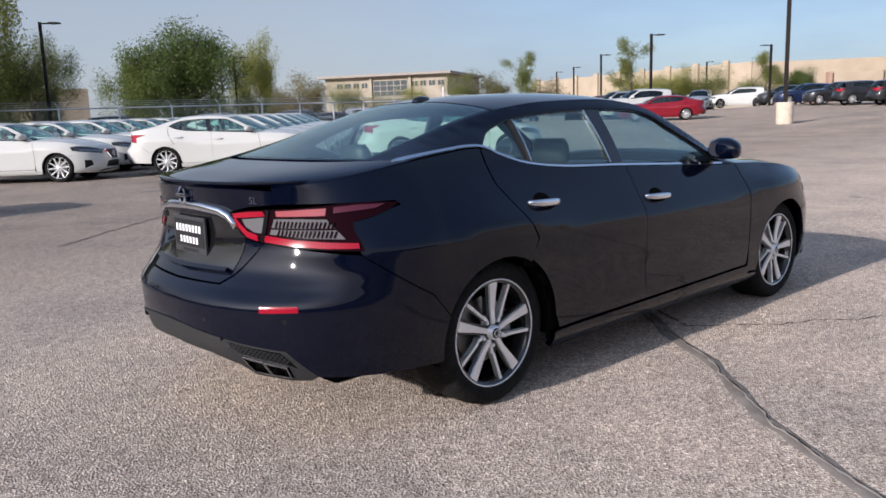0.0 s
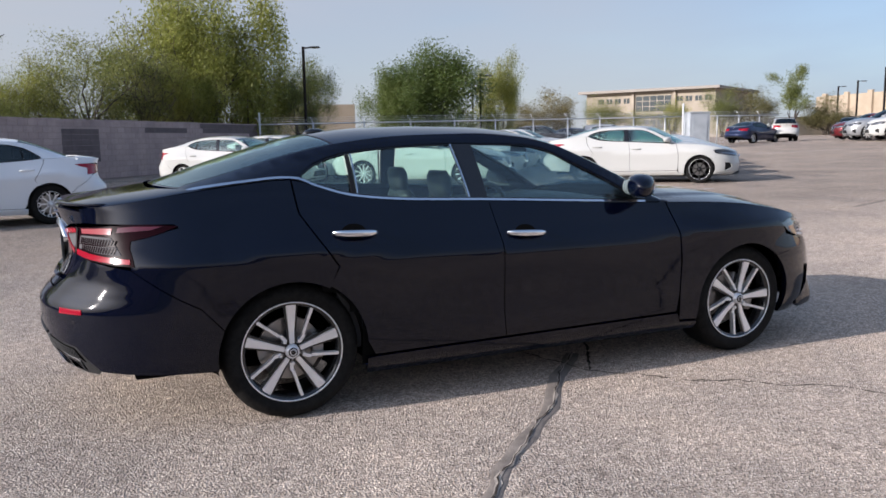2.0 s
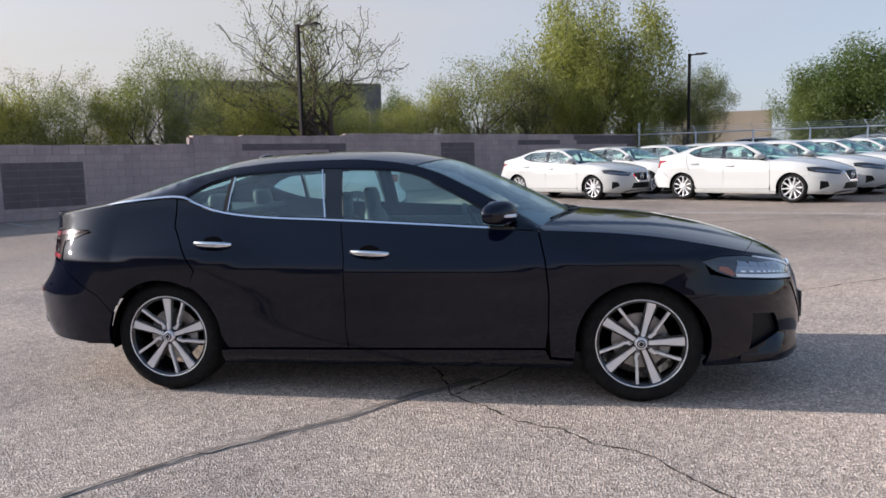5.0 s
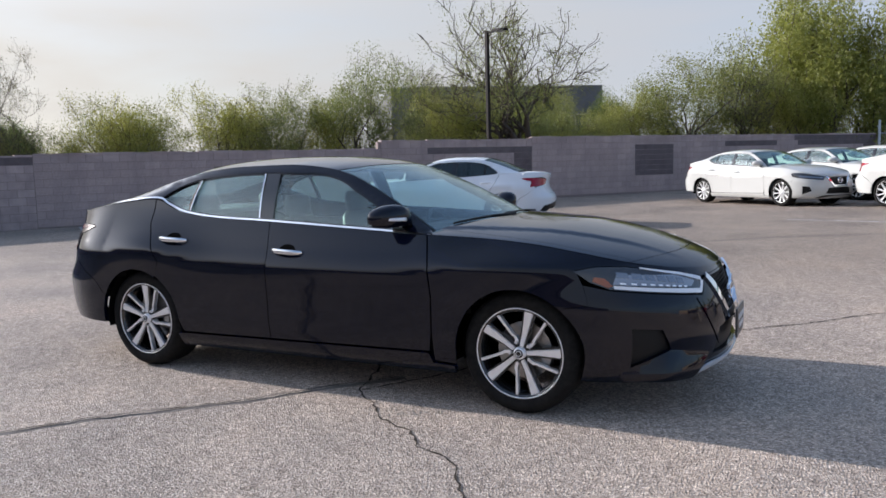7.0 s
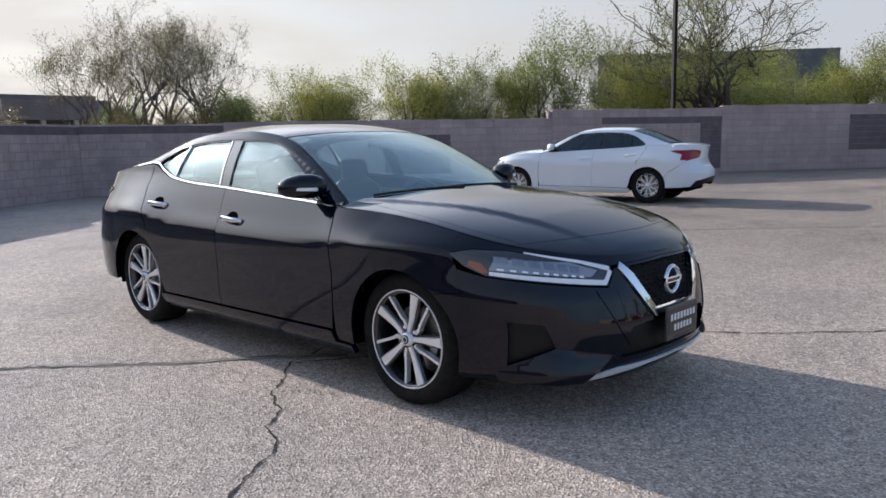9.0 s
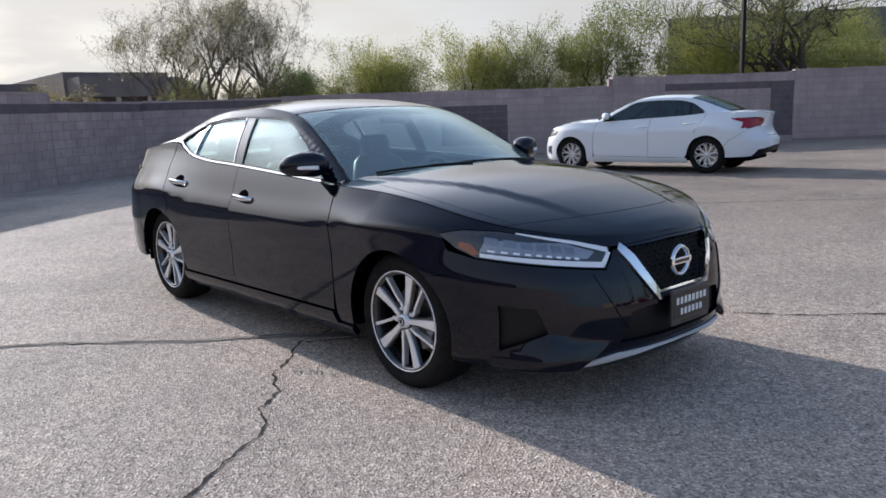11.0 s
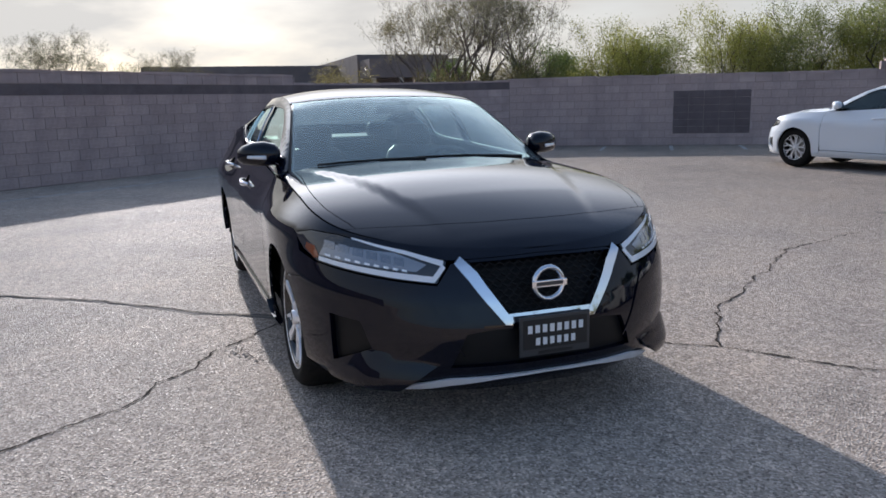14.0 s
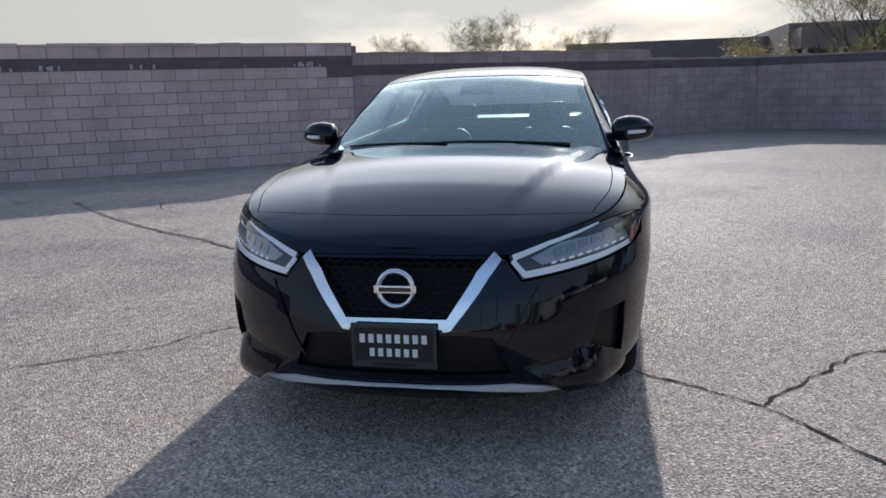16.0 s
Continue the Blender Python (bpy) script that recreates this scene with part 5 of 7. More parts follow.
            for y in (0.30, 0.66):
                dot = [(RR(sd * y, 0.52) + 0.010 * math.cos(2 * math.pi * i / 14), 0.545 - (0.02 if y < 0.5 else -0.0) + 0.010 * math.sin(2 * math.pi * i / 14)) for i in range(14)]
                panel("parking_sensor", fr, dot, GLOSS_TRIM, rbump, 0.02, lift=0.0015, thick=0.002)
    if detail > 1:
        # bright bar over the rear plate
        keys = [(-0.352, 0.885, 0.006), (-0.340, 0.908, 0.012), (-0.315, 0.931, 0.017), (-0.27, 0.947, 0.019), (-0.15, 0.960, 0.0195), (0, 0.964, 0.0195)]
        keys += [(-y, z, h) for y, z, h in keys[-2::-1]]
        rings = []
        for k, (y, z, h) in enumerate(keys):
            a, b = keys[max(k - 1, 0)], keys[min(k + 1, len(keys) - 1)]
            c = S.rear(RR(y, z), z)
            run = (S.rear(RR(b[0], b[1]), b[1]) - S.rear(RR(a[0], a[1]), a[1])).normalized()
            out = Vector((-1, 0, 0)) - run * Vector((-1, 0, 0)).dot(run)
            out.normalize()
            rings.append(oval(c + out * 0.006, h, 0.020, run.cross(out), out, 18, 2.2))
        bm = bmesh.new()
        loft_closed(bm, rings)
        part("boot_bar", bm, CHROME, boot, "chrome boot bar", True)
        panel("plate_recess", fr, [(RR(-0.36, 0.70), 0.715), (RR(0.36, 0.70), 0.715), (RR(0.39, 0.86), 0.86), (RR(0.30, 0.93), 0.925), (RR(-0.30, 0.93), 0.925), (RR(-0.39, 0.86), 0.86)], GLOSS_TRIM, bface, 0.04, lift=0.002, thick=0.0)
        panel("boot_ledge", fr, ribbon([(RR(-0.34, 0.71), 0.712), (0, 0.702), (RR(0.34, 0.71), 0.712)], 0.008), colour, bface, 0.04, lift=0.020, thick=0.03)
        # grade letters
        cu = bpy.data.curves.new("grade_letters", "FONT")
        cu.body, cu.size, cu.extrude = "SL", 0.040, 0.002
        tmp = bpy.data.objects.new("tmp_letters", cu)
        me = bpy.data.meshes.new_from_object(tmp)
        bpy.data.objects.remove(tmp)
        me.materials.append(CHROME)
        ob = new("grade_badge", me)
        ob.parent = boot
        c = S.rear(RR(-0.43, 1.0), 0.985)
        c2 = S.rear(RR(-0.50, 1.0), 0.985)
        d = (c2 - c).normalized()
        n = d.cross(Vector((0, 0, 1))).normalized()
        ob.matrix_local = Matrix.Translation(c + n * 0.006) @ Matrix((( d.x, 0, n.x, 0), (d.y, 0, n.y, 0), (0, 1, n.z, 0), (0, 0, 0, 1)))
        ob["label"] = "chrome grade letters"
        # aerial fin
        bm = bmesh.new()
        rings = []
        for t, w, h in ((0.0, 0.006, 0.004), (0.25, 0.026, 0.020), (0.6, 0.034, 0.027), (0.85, 0.028, 0.022), (1.0, 0.010, 0.006)):
            x = -0.98 - 0.13 * t
            zb = S.top(1.0 + (0.22 - x) / 1.36, 0).z - 0.004
            rings.append([Vector((x, -w, zb)), Vector((x, -w * 0.5, zb + h * 0.8)), Vector((x, 0, zb + h)), Vector((x, w * 0.5, zb + h * 0.8)), Vector((x, w, zb))])
        loft_closed(bm, rings)
        part("roof_aerial", bm, GLOSS_TRIM, root, "black roof aerial fin", True)

    # ---- cabin
    if detail:
        make_seat("front_seat", root, -0.05, -0.36, 0.25)
        make_seat("front_seat", root, -0.05, 0.36, 0.25)
        make_seat("rear_bench", root, -0.88, 0.0, 0.60)
        bm = bmesh.new()
        rows = []
        for y in np.linspace(-0.72, 0.72, 13):
            b = 0.02 * math.cos(y * 4.0)
            rows.append([Vector((0.92, y, 0.93)), Vector((0.70, y, 0.965 + b * 0.4)), Vector((0.50, y, 0.95 + b)), Vector((0.40, y, 0.88 + b)), Vector((0.44, y, 0.60)), Vector((0.92, y, 0.60))])
        loft_closed(bm, rows)
        part("dashboard", bm, CABIN, root, "", True)
        bm = bmesh.new()
        m3 = Matrix.Translation((0.34, 0.36, 0.86)) @ Matrix.Rotation(radians(-24), 4, "Y")
        ring = [m3 @ Vector((0, 0.185 * math.cos(2 * math.pi * i / 28), 0.185 * math.sin(2 * math.pi * i / 28))) for i in range(29)]
        tube(bm, ring, 0.016, 8, False)
        for a in (200, 340, 90 + 180):
            tube(bm, [m3 @ Vector((0, 0, 0)), m3 @ Vector((0, 0.18 * math.cos(radians(a)), 0.18 * math.sin(radians(a))))], 0.018, 6)
        part("steering_wheel", bm, CABIN, root, "", True)
        bm = bmesh.new()
        loft_closed(bm, [oval((0.30, 0, 1.305), 0.012, 0.10, (1, 0, 0), (0, 1, 0), 12), oval((0.30, 0, 1.255), 0.014, 0.11, (1, 0, 0), (0, 1, 0), 12)])
        part("rear_view_mirror", bm, CABIN, root, "", True)
        bm = bmesh.new()
        box(bm, (-1.78, -0.62, 1.03), (-1.16, 0.62, 1.06), 0.01)
        part("parcel_shelf", bm, CABIN, root)
        for sd in (-1, 1):
            bm = bmesh.new()
            box(bm, (-1.15, sd * 0.76 - 0.03, 0.3), (0.80, sd * 0.76 + 0.03, 0.93), 0.02)
            part("door_card", bm, CABIN, root)

    # ---- wheels
    for sx in (1, -1):
        for sd in (-1, 1):
            w = make_wheel("wheel", root, wheel, sd, TR)
            w.matrix_local = Matrix.Translation((sx * AX, sd * spec.get("hub_y", 0.848), TR)) @ (Matrix.Rotation(math.pi, 4, "Z") if sd < 0 else Matrix()) @ Matrix.Rotation(radians(0 if sx < 0 else -14), 4, "Y")
    root.matrix_world = m
    return root, S




def dealer_plate(root, x, z, sg):
    """A framed dealer plate; its writing stands as plain bars."""
    bm = bmesh.new()
    box(bm, (x - 0.006, -0.152, z - 0.080), (x + 0.006, 0.152, z + 0.080), 0.004)
    plate = part("dealer_plate", bm, PLATE_GREY, root, "black dealer plate with white bars in a grey frame")
    bm = bmesh.new()
    box(bm, (x + sg * 0.004 - 0.004, -0.140, z - 0.052), (x + sg * 0.004 + 0.004, 0.140, z + 0.066), 0.002)
    part("plaque", bm, PLATE_DARK, plate, "black plaque")
    for y0, y1, zc, h, n in ((-0.126, 0.126, 0.028, 0.0155, 8), (-0.092, 0.092, -0.022, 0.0145, 6)):
        w = (y1 - y0) / n
        for i in range(n):
            bm = bmesh.new()
            box(bm, (x + sg * 0.009 - 0.001, y0 + i * w + 0.0065, z + zc - h), (x + sg * 0.009 + 0.001, y0 + (i + 1) * w - 0.0065, z + zc + h), 0.0)
            part("white_bar", bm, PLATE_WHITE, plate)
    bm = bmesh.new()
    box(bm, (x + sg * 0.0065 - 0.001, -0.075, z - 0.073), (x + sg * 0.0065 + 0.001, 0.075, z - 0.060), 0.0)
    part("dark_bar", bm, PLATE_DARK, plate)


car, CAR = build_car("parked_saloon", Matrix(), SALOON, BLACK_PAINT, "glossy black four-door saloon parked on worn asphalt", "main", 0.028, 2)
dealer_plate(car, 2.398, 0.432, 1)
dealer_plate(car, -2.392, 0.832, -1)

# ---- ground ----
def ground_z(x, y):
    """The lot is level round the car and rises gently to the far side."""
    k = max(0.0, min(1.0, (math.hypot(x, y) - 3.5) / 6.0))
    xx = max(-40.0, min(110.0, x))
    yy = max(-30.0, min(90.0, y))
    far = 0.02 * max(0.0, min(32.0, x - 24.0)) * max(0.0, min(1.0, (44.0 - y) / 18.0))
    return k * ((0.012 if xx > 0 else 0.003) * xx + 0.005 * yy) + far


ASPHALT = material("worn_asphalt", (0.3, 0.27, 0.24), 0.75)
_v = coords(ASPHALT)
_st = node(ASPHALT, "ShaderNodeTexVoronoi", Scale=104.0, Randomness=1.0)
link(ASPHALT, _v, _st.inputs["Vector"])
_sep = node(ASPHALT, "ShaderNodeSeparateColor")
link(ASPHALT, _st.outputs["Color"], _sep.inputs["Color"])
_stone = ramp(ASPHALT, _sep.outputs["Red"], [(0.0, (0.215, 0.181, 0.154)), (0.22, (0.365, 0.312, 0.268)), (0.52, (0.472, 0.405, 0.350)), (0.80, (0.575, 0.500, 0.438)), (1.0, (0.80, 0.715, 0.64))])
_mid = noise_tex(ASPHALT, _v, 14.0, 6, 0.65)
_big = noise_tex(ASPHALT, _v, 0.55, 5, 0.6)
_tone = ramp(ASPHALT, _big, [(0.25, (0.64, 0.63, 0.63)), (0.5, (0.97, 0.935, 0.895)), (0.75, (1.20, 1.12, 1.03))])
_c1 = mix_color(ASPHALT, 1.0, _stone, _tone, "MULTIPLY")
_tone2 = ramp(ASPHALT, _mid, [(0.25, (0.68, 0.67, 0.67)), (0.55, (1.0, 1.0, 1.0)), (0.8, (1.22, 1.2, 1.18))])
_c2 = mix_color(ASPHALT, 1.0, _c1, _tone2, "MULTIPLY")
# dark oil drips and traffic stains
_oil = ramp(ASPHALT, noise_tex(ASPHALT, _v, 1.7, 3, 0.5), [(0.66, (0, 0, 0)), (0.80, (0.55, 0.55, 0.55))])
# the driving lane past the car is darker, across a broad wavering edge
_pos = node(ASPHALT, "ShaderNodeSeparateXYZ")
link(ASPHALT, _v, _pos.inputs["Vector"])
_wob = node(ASPHALT, "ShaderNodeMath")
_wob.operation = "MULTIPLY_ADD"
_wob.inputs[1].default_value, _wob.inputs[2].default_value = 5.0, -2.5
link(ASPHALT, _big, _wob.inputs[0])
_edge = node(ASPHALT, "ShaderNodeMath")
_edge.operation = "ADD"
link(ASPHALT, _pos.outputs["Y"], _edge.inputs[0])
link(ASPHALT, _wob.outputs[0], _edge.inputs[1])
_lane = node(ASPHALT, "ShaderNodeMapRange")
_lane.interpolation_type = "SMOOTHSTEP"
_lane.inputs["From Min"].default_value, _lane.inputs["From Max"].default_value = 1.5, 7.5
link(ASPHALT, _edge.outputs[0], _lane.inputs["Value"])
_c3 = mix_color(ASPHALT, _lane.outputs["Result"], _c2, mix_color(ASPHALT, 1.0, _c2, (0.70, 0.69, 0.68), "MULTIPLY"))
link(ASPHALT, mix_color(ASPHALT, _oil, _c3, (0.10, 0.092, 0.086)), base_in(ASPHALT))
_fine = noise_tex(ASPHALT, _v, 260.0, 3, 0.6)
_h = mix_color(ASPHALT, 0.22, _st.outputs["Distance"], _fine)
bump(ASPHALT, _h, 1.0, 0.0105)
base_in(ASPHALT, "Specular IOR Level").default_value = 0.16
base_in(ASPHALT, "Diffuse Roughness").default_value = 0.28
link(ASPHALT, ramp(ASPHALT, _sep.outputs["Green"], [(0.0, (0.72,) * 3), (0.80, (0.95,) * 3), (1.0, (0.45,) * 3)]), base_in(ASPHALT, "Roughness"))

gx = sorted(set([-900, -500, -250, -140, -90] + list(np.linspace(-60, -12, 17)) + list(np.linspace(-12, 12, 49)) + list(np.linspace(12, 112, 51)) + [140, 200, 300, 500, 900]))
gy = sorted(set([-900, -500, -250, -140, -90] + list(np.linspace(-50, -12, 14)) + list(np.linspace(-12, 12, 49)) + list(np.linspace(12, 92, 41)) + [120, 180, 300, 500, 900]))
gv = [(x, y, ground_z(x, y)) for x in gx for y in gy]
ng = len(gy)
gf = [[i * ng + j, (i + 1) * ng + j, (i + 1) * ng + j + 1, i * ng + j + 1] for i in range(len(gx) - 1) for j in range(ng - 1)]
ground = tagged(link_mesh("ground", gv, gf, ASPHALT), "worn grey-tan asphalt lot with loose aggregate", "ground", kind="structure")

SEALANT = material("crack_sealant", (0.105, 0.094, 0.082), 0.8, 0.0, Specular_IOR_Level=0.08)
_v = coords(SEALANT)
link(SEALANT, ramp(SEALANT, noise_tex(SEALANT, _v, 9.0, 6, 0.7), [(0.3, (0.165, 0.143, 0.125)), (0.6, (0.245, 0.212, 0.185)), (0.8, (0.33, 0.288, 0.25))]), base_in(SEALANT))
bump(SEALANT, noise_tex(SEALANT, _v, 120.0, 3), 0.5, 0.004)
CRACK = material("open_crack", (0.060, 0.051, 0.044), 0.95, 0.0, Specular_IOR_Level=0.0)
CRUMB = material("crumbled_edge", (0.47, 0.41, 0.35), 0.9, 0.0, Specular_IOR_Level=0.0)
bump(CRUMB, noise_tex(CRUMB, coords(CRUMB), 160.0, 3), 0.8, 0.006)


def wander(keys, step, amp, seed):
    """A jagged line through the keys."""
    rnd = random.Random(seed)
    out = []
    off = 0.0
    for (x0, y0), (x1, y1) in zip(keys, keys[1:]):
        d = math.hypot(x1 - x0, y1 - y0)
        n = max(1, int(d / step))
        nx, ny = -(y1 - y0) / d, (x1 - x0) / d
        for i in range(n):
            t = i / n
            off = off * 0.72 + rnd.uniform(-amp, amp)
            out.append((x0 + (x1 - x0) * t + nx * off, y0 + (y1 - y0) * t + ny * off))
    out.append(keys[-1])
    return out


def strip(pts, halves, lift, skirt=True):
    bm = bmesh.new()
    rows = []
    n = len(pts)
    for i, (x, y) in enumerate(pts):
        a, b = pts[max(0, i - 1)], pts[min(n - 1, i + 1)]
        d = Vector((b[0] - a[0], b[1] - a[1], 0)).normalized()
        s = Vector((-d.y, d.x, 0)) * halves[i]
        z = ground_z(x, y) + lift
        e = z - lift * 0.9 if skirt else z
        rows.append([bm.verts.new(Vector((x, y, e)) + s), bm.verts.new(Vector((x, y, z)) + s * 0.75), bm.verts.new(Vector((x, y, z))), bm.verts.new(Vector((x, y, z)) - s * 0.75), bm.verts.new(Vector((x, y, e)) - s)])
    for a, b in zip(rows, rows[1:]):
        for k in range(4):
            bm.faces.new((a[k], a[k + 1], b[k + 1], b[k]))
    return bm


def crack(keys, seed, seal=0.0, width=0.006, amp=0.012, crumbs=False):
    pts = wander(keys, 0.045, amp, seed)
    rnd = random.Random(seed + 50)
    root = None
    if seal:
        smooth = wander(keys, 0.12, amp * 0.8, seed + 9)
        hs = [seal * rnd.uniform(0.75, 1.2) for _ in smooth]
        root = part("crack_sealant", strip(smooth, hs, 0.004), SEALANT, ground, "", True)
        crumb = strip(pts, [width * rnd.uniform(0.6, 3.0) for _ in pts], 0.0065, False)
        if crumbs:
            part("crumbled_edge", crumb, CRUMB, ground)
    h = [width * rnd.uniform(0.15, 1.15) for _ in pts]
    part("crack", strip(pts, h, 0.0095 if seal else 0.004, False), CRACK, ground)


crack([(0.44, -0.45), (0.12, -0.82), (-0.19, -1.25), (-0.48, -1.53), (-0.74, -1.80), (-0.98, -2.14), (-1.45, -2.75), (-2.1, -3.8), (-2.8, -4.7), (-3.9, -5.9)], 3, 0.040, 0.005, 0.012, True)
crack([(0.10, -0.20), (0.33, -0.80), (0.48, -0.92), (0.70, -1.16), (0.96, -1.31), (1.10, -1.49), (1.40, -1.64), (1.53, -1.84), (1.73, -2.15), (2.1, -2.7), (2.9, -3.5), (4.2, -4.4)], 5, 0.0, 0.0078, 0.016)
crack([(0.33, -0.80), (0.9, 0.2), (1.46, 0.93), (1.74, 1.36), (2.23, 1.67), (2.46, 1.92), (3.27, 2.77), (4.4, 3.5), (6.2, 4.3)], 7, 0.0, 0.010)
crack([(1.74, 1.36), (1.44, 1.60), (1.21, 1.77), (0.93, 2.12), (0.42, 2.90), (-0.2, 3.7), (-0.5, 4.9)], 11, 0.0, 0.009, 0.02)
crack([(-4.6, 3.7), (-4.2, 4.4), (-4.0, 5.2)], 13, 0.0, 0.008, 0.02)
crack([(-2.7, -4.5), (-1.75, -3.36), (-1.18, -2.47)], 17, 0.0, 0.007)
crack([(-3.9, -4.7), (-3.2, -4.2), (-2.9, -3.8)], 19, 0.0, 0.008, 0.02)
crack([(-1.3, 6.0), (0.25, 7.4), (2.0, 8.6), (5.2, 9.8)], 23, 0.035, 0.006)
crack([(8.2, 5.5), (7.6, 6.6), (7.9, 7.6), (7.0, 9.2)], 29, 0.045, 0.006, 0.03)
crack([(9.0, 4.6), (12.0, 5.6), (16.0, 6.4)], 31, 0.03, 0.006)
crack([(-6.0, 7.5), (-4.5, 8.0), (-1.0, 8.1)], 37, 0.0, 0.007)
# a crumbled hollow beside the crack
_rnd = random.Random(4)
bm = bmesh.new()
for i in range(45):
    t = _rnd.random()
    x, y = 0.74 + 0.22 * t + _rnd.gauss(0, 0.03), -1.12 + 0.16 * t + _rnd.gauss(0, 0.03)
    s = _rnd.uniform(0.003, 0.007)
    bmesh.ops.create_icosphere(bm, subdivisions=1, radius=s, matrix=Matrix.Translation((x, y, s * 0.4)) @ Matrix.Diagonal((1, 1, 0.7, 1)))
tagged(part("loose_gravel", bm, CRUMB), "crumbs of broken asphalt beside a crack", "gravel", kind="stuff")

PAINT_LINE = material("worn_white_line", (0.60, 0.58, 0.55), 0.8)
_n = noise_tex(PAINT_LINE, coords(PAINT_LINE), 6.0, 7, 0.75)
link(PAINT_LINE, ramp(PAINT_LINE, _n, [(0.40, (0.26, 0.24, 0.22)), (0.62, (0.56, 0.54, 0.51))]), base_in(PAINT_LINE))


def line(name, a, b, w=0.05):
    n = max(2, int(math.hypot(b[0] - a[0], b[1] - a[1]) / 1.0))
    pts = [(a[0] + (b[0] - a[0]) * i / n, a[1] + (b[1] - a[1]) * i / n) for i in range(n + 1)]
    tagged(part(name, strip(pts, [w] * len(pts), 0.004), PAINT_LINE), "worn white parking line on asphalt", "parking line", "parking lines", "structure")


# ---- block walls ----
def block_material(name, tones):
    m = material(name, tones[1], 0.9)
    oi = node(m, "ShaderNodeObjectInfo")
    geo = node(m, "ShaderNodeNewGeometry")
    both = node(m, "ShaderNodeMath")
    both.operation = "ADD"
    link(m, oi.outputs["Random"], both.inputs[0])
    link(m, geo.outputs["Random Per Island"], both.inputs[1])
    fr = node(m, "ShaderNodeMath")
    fr.operation = "FRACT"
    link(m, both.outputs[0], fr.inputs[0])
    tone = ramp(m, fr.outputs[0], [(0.0, tones[0]), (0.5, tones[1]), (1.0, tones[2])])
    dirt = ramp(m, noise_tex(m, coords(m, space="Generated"), 5.0, 6, 0.7), [(0.3, (0.78,) * 3), (0.7, (1.12,) * 3)])
    # long runs and stains over many blocks, drawn down the wall by rain
    geo2 = node(m, "ShaderNodeMapping", Scale=(1.0, 1.0, 0.28))
    link(m, geo.outputs["Position"], geo2.inputs["Vector"])
    runs = ramp(m, noise_tex(m, geo2.outputs["Vector"], 1.9, 6, 0.68), [(0.30, (0.80, 0.80, 0.81)), (0.55, (1.0, 1.0, 1.0)), (0.78, (1.12, 1.10, 1.08))])
    c = mix_color(m, 1.0, mix_color(m, 1.0, tone, dirt, "MULTIPLY"), runs, "MULTIPLY")
    link(m, c, base_in(m))
    bump(m, noise_tex(m, coords(m), 90.0, 4, 0.7), 0.6, 0.006)
    return m


BLOCK = block_material("grey_pink_block", ((0.565, 0.43, 0.392), (0.625, 0.48, 0.44), (0.69, 0.535, 0.495)))
# darker copy of the block above: these runs' lower brightness is put into its colour
BLOCK_DIMMED = block_material("dimmed_mauve_block", ((0.40, 0.312, 0.292), (0.43, 0.336, 0.315), (0.46, 0.362, 0.340)))
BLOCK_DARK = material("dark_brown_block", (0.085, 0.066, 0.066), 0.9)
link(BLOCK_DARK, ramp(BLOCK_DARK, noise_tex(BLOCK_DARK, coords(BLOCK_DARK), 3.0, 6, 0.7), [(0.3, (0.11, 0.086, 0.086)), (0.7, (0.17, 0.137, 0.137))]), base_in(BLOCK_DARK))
bump(BLOCK_DARK, noise_tex(BLOCK_DARK, coords(BLOCK_DARK), 60.0, 4, 0.7), 0.6, 0.006)
MORTAR = material("mortar", (0.23, 0.177, 0.165), 0.95)
MORTAR_DIMMED = material("dimmed_mauve_mortar", (0.27, 0.212, 0.198), 0.95)
PALE = material("pale_mortar_stain", (0.50, 0.43, 0.40), 0.95)
bump(MORTAR, noise_tex(MORTAR, coords(MORTAR), 70.0, 4, 0.7), 0.5, 0.006)


def box_data(verts, faces, m, lo, hi):
    b = len(verts)
    for z in (lo[2], hi[2]):
        for x, y in ((lo[0], lo[1]), (hi[0], lo[1]), (hi[0], hi[1]), (lo[0], hi[1])):
            verts.append(m @ Vector((x, y, z)))
    faces += [[b, b + 3, b + 2, b + 1], [b + 4, b + 5, b + 6, b + 7], [b, b + 1, b + 5, b + 4], [b + 1, b + 2, b + 6, b + 5], [b + 2, b + 3, b + 7, b + 6], [b + 3, b, b + 4, b + 7]]


def one_block(lx, lz, d, mat):
    me = bpy.data.meshes.new("block")
    e = 0.0035
    vs = [(-lx / 2, d, -lz / 2), (lx / 2, d, -lz / 2), (lx / 2, d, lz / 2), (-lx / 2, d, lz / 2)]
    vs += [(-lx / 2, e, -lz / 2), (lx / 2, e, -lz / 2), (lx / 2, e, lz / 2), (-lx / 2, e, lz / 2)]
    vs += [(-lx / 2 + e, 0, -lz / 2 + e), (lx / 2 - e, 0, -lz / 2 + e), (lx / 2 - e, 0, lz / 2 - e), (-lx / 2 + e, 0, lz / 2 - e)]
    fs = [(8, 9, 10, 11)]
    for a, b in ((0, 4), (4, 8)):
        fs += [(a + k, a + (k + 1) % 4, b + (k + 1) % 4, b + k) for k in range(4)]
    me.from_pydata(vs, [], fs)
    me.materials.append(mat)
    return me


PINK = (BLOCK, MORTAR, one_block(0.390, 0.190, 0.03, BLOCK), one_block(0.190, 0.190, 0.03, BLOCK))
DIMMED = (BLOCK_DIMMED, MORTAR_DIMMED, one_block(0.392, 0.192, 0.03, BLOCK_DIMMED), one_block(0.192, 0.192, 0.03, BLOCK_DIMMED))
CH = 0.2


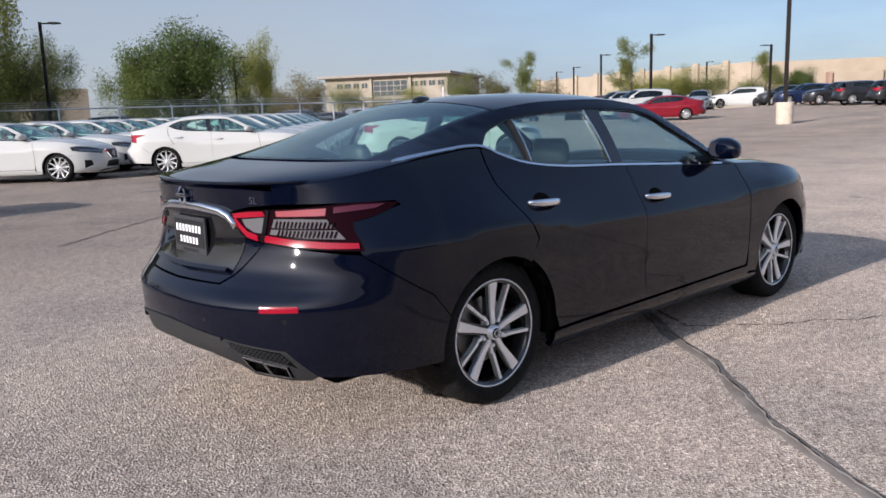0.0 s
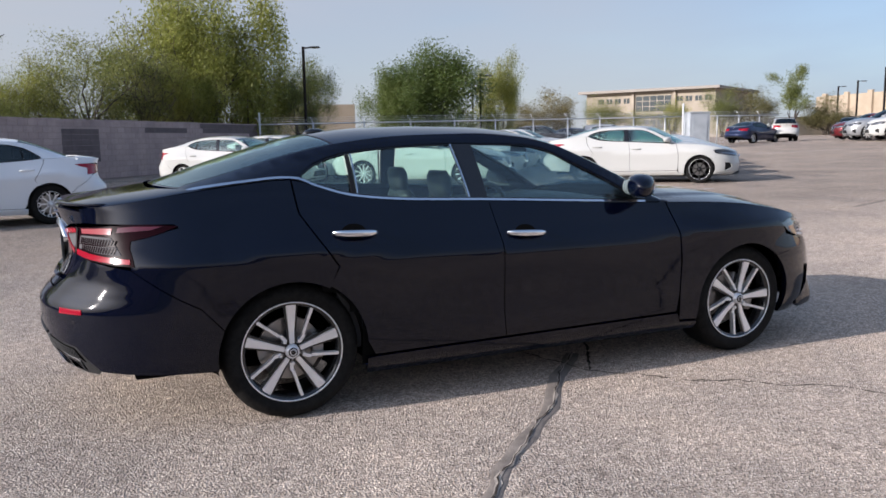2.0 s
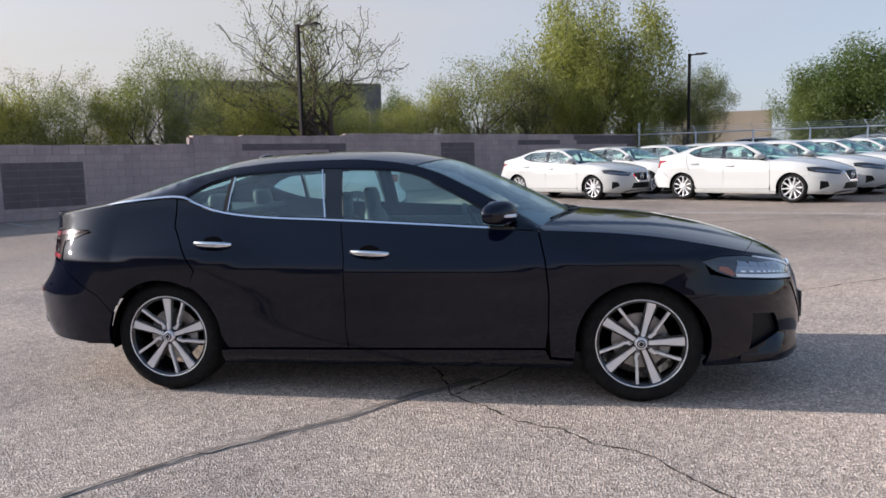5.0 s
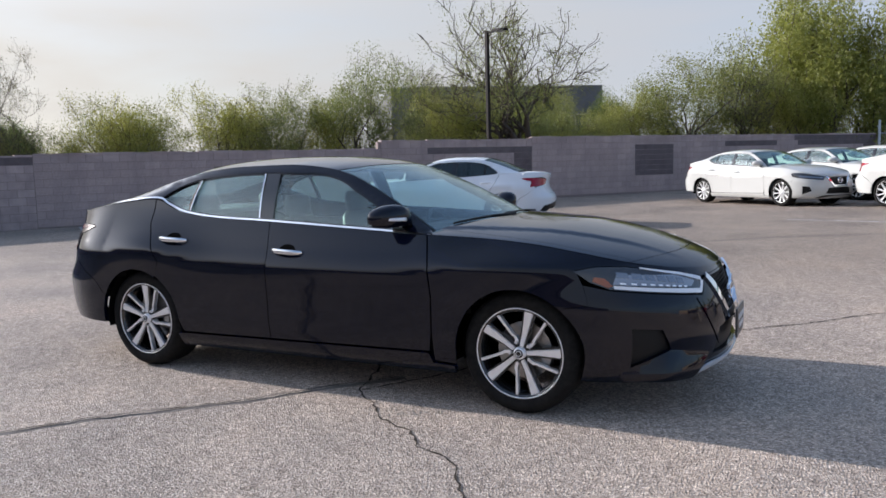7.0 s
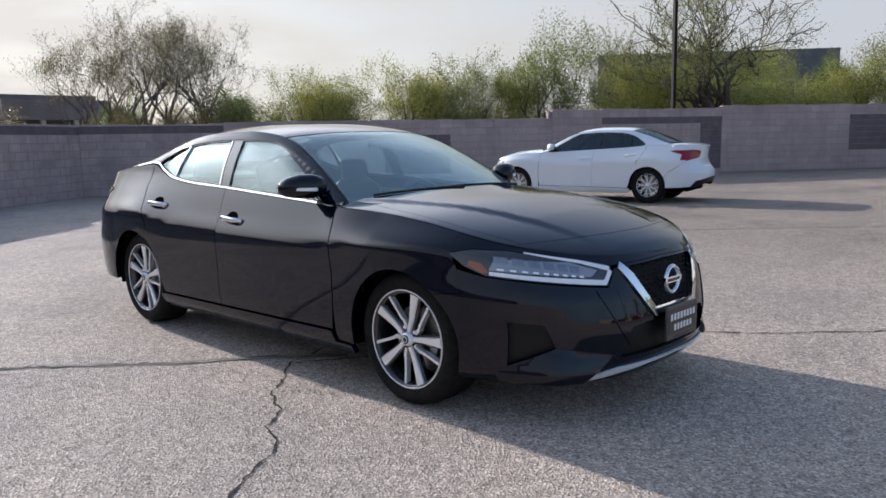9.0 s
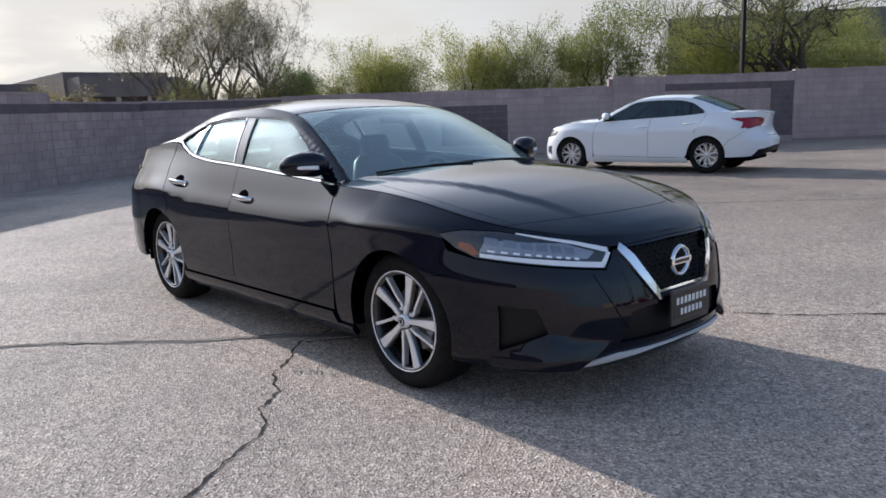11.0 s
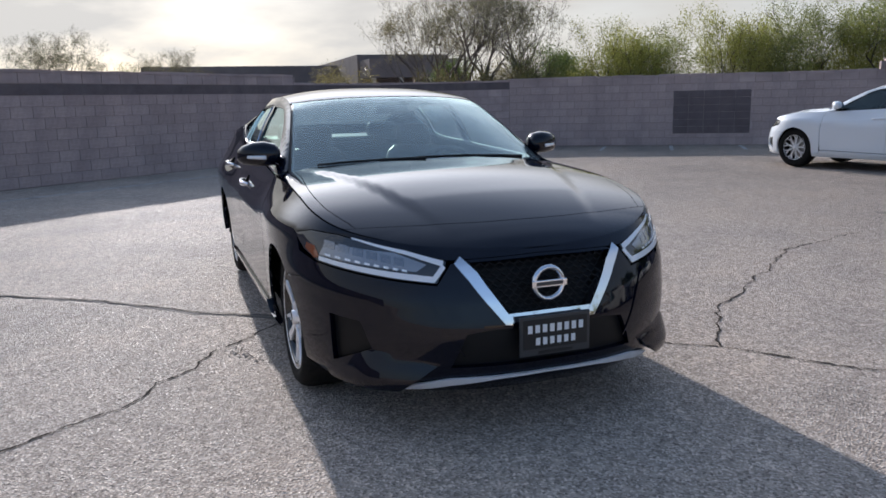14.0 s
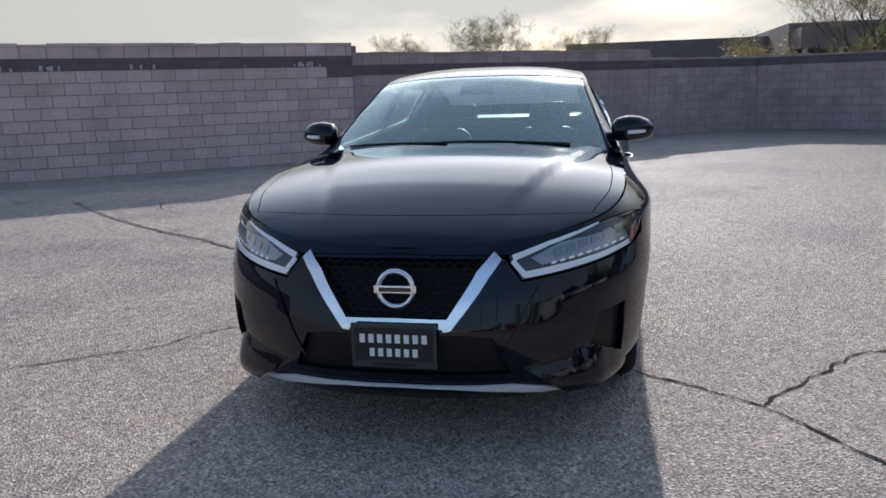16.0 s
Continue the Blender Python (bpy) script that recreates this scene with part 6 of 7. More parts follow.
def wall_run(name, a, b, courses, dark=(), label="", singles=None, kit=PINK):
    """A block wall from a to b whose face looks to the right of a to b. dark: (from, to, lowest course, highest course) darker runs; singles: stretch whose blocks are parts."""
    a, b = Vector((*a, 0)), Vector((*b, 0))
    d = (b - a)
    L = d.length
    d.normalize()
    inw = Vector((-d.y, d.x, 0))
    zb = min(ground_z(a.x, a.y), ground_z(b.x, b.y)) - 0.12
    z0 = (ground_z(a.x, a.y) + ground_z(b.x, b.y)) / 2
    top = z0 + courses * CH
    m = Matrix(((d.x, inw.x, 0, a.x), (d.y, inw.y, 0, a.y), (0, 0, 1, 0), (0, 0, 0, 1)))
    vs, fs = [], []
    box_data(vs, fs, m, (0, 0.008, zb), (L, 0.19, top - 0.006))
    for x in (-0.10, L):
        box_data(vs, fs, m, (x, 0.032, zb), (x + 0.10, 0.188, top - 0.010))
    wall = tagged(link_mesh(name, vs, fs, kit[1], smooth=False), label or "grey-pink concrete block wall", "wall", kind="structure")
    jv, jf, dv, df = [], [], [], []
    for c in range(courses):
        z = z0 + c * CH + 0.1
        x = 0.0
        first = True
        while x < L - 0.02:
            w = 0.2 if (first and c % 2) else 0.4
            w = min(w, L - x)
            first = False
            cx = x + w / 2
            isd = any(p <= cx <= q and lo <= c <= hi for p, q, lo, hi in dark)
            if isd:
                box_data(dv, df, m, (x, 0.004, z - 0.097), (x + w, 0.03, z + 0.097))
            elif singles and singles[0] <= cx <= singles[1] and c < courses - 1 and w in (0.2, 0.4):
                ob = new("block", kit[2] if w > 0.3 else kit[3])
                ob.parent = wall
                ob.matrix_local = m @ Matrix.Translation((cx, 0.0, z))
            else:
                g = 0.004
                b0 = len(jv)
                lo, hi = (x + g, 0.0, z - 0.096), (x + w - g, 0.03, z + 0.096)
                e = 0.0035
                for xx, yy, zz in ((lo[0], 0.03, lo[2]), (hi[0], 0.03, lo[2]), (hi[0], 0.03, hi[2]), (lo[0], 0.03, hi[2]), (lo[0] + e, 0, lo[2] + e), (hi[0] - e, 0, lo[2] + e), (hi[0] - e, 0, hi[2] - e), (lo[0] + e, 0, hi[2] - e)):
                    jv.append(m @ Vector((xx, yy, zz)))
                jf += [[b0 + 4, b0 + 5, b0 + 6, b0 + 7]] + [[b0 + k, b0 + (k + 1) % 4, b0 + 4 + (k + 1) % 4, b0 + 4 + k] for k in range(4)]
            x += w
    # cap blocks, a little proud, uneven
    rnd = random.Random(int(L * 100))
    x = 0.0
    while x < L - 0.02:
        w = min(0.4, L - x)
        dz = rnd.uniform(-0.012, 0.012)
        box_data(jv, jf, m, (x + 0.003, -0.012, top - 0.004), (x + w - 0.003, 0.205, top + 0.045 + dz))
        x += w
    if jf:
        tagged(link_mesh("blocks", jv, jf, kit[0], wall, smooth=False), kind="stuff")
    if df:
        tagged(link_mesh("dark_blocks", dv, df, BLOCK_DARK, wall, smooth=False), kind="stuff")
    return wall, m, z0


W0, W1, W2, W3, W4, W5, W6, W7 = (-1.0, -15.9), (-10.0, -4.0), (-14.45, 1.9), (-16.5, 4.72), (-15.0, 8.0), (-9.5, 15.6), (-6.4, 20.3), (4.3, 34.3)
LA = math.hypot(W1[0] - W0[0], W1[1] - W0[1])
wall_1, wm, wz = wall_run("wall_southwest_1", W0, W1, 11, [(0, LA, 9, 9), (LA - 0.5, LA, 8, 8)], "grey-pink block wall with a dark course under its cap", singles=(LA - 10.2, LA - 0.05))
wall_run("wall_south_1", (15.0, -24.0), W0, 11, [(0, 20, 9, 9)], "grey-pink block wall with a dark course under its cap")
# broken pale mortar in the dark course
bm = bmesh.new()
for i in range(16):
    x = LA - random.uniform(0.4, 9.5)
    for k in range(random.choice((1, 2, 2))):
        cx, s = x + 0.16 * k, random.uniform(0.012, 0.032)
        vs_ = box(bm, (cx - s, -0.006, wz + 1.80 + random.uniform(0.0, 0.02)), (cx + s * 0.7, 0.012, wz + 1.845 + random.uniform(0, 0.06)), 0.004)
        bmesh.ops.transform(bm, matrix=wm, verts=vs_)
part("mortar_smears", bm, PALE, wall_1, "pale mortar smears")
L12 = math.hypot(W2[0] - W1[0], W2[1] - W1[1])
wall_run("wall_southwest_2", W1, W2, 10, [(0, L12, 8, 8)], "mauve block wall, dimmed in its colour, with a dark course under its cap", singles=(0, L12), kit=DIMMED)
wall_run("wall_southwest_3", W2, W3, 9, [(0, 4, 8, 8)], "low mauve block wall, dimmed in its colour, at a corner", kit=DIMMED)
wall_w, mw, zw = wall_run("wall_west", W3, W4, 9, [(0, 4.7, 8, 8)], "mauve block wall, dimmed in its colour, between two corners", kit=DIMMED)
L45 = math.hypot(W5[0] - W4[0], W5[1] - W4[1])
wall_n1, mn1, zn1 = wall_run("wall_northwest_1", W4, W5, 9, [], "mauve block wall, dimmed in its colour, with a dark painted patch", singles=(0, L45), kit=DIMMED)
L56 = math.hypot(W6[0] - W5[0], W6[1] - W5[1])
wall_n2, mn2, zn2 = wall_run("wall_northwest_2", W5, W6, 10, [(1.6, L56, 8, 8)], "mauve block wall, dimmed in its colour, with a dark course and dark panel", kit=DIMMED)
L67 = math.hypot(W7[0] - W6[0], W7[1] - W6[1])
wall_n3, mn3, zn3 = wall_run("wall_northwest_3", W6, W7, 10, [(9.0, 11.5, 8, 8), (L67 - 5.0, L67, 8, 9)], "mauve block wall, dimmed in its colour, with a dark painted patch", singles=(0, L67 * 0.62), kit=DIMMED)


def patch(wall, m, x0, x1, z0, z1, lift=0.006):
    """A rectangle of newer dark blockwork, a little proud, with its own joints."""
    vs, fs = [], []
    n = max(1, round((z1 - z0) / CH))
    for j in range(n):
        za, zb_ = z0 + (z1 - z0) * j / n, z0 + (z1 - z0) * (j + 1) / n
        k = max(1, round((x1 - x0) / 0.4))
        for i in range(k):
            xa, xb = x0 + (x1 - x0) * i / k, x0 + (x1 - x0) * (i + 1) / k
            box_data(vs, fs, m, (xa + 0.003, -lift, za + 0.003), (xb - 0.003, 0.012, zb_ - 0.003))
    tagged(link_mesh("dark_patch", vs, fs, BLOCK_DARK, wall, "dark brown block patch", smooth=False), kind="stuff")


patch(wall_n1, mn1, L45 - 4.98, L45 - 3.06, zn1 + 0.30, zn1 + 1.42)
patch(wall_n2, mn2, L56 - 0.75, L56 - 0.02, zn2 + 0.2, zn2 + 1.80)
patch(wall_n3, mn3, 4.4, 6.2, zn3 + 0.6, zn3 + 1.72)
patch(wall_n3, mn3, L67 - 0.8, L67 - 0.02, zn3 + 0.0, zn3 + 1.6)

line("parking_line", (-2.2, -11.5), (-13.0, 2.6), 0.045)
for i in range(6):
    t = i / 5
    x, y = -14.2 + 5.0 * t, 8.6 + 6.9 * t
    line("parking_line", (x, y), (x + 1.4, y - 1.0), 0.045)
line("parking_line", (2.0, 12.0), (10.0, 9.0), 0.05)
line("parking_line", (14.0, 26.0), (30.0, 22.0), 0.06)

# dry leaves and scraps blown against the foot of the wall
LITTER = material("dry_litter", (0.42, 0.36, 0.28), 0.9)
_lr = random.Random(8)
lv, lf = [], []
for i in range(240):
    x = LA - _lr.uniform(0.2, 11.0)
    y = -abs(_lr.gauss(0.0, 0.16)) - 0.03
    s, a, h = _lr.uniform(0.012, 0.045), _lr.uniform(0, 6.28), _lr.uniform(0.004, 0.018)
    p = wm @ Vector((x, y, 0))
    z = ground_z(p.x, p.y) + 0.004
    b = len(lv)
    for k in range(5):
        t = a + 1.2566 * k
        lv.append((p.x + s * math.cos(t), p.y + s * 0.7 * math.sin(t), z + h * _lr.random()))
    lf.append([b, b + 1, b + 2, b + 3, b + 4])
tagged(link_mesh("leaf_litter", lv, lf, LITTER, smooth=False), "pale dry leaves and scraps at the foot of a block wall", "litter", kind="stuff")

# ---- the other cars ----
def at_ground(x, y, heading, scale=(1, 1, 1)):
    return Matrix.Translation((x, y, ground_z(x, y))) @ Matrix.Rotation(radians(heading), 4, "Z") @ Matrix.Diagonal((*scale, 1))


def put_copy(src, m):
    c = copy_thing(src, Matrix())
    c.matrix_basis = m
    return c


fleet, _ = build_car("fleet_saloon", at_ground(1.15, 17.55, -41), SALOON, WHITE_PAINT, "white four-door saloon parked in a row", "fan", 0.085, 1, "row of white saloons")
fleet_dark, _ = build_car("fleet_saloon", at_ground(10.35, 12.0, -39), SALOON, WHITE_PAINT, "white four-door saloon with black alloy wheels", "black", 0.085, 1, "row of white saloons")
ROW = Vector((math.cos(radians(52)), math.sin(radians(52)), 0))
for k in range(1, 7):
    p = Vector((1.15, 17.55, 0)) + ROW * 2.75 * k
    put_copy(fleet, at_ground(p.x, p.y, -41))
for k in range(0, 7):
    p = Vector((5.45, 14.9, 0)) + ROW * 2.75 * k
    put_copy(fleet, at_ground(p.x, p.y, -40))
for k in range(1, 7):
    p = Vector((10.35, 12.0, 0)) + ROW * 2.75 * k
    put_copy(fleet_dark if k == 2 else fleet, at_ground(p.x, p.y, -39))

COMPACT = dict(SALOON, spoiler=False, nose=[(z, x - 0.13) for z, x in SALOON["nose"]], nose_x=2.20, tail=[(z, x + 0.10) for z, x in SALOON["tail"]], tail_x=-2.35, edge_x=(0.86, 0.12, -0.98, -1.70), mid_x=(1.03, 0.24, -1.05, -1.80),
               roof=[(-1.80, 1.125), (-1.6, 1.205), (-1.3, 1.325), (-1.05, 1.395), (-0.75, 1.425), (-0.4, 1.432), (-0.1, 1.418), (0.1, 1.388), (0.239, 1.352), (0.40, 1.298), (0.535, 1.246), (0.75, 1.150), (0.912, 1.070), (1.03, 1.008)],
               rail_z=[(-1.97, 1.05), (-1.70, 1.11), (-1.5, 1.185), (-1.2, 1.295), (-0.98, 1.348), (-0.7, 1.372), (-0.3, 1.374), (0.0, 1.348), (0.2, 1.300), (0.4, 1.212), (0.6, 1.110), (0.86, 0.962)],
               belt=[(-2.42, 1.045), (-2.2, 1.065), (-2.0, 1.075), (-1.788, 1.080), (-1.55, 1.078), (-1.317, 1.072), (-1.043, 1.048), (-0.747, 1.030), (-0.385, 1.012), (0.169, 0.985), (0.626, 0.962), (0.95, 0.952), (1.2, 0.945), (1.45, 0.925), (1.7, 0.885), (2.0, 0.815), (2.2, 0.765), (2.3, 0.742)],
               deck=[(-2.42, 1.045), (-2.32, 1.053), (-2.2, 1.086), (-2.0, 1.110), (-1.8, 1.122), (-1.7, 1.13)],
               window_top=[(-1.318, 1.095), (-1.20, 1.180), (-1.02, 1.272), (-0.744, 1.318), (-0.437, 1.328), (-0.328, 1.326), (0.0, 1.312), (0.10, 1.290), (0.287, 1.205), (0.48, 1.105), (0.70, 0.975)],
               arch=0.350)
compact, _ = build_car("compact_saloon", at_ground(-4.65, 10.3, 192, (0.972, 0.955, 1.01)), COMPACT, BLUEWHITE_PAINT, "white compact saloon with steel wheel covers parked by the wall", "cap", 0.07, 1, pane=GLASS_DARK)

TALL = dict(SALOON, edge_x=(0.86, 0.10, -1.78, -2.10), mid_x=(1.03, 0.22, -1.86, -2.20),
            roof=[(-2.20, 1.10), (-1.98, 1.30), (-1.86, 1.375), (-1.6, 1.408), (-0.8, 1.436), (0.0, 1.428), (0.22, 1.385), (0.4, 1.32), (0.75, 1.155), (1.03, 1.008)],
            rail_z=[(-2.12, 1.085), (-1.95, 1.23), (-1.78, 1.325), (-1.2, 1.365), (-0.3, 1.378), (0.1, 1.332), (0.4, 1.215), (0.6, 1.11), (0.86, 0.962)],
            rail_y=[(-2.12, 0.67), (-1.78, 0.61), (-0.5, 0.62), (0.1, 0.625), (0.5, 0.68), (0.86, 0.752)],
            belt=[(-2.42, 1.05), (-2.0, 1.055), (-1.317, 1.045), (-0.747, 1.025), (0.169, 0.988), (0.626, 0.966), (0.95, 0.955), (1.2, 0.948), (1.45, 0.935), (1.7, 0.905), (2.0, 0.845), (2.2, 0.785), (2.3, 0.752)],
            hood=[(0.7, 1.03), (1.0, 1.022), (1.45, 1.0), (1.76, 0.965), (2.04, 0.90), (2.2, 0.825), (2.285, 0.756)],
            deck=[(-2.42, 1.06), (-2.0, 1.075), (-1.7, 1.09)],
            window_top=[(-1.318, 1.20), (-1.25, 1.26), (-1.02, 1.305), (-0.744, 1.318), (-0.437, 1.325), (-0.328, 1.323), (0.0, 1.308), (0.10, 1.288), (0.287, 1.205), (0.48, 1.105), (0.70, 0.975)])
TS = (0.95, 0.98, 1.13)
suv, _ = build_car("dark_suv", at_ground(55.4, 19.7, 128, TS), TALL, CHARCOAL_PAINT, "dark sport utility car parked across the lot", "fan", 0.11, 1, "parked sport utility cars", GLASS_DARK)
for x, y, h in ((53.8, 16.9, -52), (52.2, 14.1, -48), (50.4, 11.2, 128), (61.8, 26.4, 140)):
    put_copy(suv, at_ground(x, y, h, TS))
navy, _ = build_car("navy_suv", at_ground(57.6, 22.9, 132, TS), TALL, NAVY_PAINT, "navy blue sport utility car parked across the lot", "fan", 0.12, 1, "parked sport utility cars", GLASS_DARK)
pale, _ = build_car("white_suv", at_ground(60.4, 29.6, 118, (1.06, 1.02, 1.2)), TALL, WHITE_PAINT, "white sport utility car parked across the lot", "black", 0.11, 1, "parked sport utility cars", GLASS_DARK)
put_copy(pale, at_ground(39.2, 25.6, 146, (1.08, 1.05, 1.28)))
put_copy(pale, at_ground(41.2, 37.0, 50, TS))
put_copy(pale, at_ground(46.5, 34.0, 210, TS))
silver, _ = build_car("silver_suv", at_ground(40.2, 28.0, 148, (1.06, 1.04, 1.26)), TALL, SILVER_PAINT, "silver sport utility car parked across the lot", "fan", 0.12, 1, "parked sport utility cars", GLASS_DARK)
put_copy(silver, at_ground(54.6, 30.0, 205, TS))
put_copy(silver, at_ground(48.5, 36.0, 212, TS))
red, _ = build_car("red_saloon", at_ground(35.7, 21.7, 124), SALOON, RED_PAINT, "bright red four-door saloon parked across the lot", "fan", 0.11, 1, pane=GLASS_DARK)
blue, _ = build_car("navy_saloon", at_ground(37.8, 36.2, 15), SALOON, NAVY_PAINT, "navy blue saloon parked across the lot", "fan", 0.12, 1, "dark saloons", GLASS_DARK)
maroon, _ = build_car("maroon_suv", at_ground(41.6, 30.4, 150, TS), TALL, MAROON_PAINT, "maroon sport utility car parked across the lot", "fan", 0.12, 1, "parked sport utility cars", GLASS_DARK)
for x, y, h in ((52.0, 40.5, 212), (55.5, 43.0, 212)):
    put_copy(suv, at_ground(x, y, h, TS))
# cars behind the wire fence
for k, (x, y) in enumerate(((11.5, 38.2), (14.6, 38.6), (17.8, 39.2), (21.0, 40.0), (24.2, 40.8), (27.4, 41.6), (30.6, 42.4))):
    put_copy((suv, blue, silver, maroon, suv, blue, silver)[k], at_ground(x, y, -42, TS if k % 2 == 0 else (1, 1, 1)))

# ---- trees ----
def leaf_material(name, a, b, c):
    m = bpy.data.materials.new(name)
    m.use_nodes = True
    nt = m.node_tree
    pr = nt.nodes["Principled BSDF"]
    pr.inputs["Roughness"].default_value = 0.55
    g = node(m, "ShaderNodeNewGeometry")
    oi = node(m, "ShaderNodeObjectInfo")
    col = ramp(m, g.outputs["Random Per Island"], [(0.0, a), (0.55, b), (1.0, c)])
    sh = ramp(m, oi.outputs["Random"], [(0.0, (0.82, 0.86, 0.8)), (1.0, (1.15, 1.08, 1.0))])
    col = mix_color(m, 1.0, col, sh, "MULTIPLY")
    link(m, col, pr.inputs["Base Color"])
    tl = node(m, "ShaderNodeBsdfTranslucent")
    link(m, col, tl.inputs["Color"])
    mx = node(m, "ShaderNodeMixShader", Fac=0.46)
    link(m, pr.outputs[0], mx.inputs[1])
    link(m, tl.outputs[0], mx.inputs[2])
    link(m, mx.outputs[0], nt.nodes["Material Output"].inputs["Surface"])
    return m


BARK = material("bark", (0.075, 0.058, 0.045), 0.9)
link(BARK, ramp(BARK, noise_tex(BARK, coords(BARK, (1, 1, 0.25)), 14.0, 5, 0.7), [(0.3, (0.040, 0.031, 0.025)), (0.7, (0.115, 0.092, 0.072))]), base_in(BARK))
bump(BARK, noise_tex(BARK, coords(BARK, (1, 1, 0.2)), 30.0, 4), 0.7, 0.01)
GREY_BARK = material("grey_bark", (0.17, 0.14, 0.115), 0.9)
link(GREY_BARK, ramp(GREY_BARK, noise_tex(GREY_BARK, coords(GREY_BARK, (1, 1, 0.25)), 14.0, 5, 0.7), [(0.3, (0.065, 0.052, 0.044)), (0.7, (0.15, 0.122, 0.104))]), base_in(GREY_BARK))
LEAF_YELLOW = leaf_material("yellow_green_leaf", (0.215, 0.236, 0.045), (0.285, 0.298, 0.066), (0.365, 0.362, 0.100))
LEAF_GREEN = leaf_material("green_leaf", (0.150, 0.176, 0.046), (0.202, 0.226, 0.064), (0.270, 0.280, 0.096))
LEAF_DARK = leaf_material("dark_green_leaf", (0.082, 0.128, 0.030), (0.112, 0.158, 0.038), (0.155, 0.192, 0.056))
LEAF_GREY = leaf_material("grey_green_leaf", (0.135, 0.128, 0.070), (0.185, 0.172, 0.098), (0.250, 0.230, 0.135))
LEAF_BROWN = leaf_material("dry_olive_leaf", (0.130, 0.115, 0.045), (0.200, 0.175, 0.072), (0.270, 0.235, 0.120))


def grow(seed, trunks, levels, spread, curl, split, up=0.35):
    """Limbs of a tree of about unit height: list of (points, radii), and the twigs' points."""
    rnd = random.Random(seed)
    limbs, twigs = [], []

    def limb(p, d, length, rad, level):
        pts, rr = [p.copy()], [rad]
        n = 5 if level < 2 else 4
        for i in range(n):
            d = (d + Vector((rnd.gauss(0, curl), rnd.gauss(0, curl), rnd.gauss(0, curl) + (up if level else 0.1) * 0.18))).normalized()
            p = p + d * length / n
            pts.append(p.copy())
            rr.append(max(0.0016, rad * (1 - 0.55 * (i + 1) / n)))
        limbs.append((pts, rr, level))
        if level >= levels - 1:
            twigs.extend(pts[1:])
        if level < levels:
            k = split if level else split + 1
            for j in range(k):
                i = rnd.randint(2, n) if j else n
                a = rnd.uniform(0, 2 * math.pi)
                side = Vector((math.cos(a), math.sin(a), rnd.uniform(-0.1, 0.5)))
                nd = (d * (1 - spread) + side * spread).normalized()
                limb(pts[i], nd, length * rnd.uniform(0.58, 0.82), rr[i] * 0.68, level + 1)
    for _ in range(trunks):
        a = rnd.uniform(0, 2 * math.pi)
        lean = 0.12 if trunks == 1 else 0.42
        limb(Vector((rnd.gauss(0, 0.02), rnd.gauss(0, 0.02), 0)), Vector((lean * math.cos(a), lean * math.sin(a), 1)).normalized(), rnd.uniform(0.26, 0.34), 0.030 if trunks == 1 else 0.018, 0)
    return limbs, twigs


def make_tree(name, label, seed, leaves, count, size, puff, trunks=1, levels=4, spread=0.55, curl=0.16, split=2, droop=0.0, flat=0.62, half=0.45, sides=5, category="tree", bark=None, bare=0.10, twig=0.8, stout=1.0, broad=1.0, skirt=0.0):
    """A tree of unit height and given half width: bare limbs, and a crown of single leaves round its twigs.
    broad: how wide the leaves are; skirt: the share of them on low shoots that hang about the limbs."""
    limbs, twigs = grow(seed, trunks, levels, spread, curl, split)
    rnd = np.random.RandomState(seed)
    tw = np.array([tuple(t) for t in twigs])
    tw = tw[tw[:, 2] > bare * tw[:, 2].max()]
    ext = np.percentile(np.hypot(tw[:, 0], tw[:, 1]), 95)
    top = np.percentile(tw[:, 2], 99.5)
    sx, sz = half / max(ext + puff, 0.05), 0.985 / (top + puff * 0.6)
    root = group_root(name, Matrix(), label, category)
    bm = bmesh.new()
    for pts, rr, level in limbs:
        tube(bm, [(p.x * sx, p.y * sx, p.z * sz) for p in pts], [r * stout if level < 3 else r * twig for r in rr], sides if level < 2 else 3, False)
    part("trunk", bm, bark or BARK, root, "", True)
    if count:
        idx = rnd.randint(0, len(tw), count)
        c = tw[idx] + np.clip(rnd.normal(0, 1, (count, 3)), -1.6, 1.6) * puff * 0.5 * np.array([1, 1, flat])
        c[:, 2] -= np.minimum(np.abs(rnd.normal(0, droop, count)), droop * 2) if droop else 0
        hang = rnd.uniform(0, 1, count) < skirt
        c[:, 2] = np.where(hang, c[:, 2] * rnd.uniform(0.12, 1.0, count), c[:, 2])
        c *= np.array([sx, sx, sz])
        c[:, 2] = np.maximum(c[:, 2], 0.05)
        d = rnd.normal(0, 1, (count, 3))
        d[:, 2] -= droop * 8
        d /= np.linalg.norm(d, axis=1)[:, None]
        e = np.cross(d, rnd.normal(0, 1, (count, 3)))
        e /= np.linalg.norm(e, axis=1)[:, None]
        ln = size * rnd.uniform(0.6, 1.5, count)[:, None]
        a, b = d * ln * 1.2, e * ln * 0.27 * broad
        v = np.stack([c - a, c + a, c + b * 1.9], 1).reshape(-1, 3)
        f = np.arange(count * 3).reshape(-1, 3).tolist()
        link_mesh("crown", v.tolist(), f, leaves, root, smooth=False)
    return root


def plant(src, x, y, height, half, turn, base_half=0.45):
    s = half / base_half
    return put_copy(src, Matrix.Translation((x, y, ground_z(x, y) - 0.05)) @ Matrix.Rotation(radians(turn), 4, "Z") @ Matrix.Diagonal((s, s, height, 1)))


def settle_first(src, x, y, height, half, turn, base_half=0.45):
    s = half / base_half
    src.matrix_world = Matrix.Translation((x, y, ground_z(x, y) - 0.05)) @ Matrix.Rotation(radians(turn), 4, "Z") @ Matrix.Diagonal((s, s, height, 1))


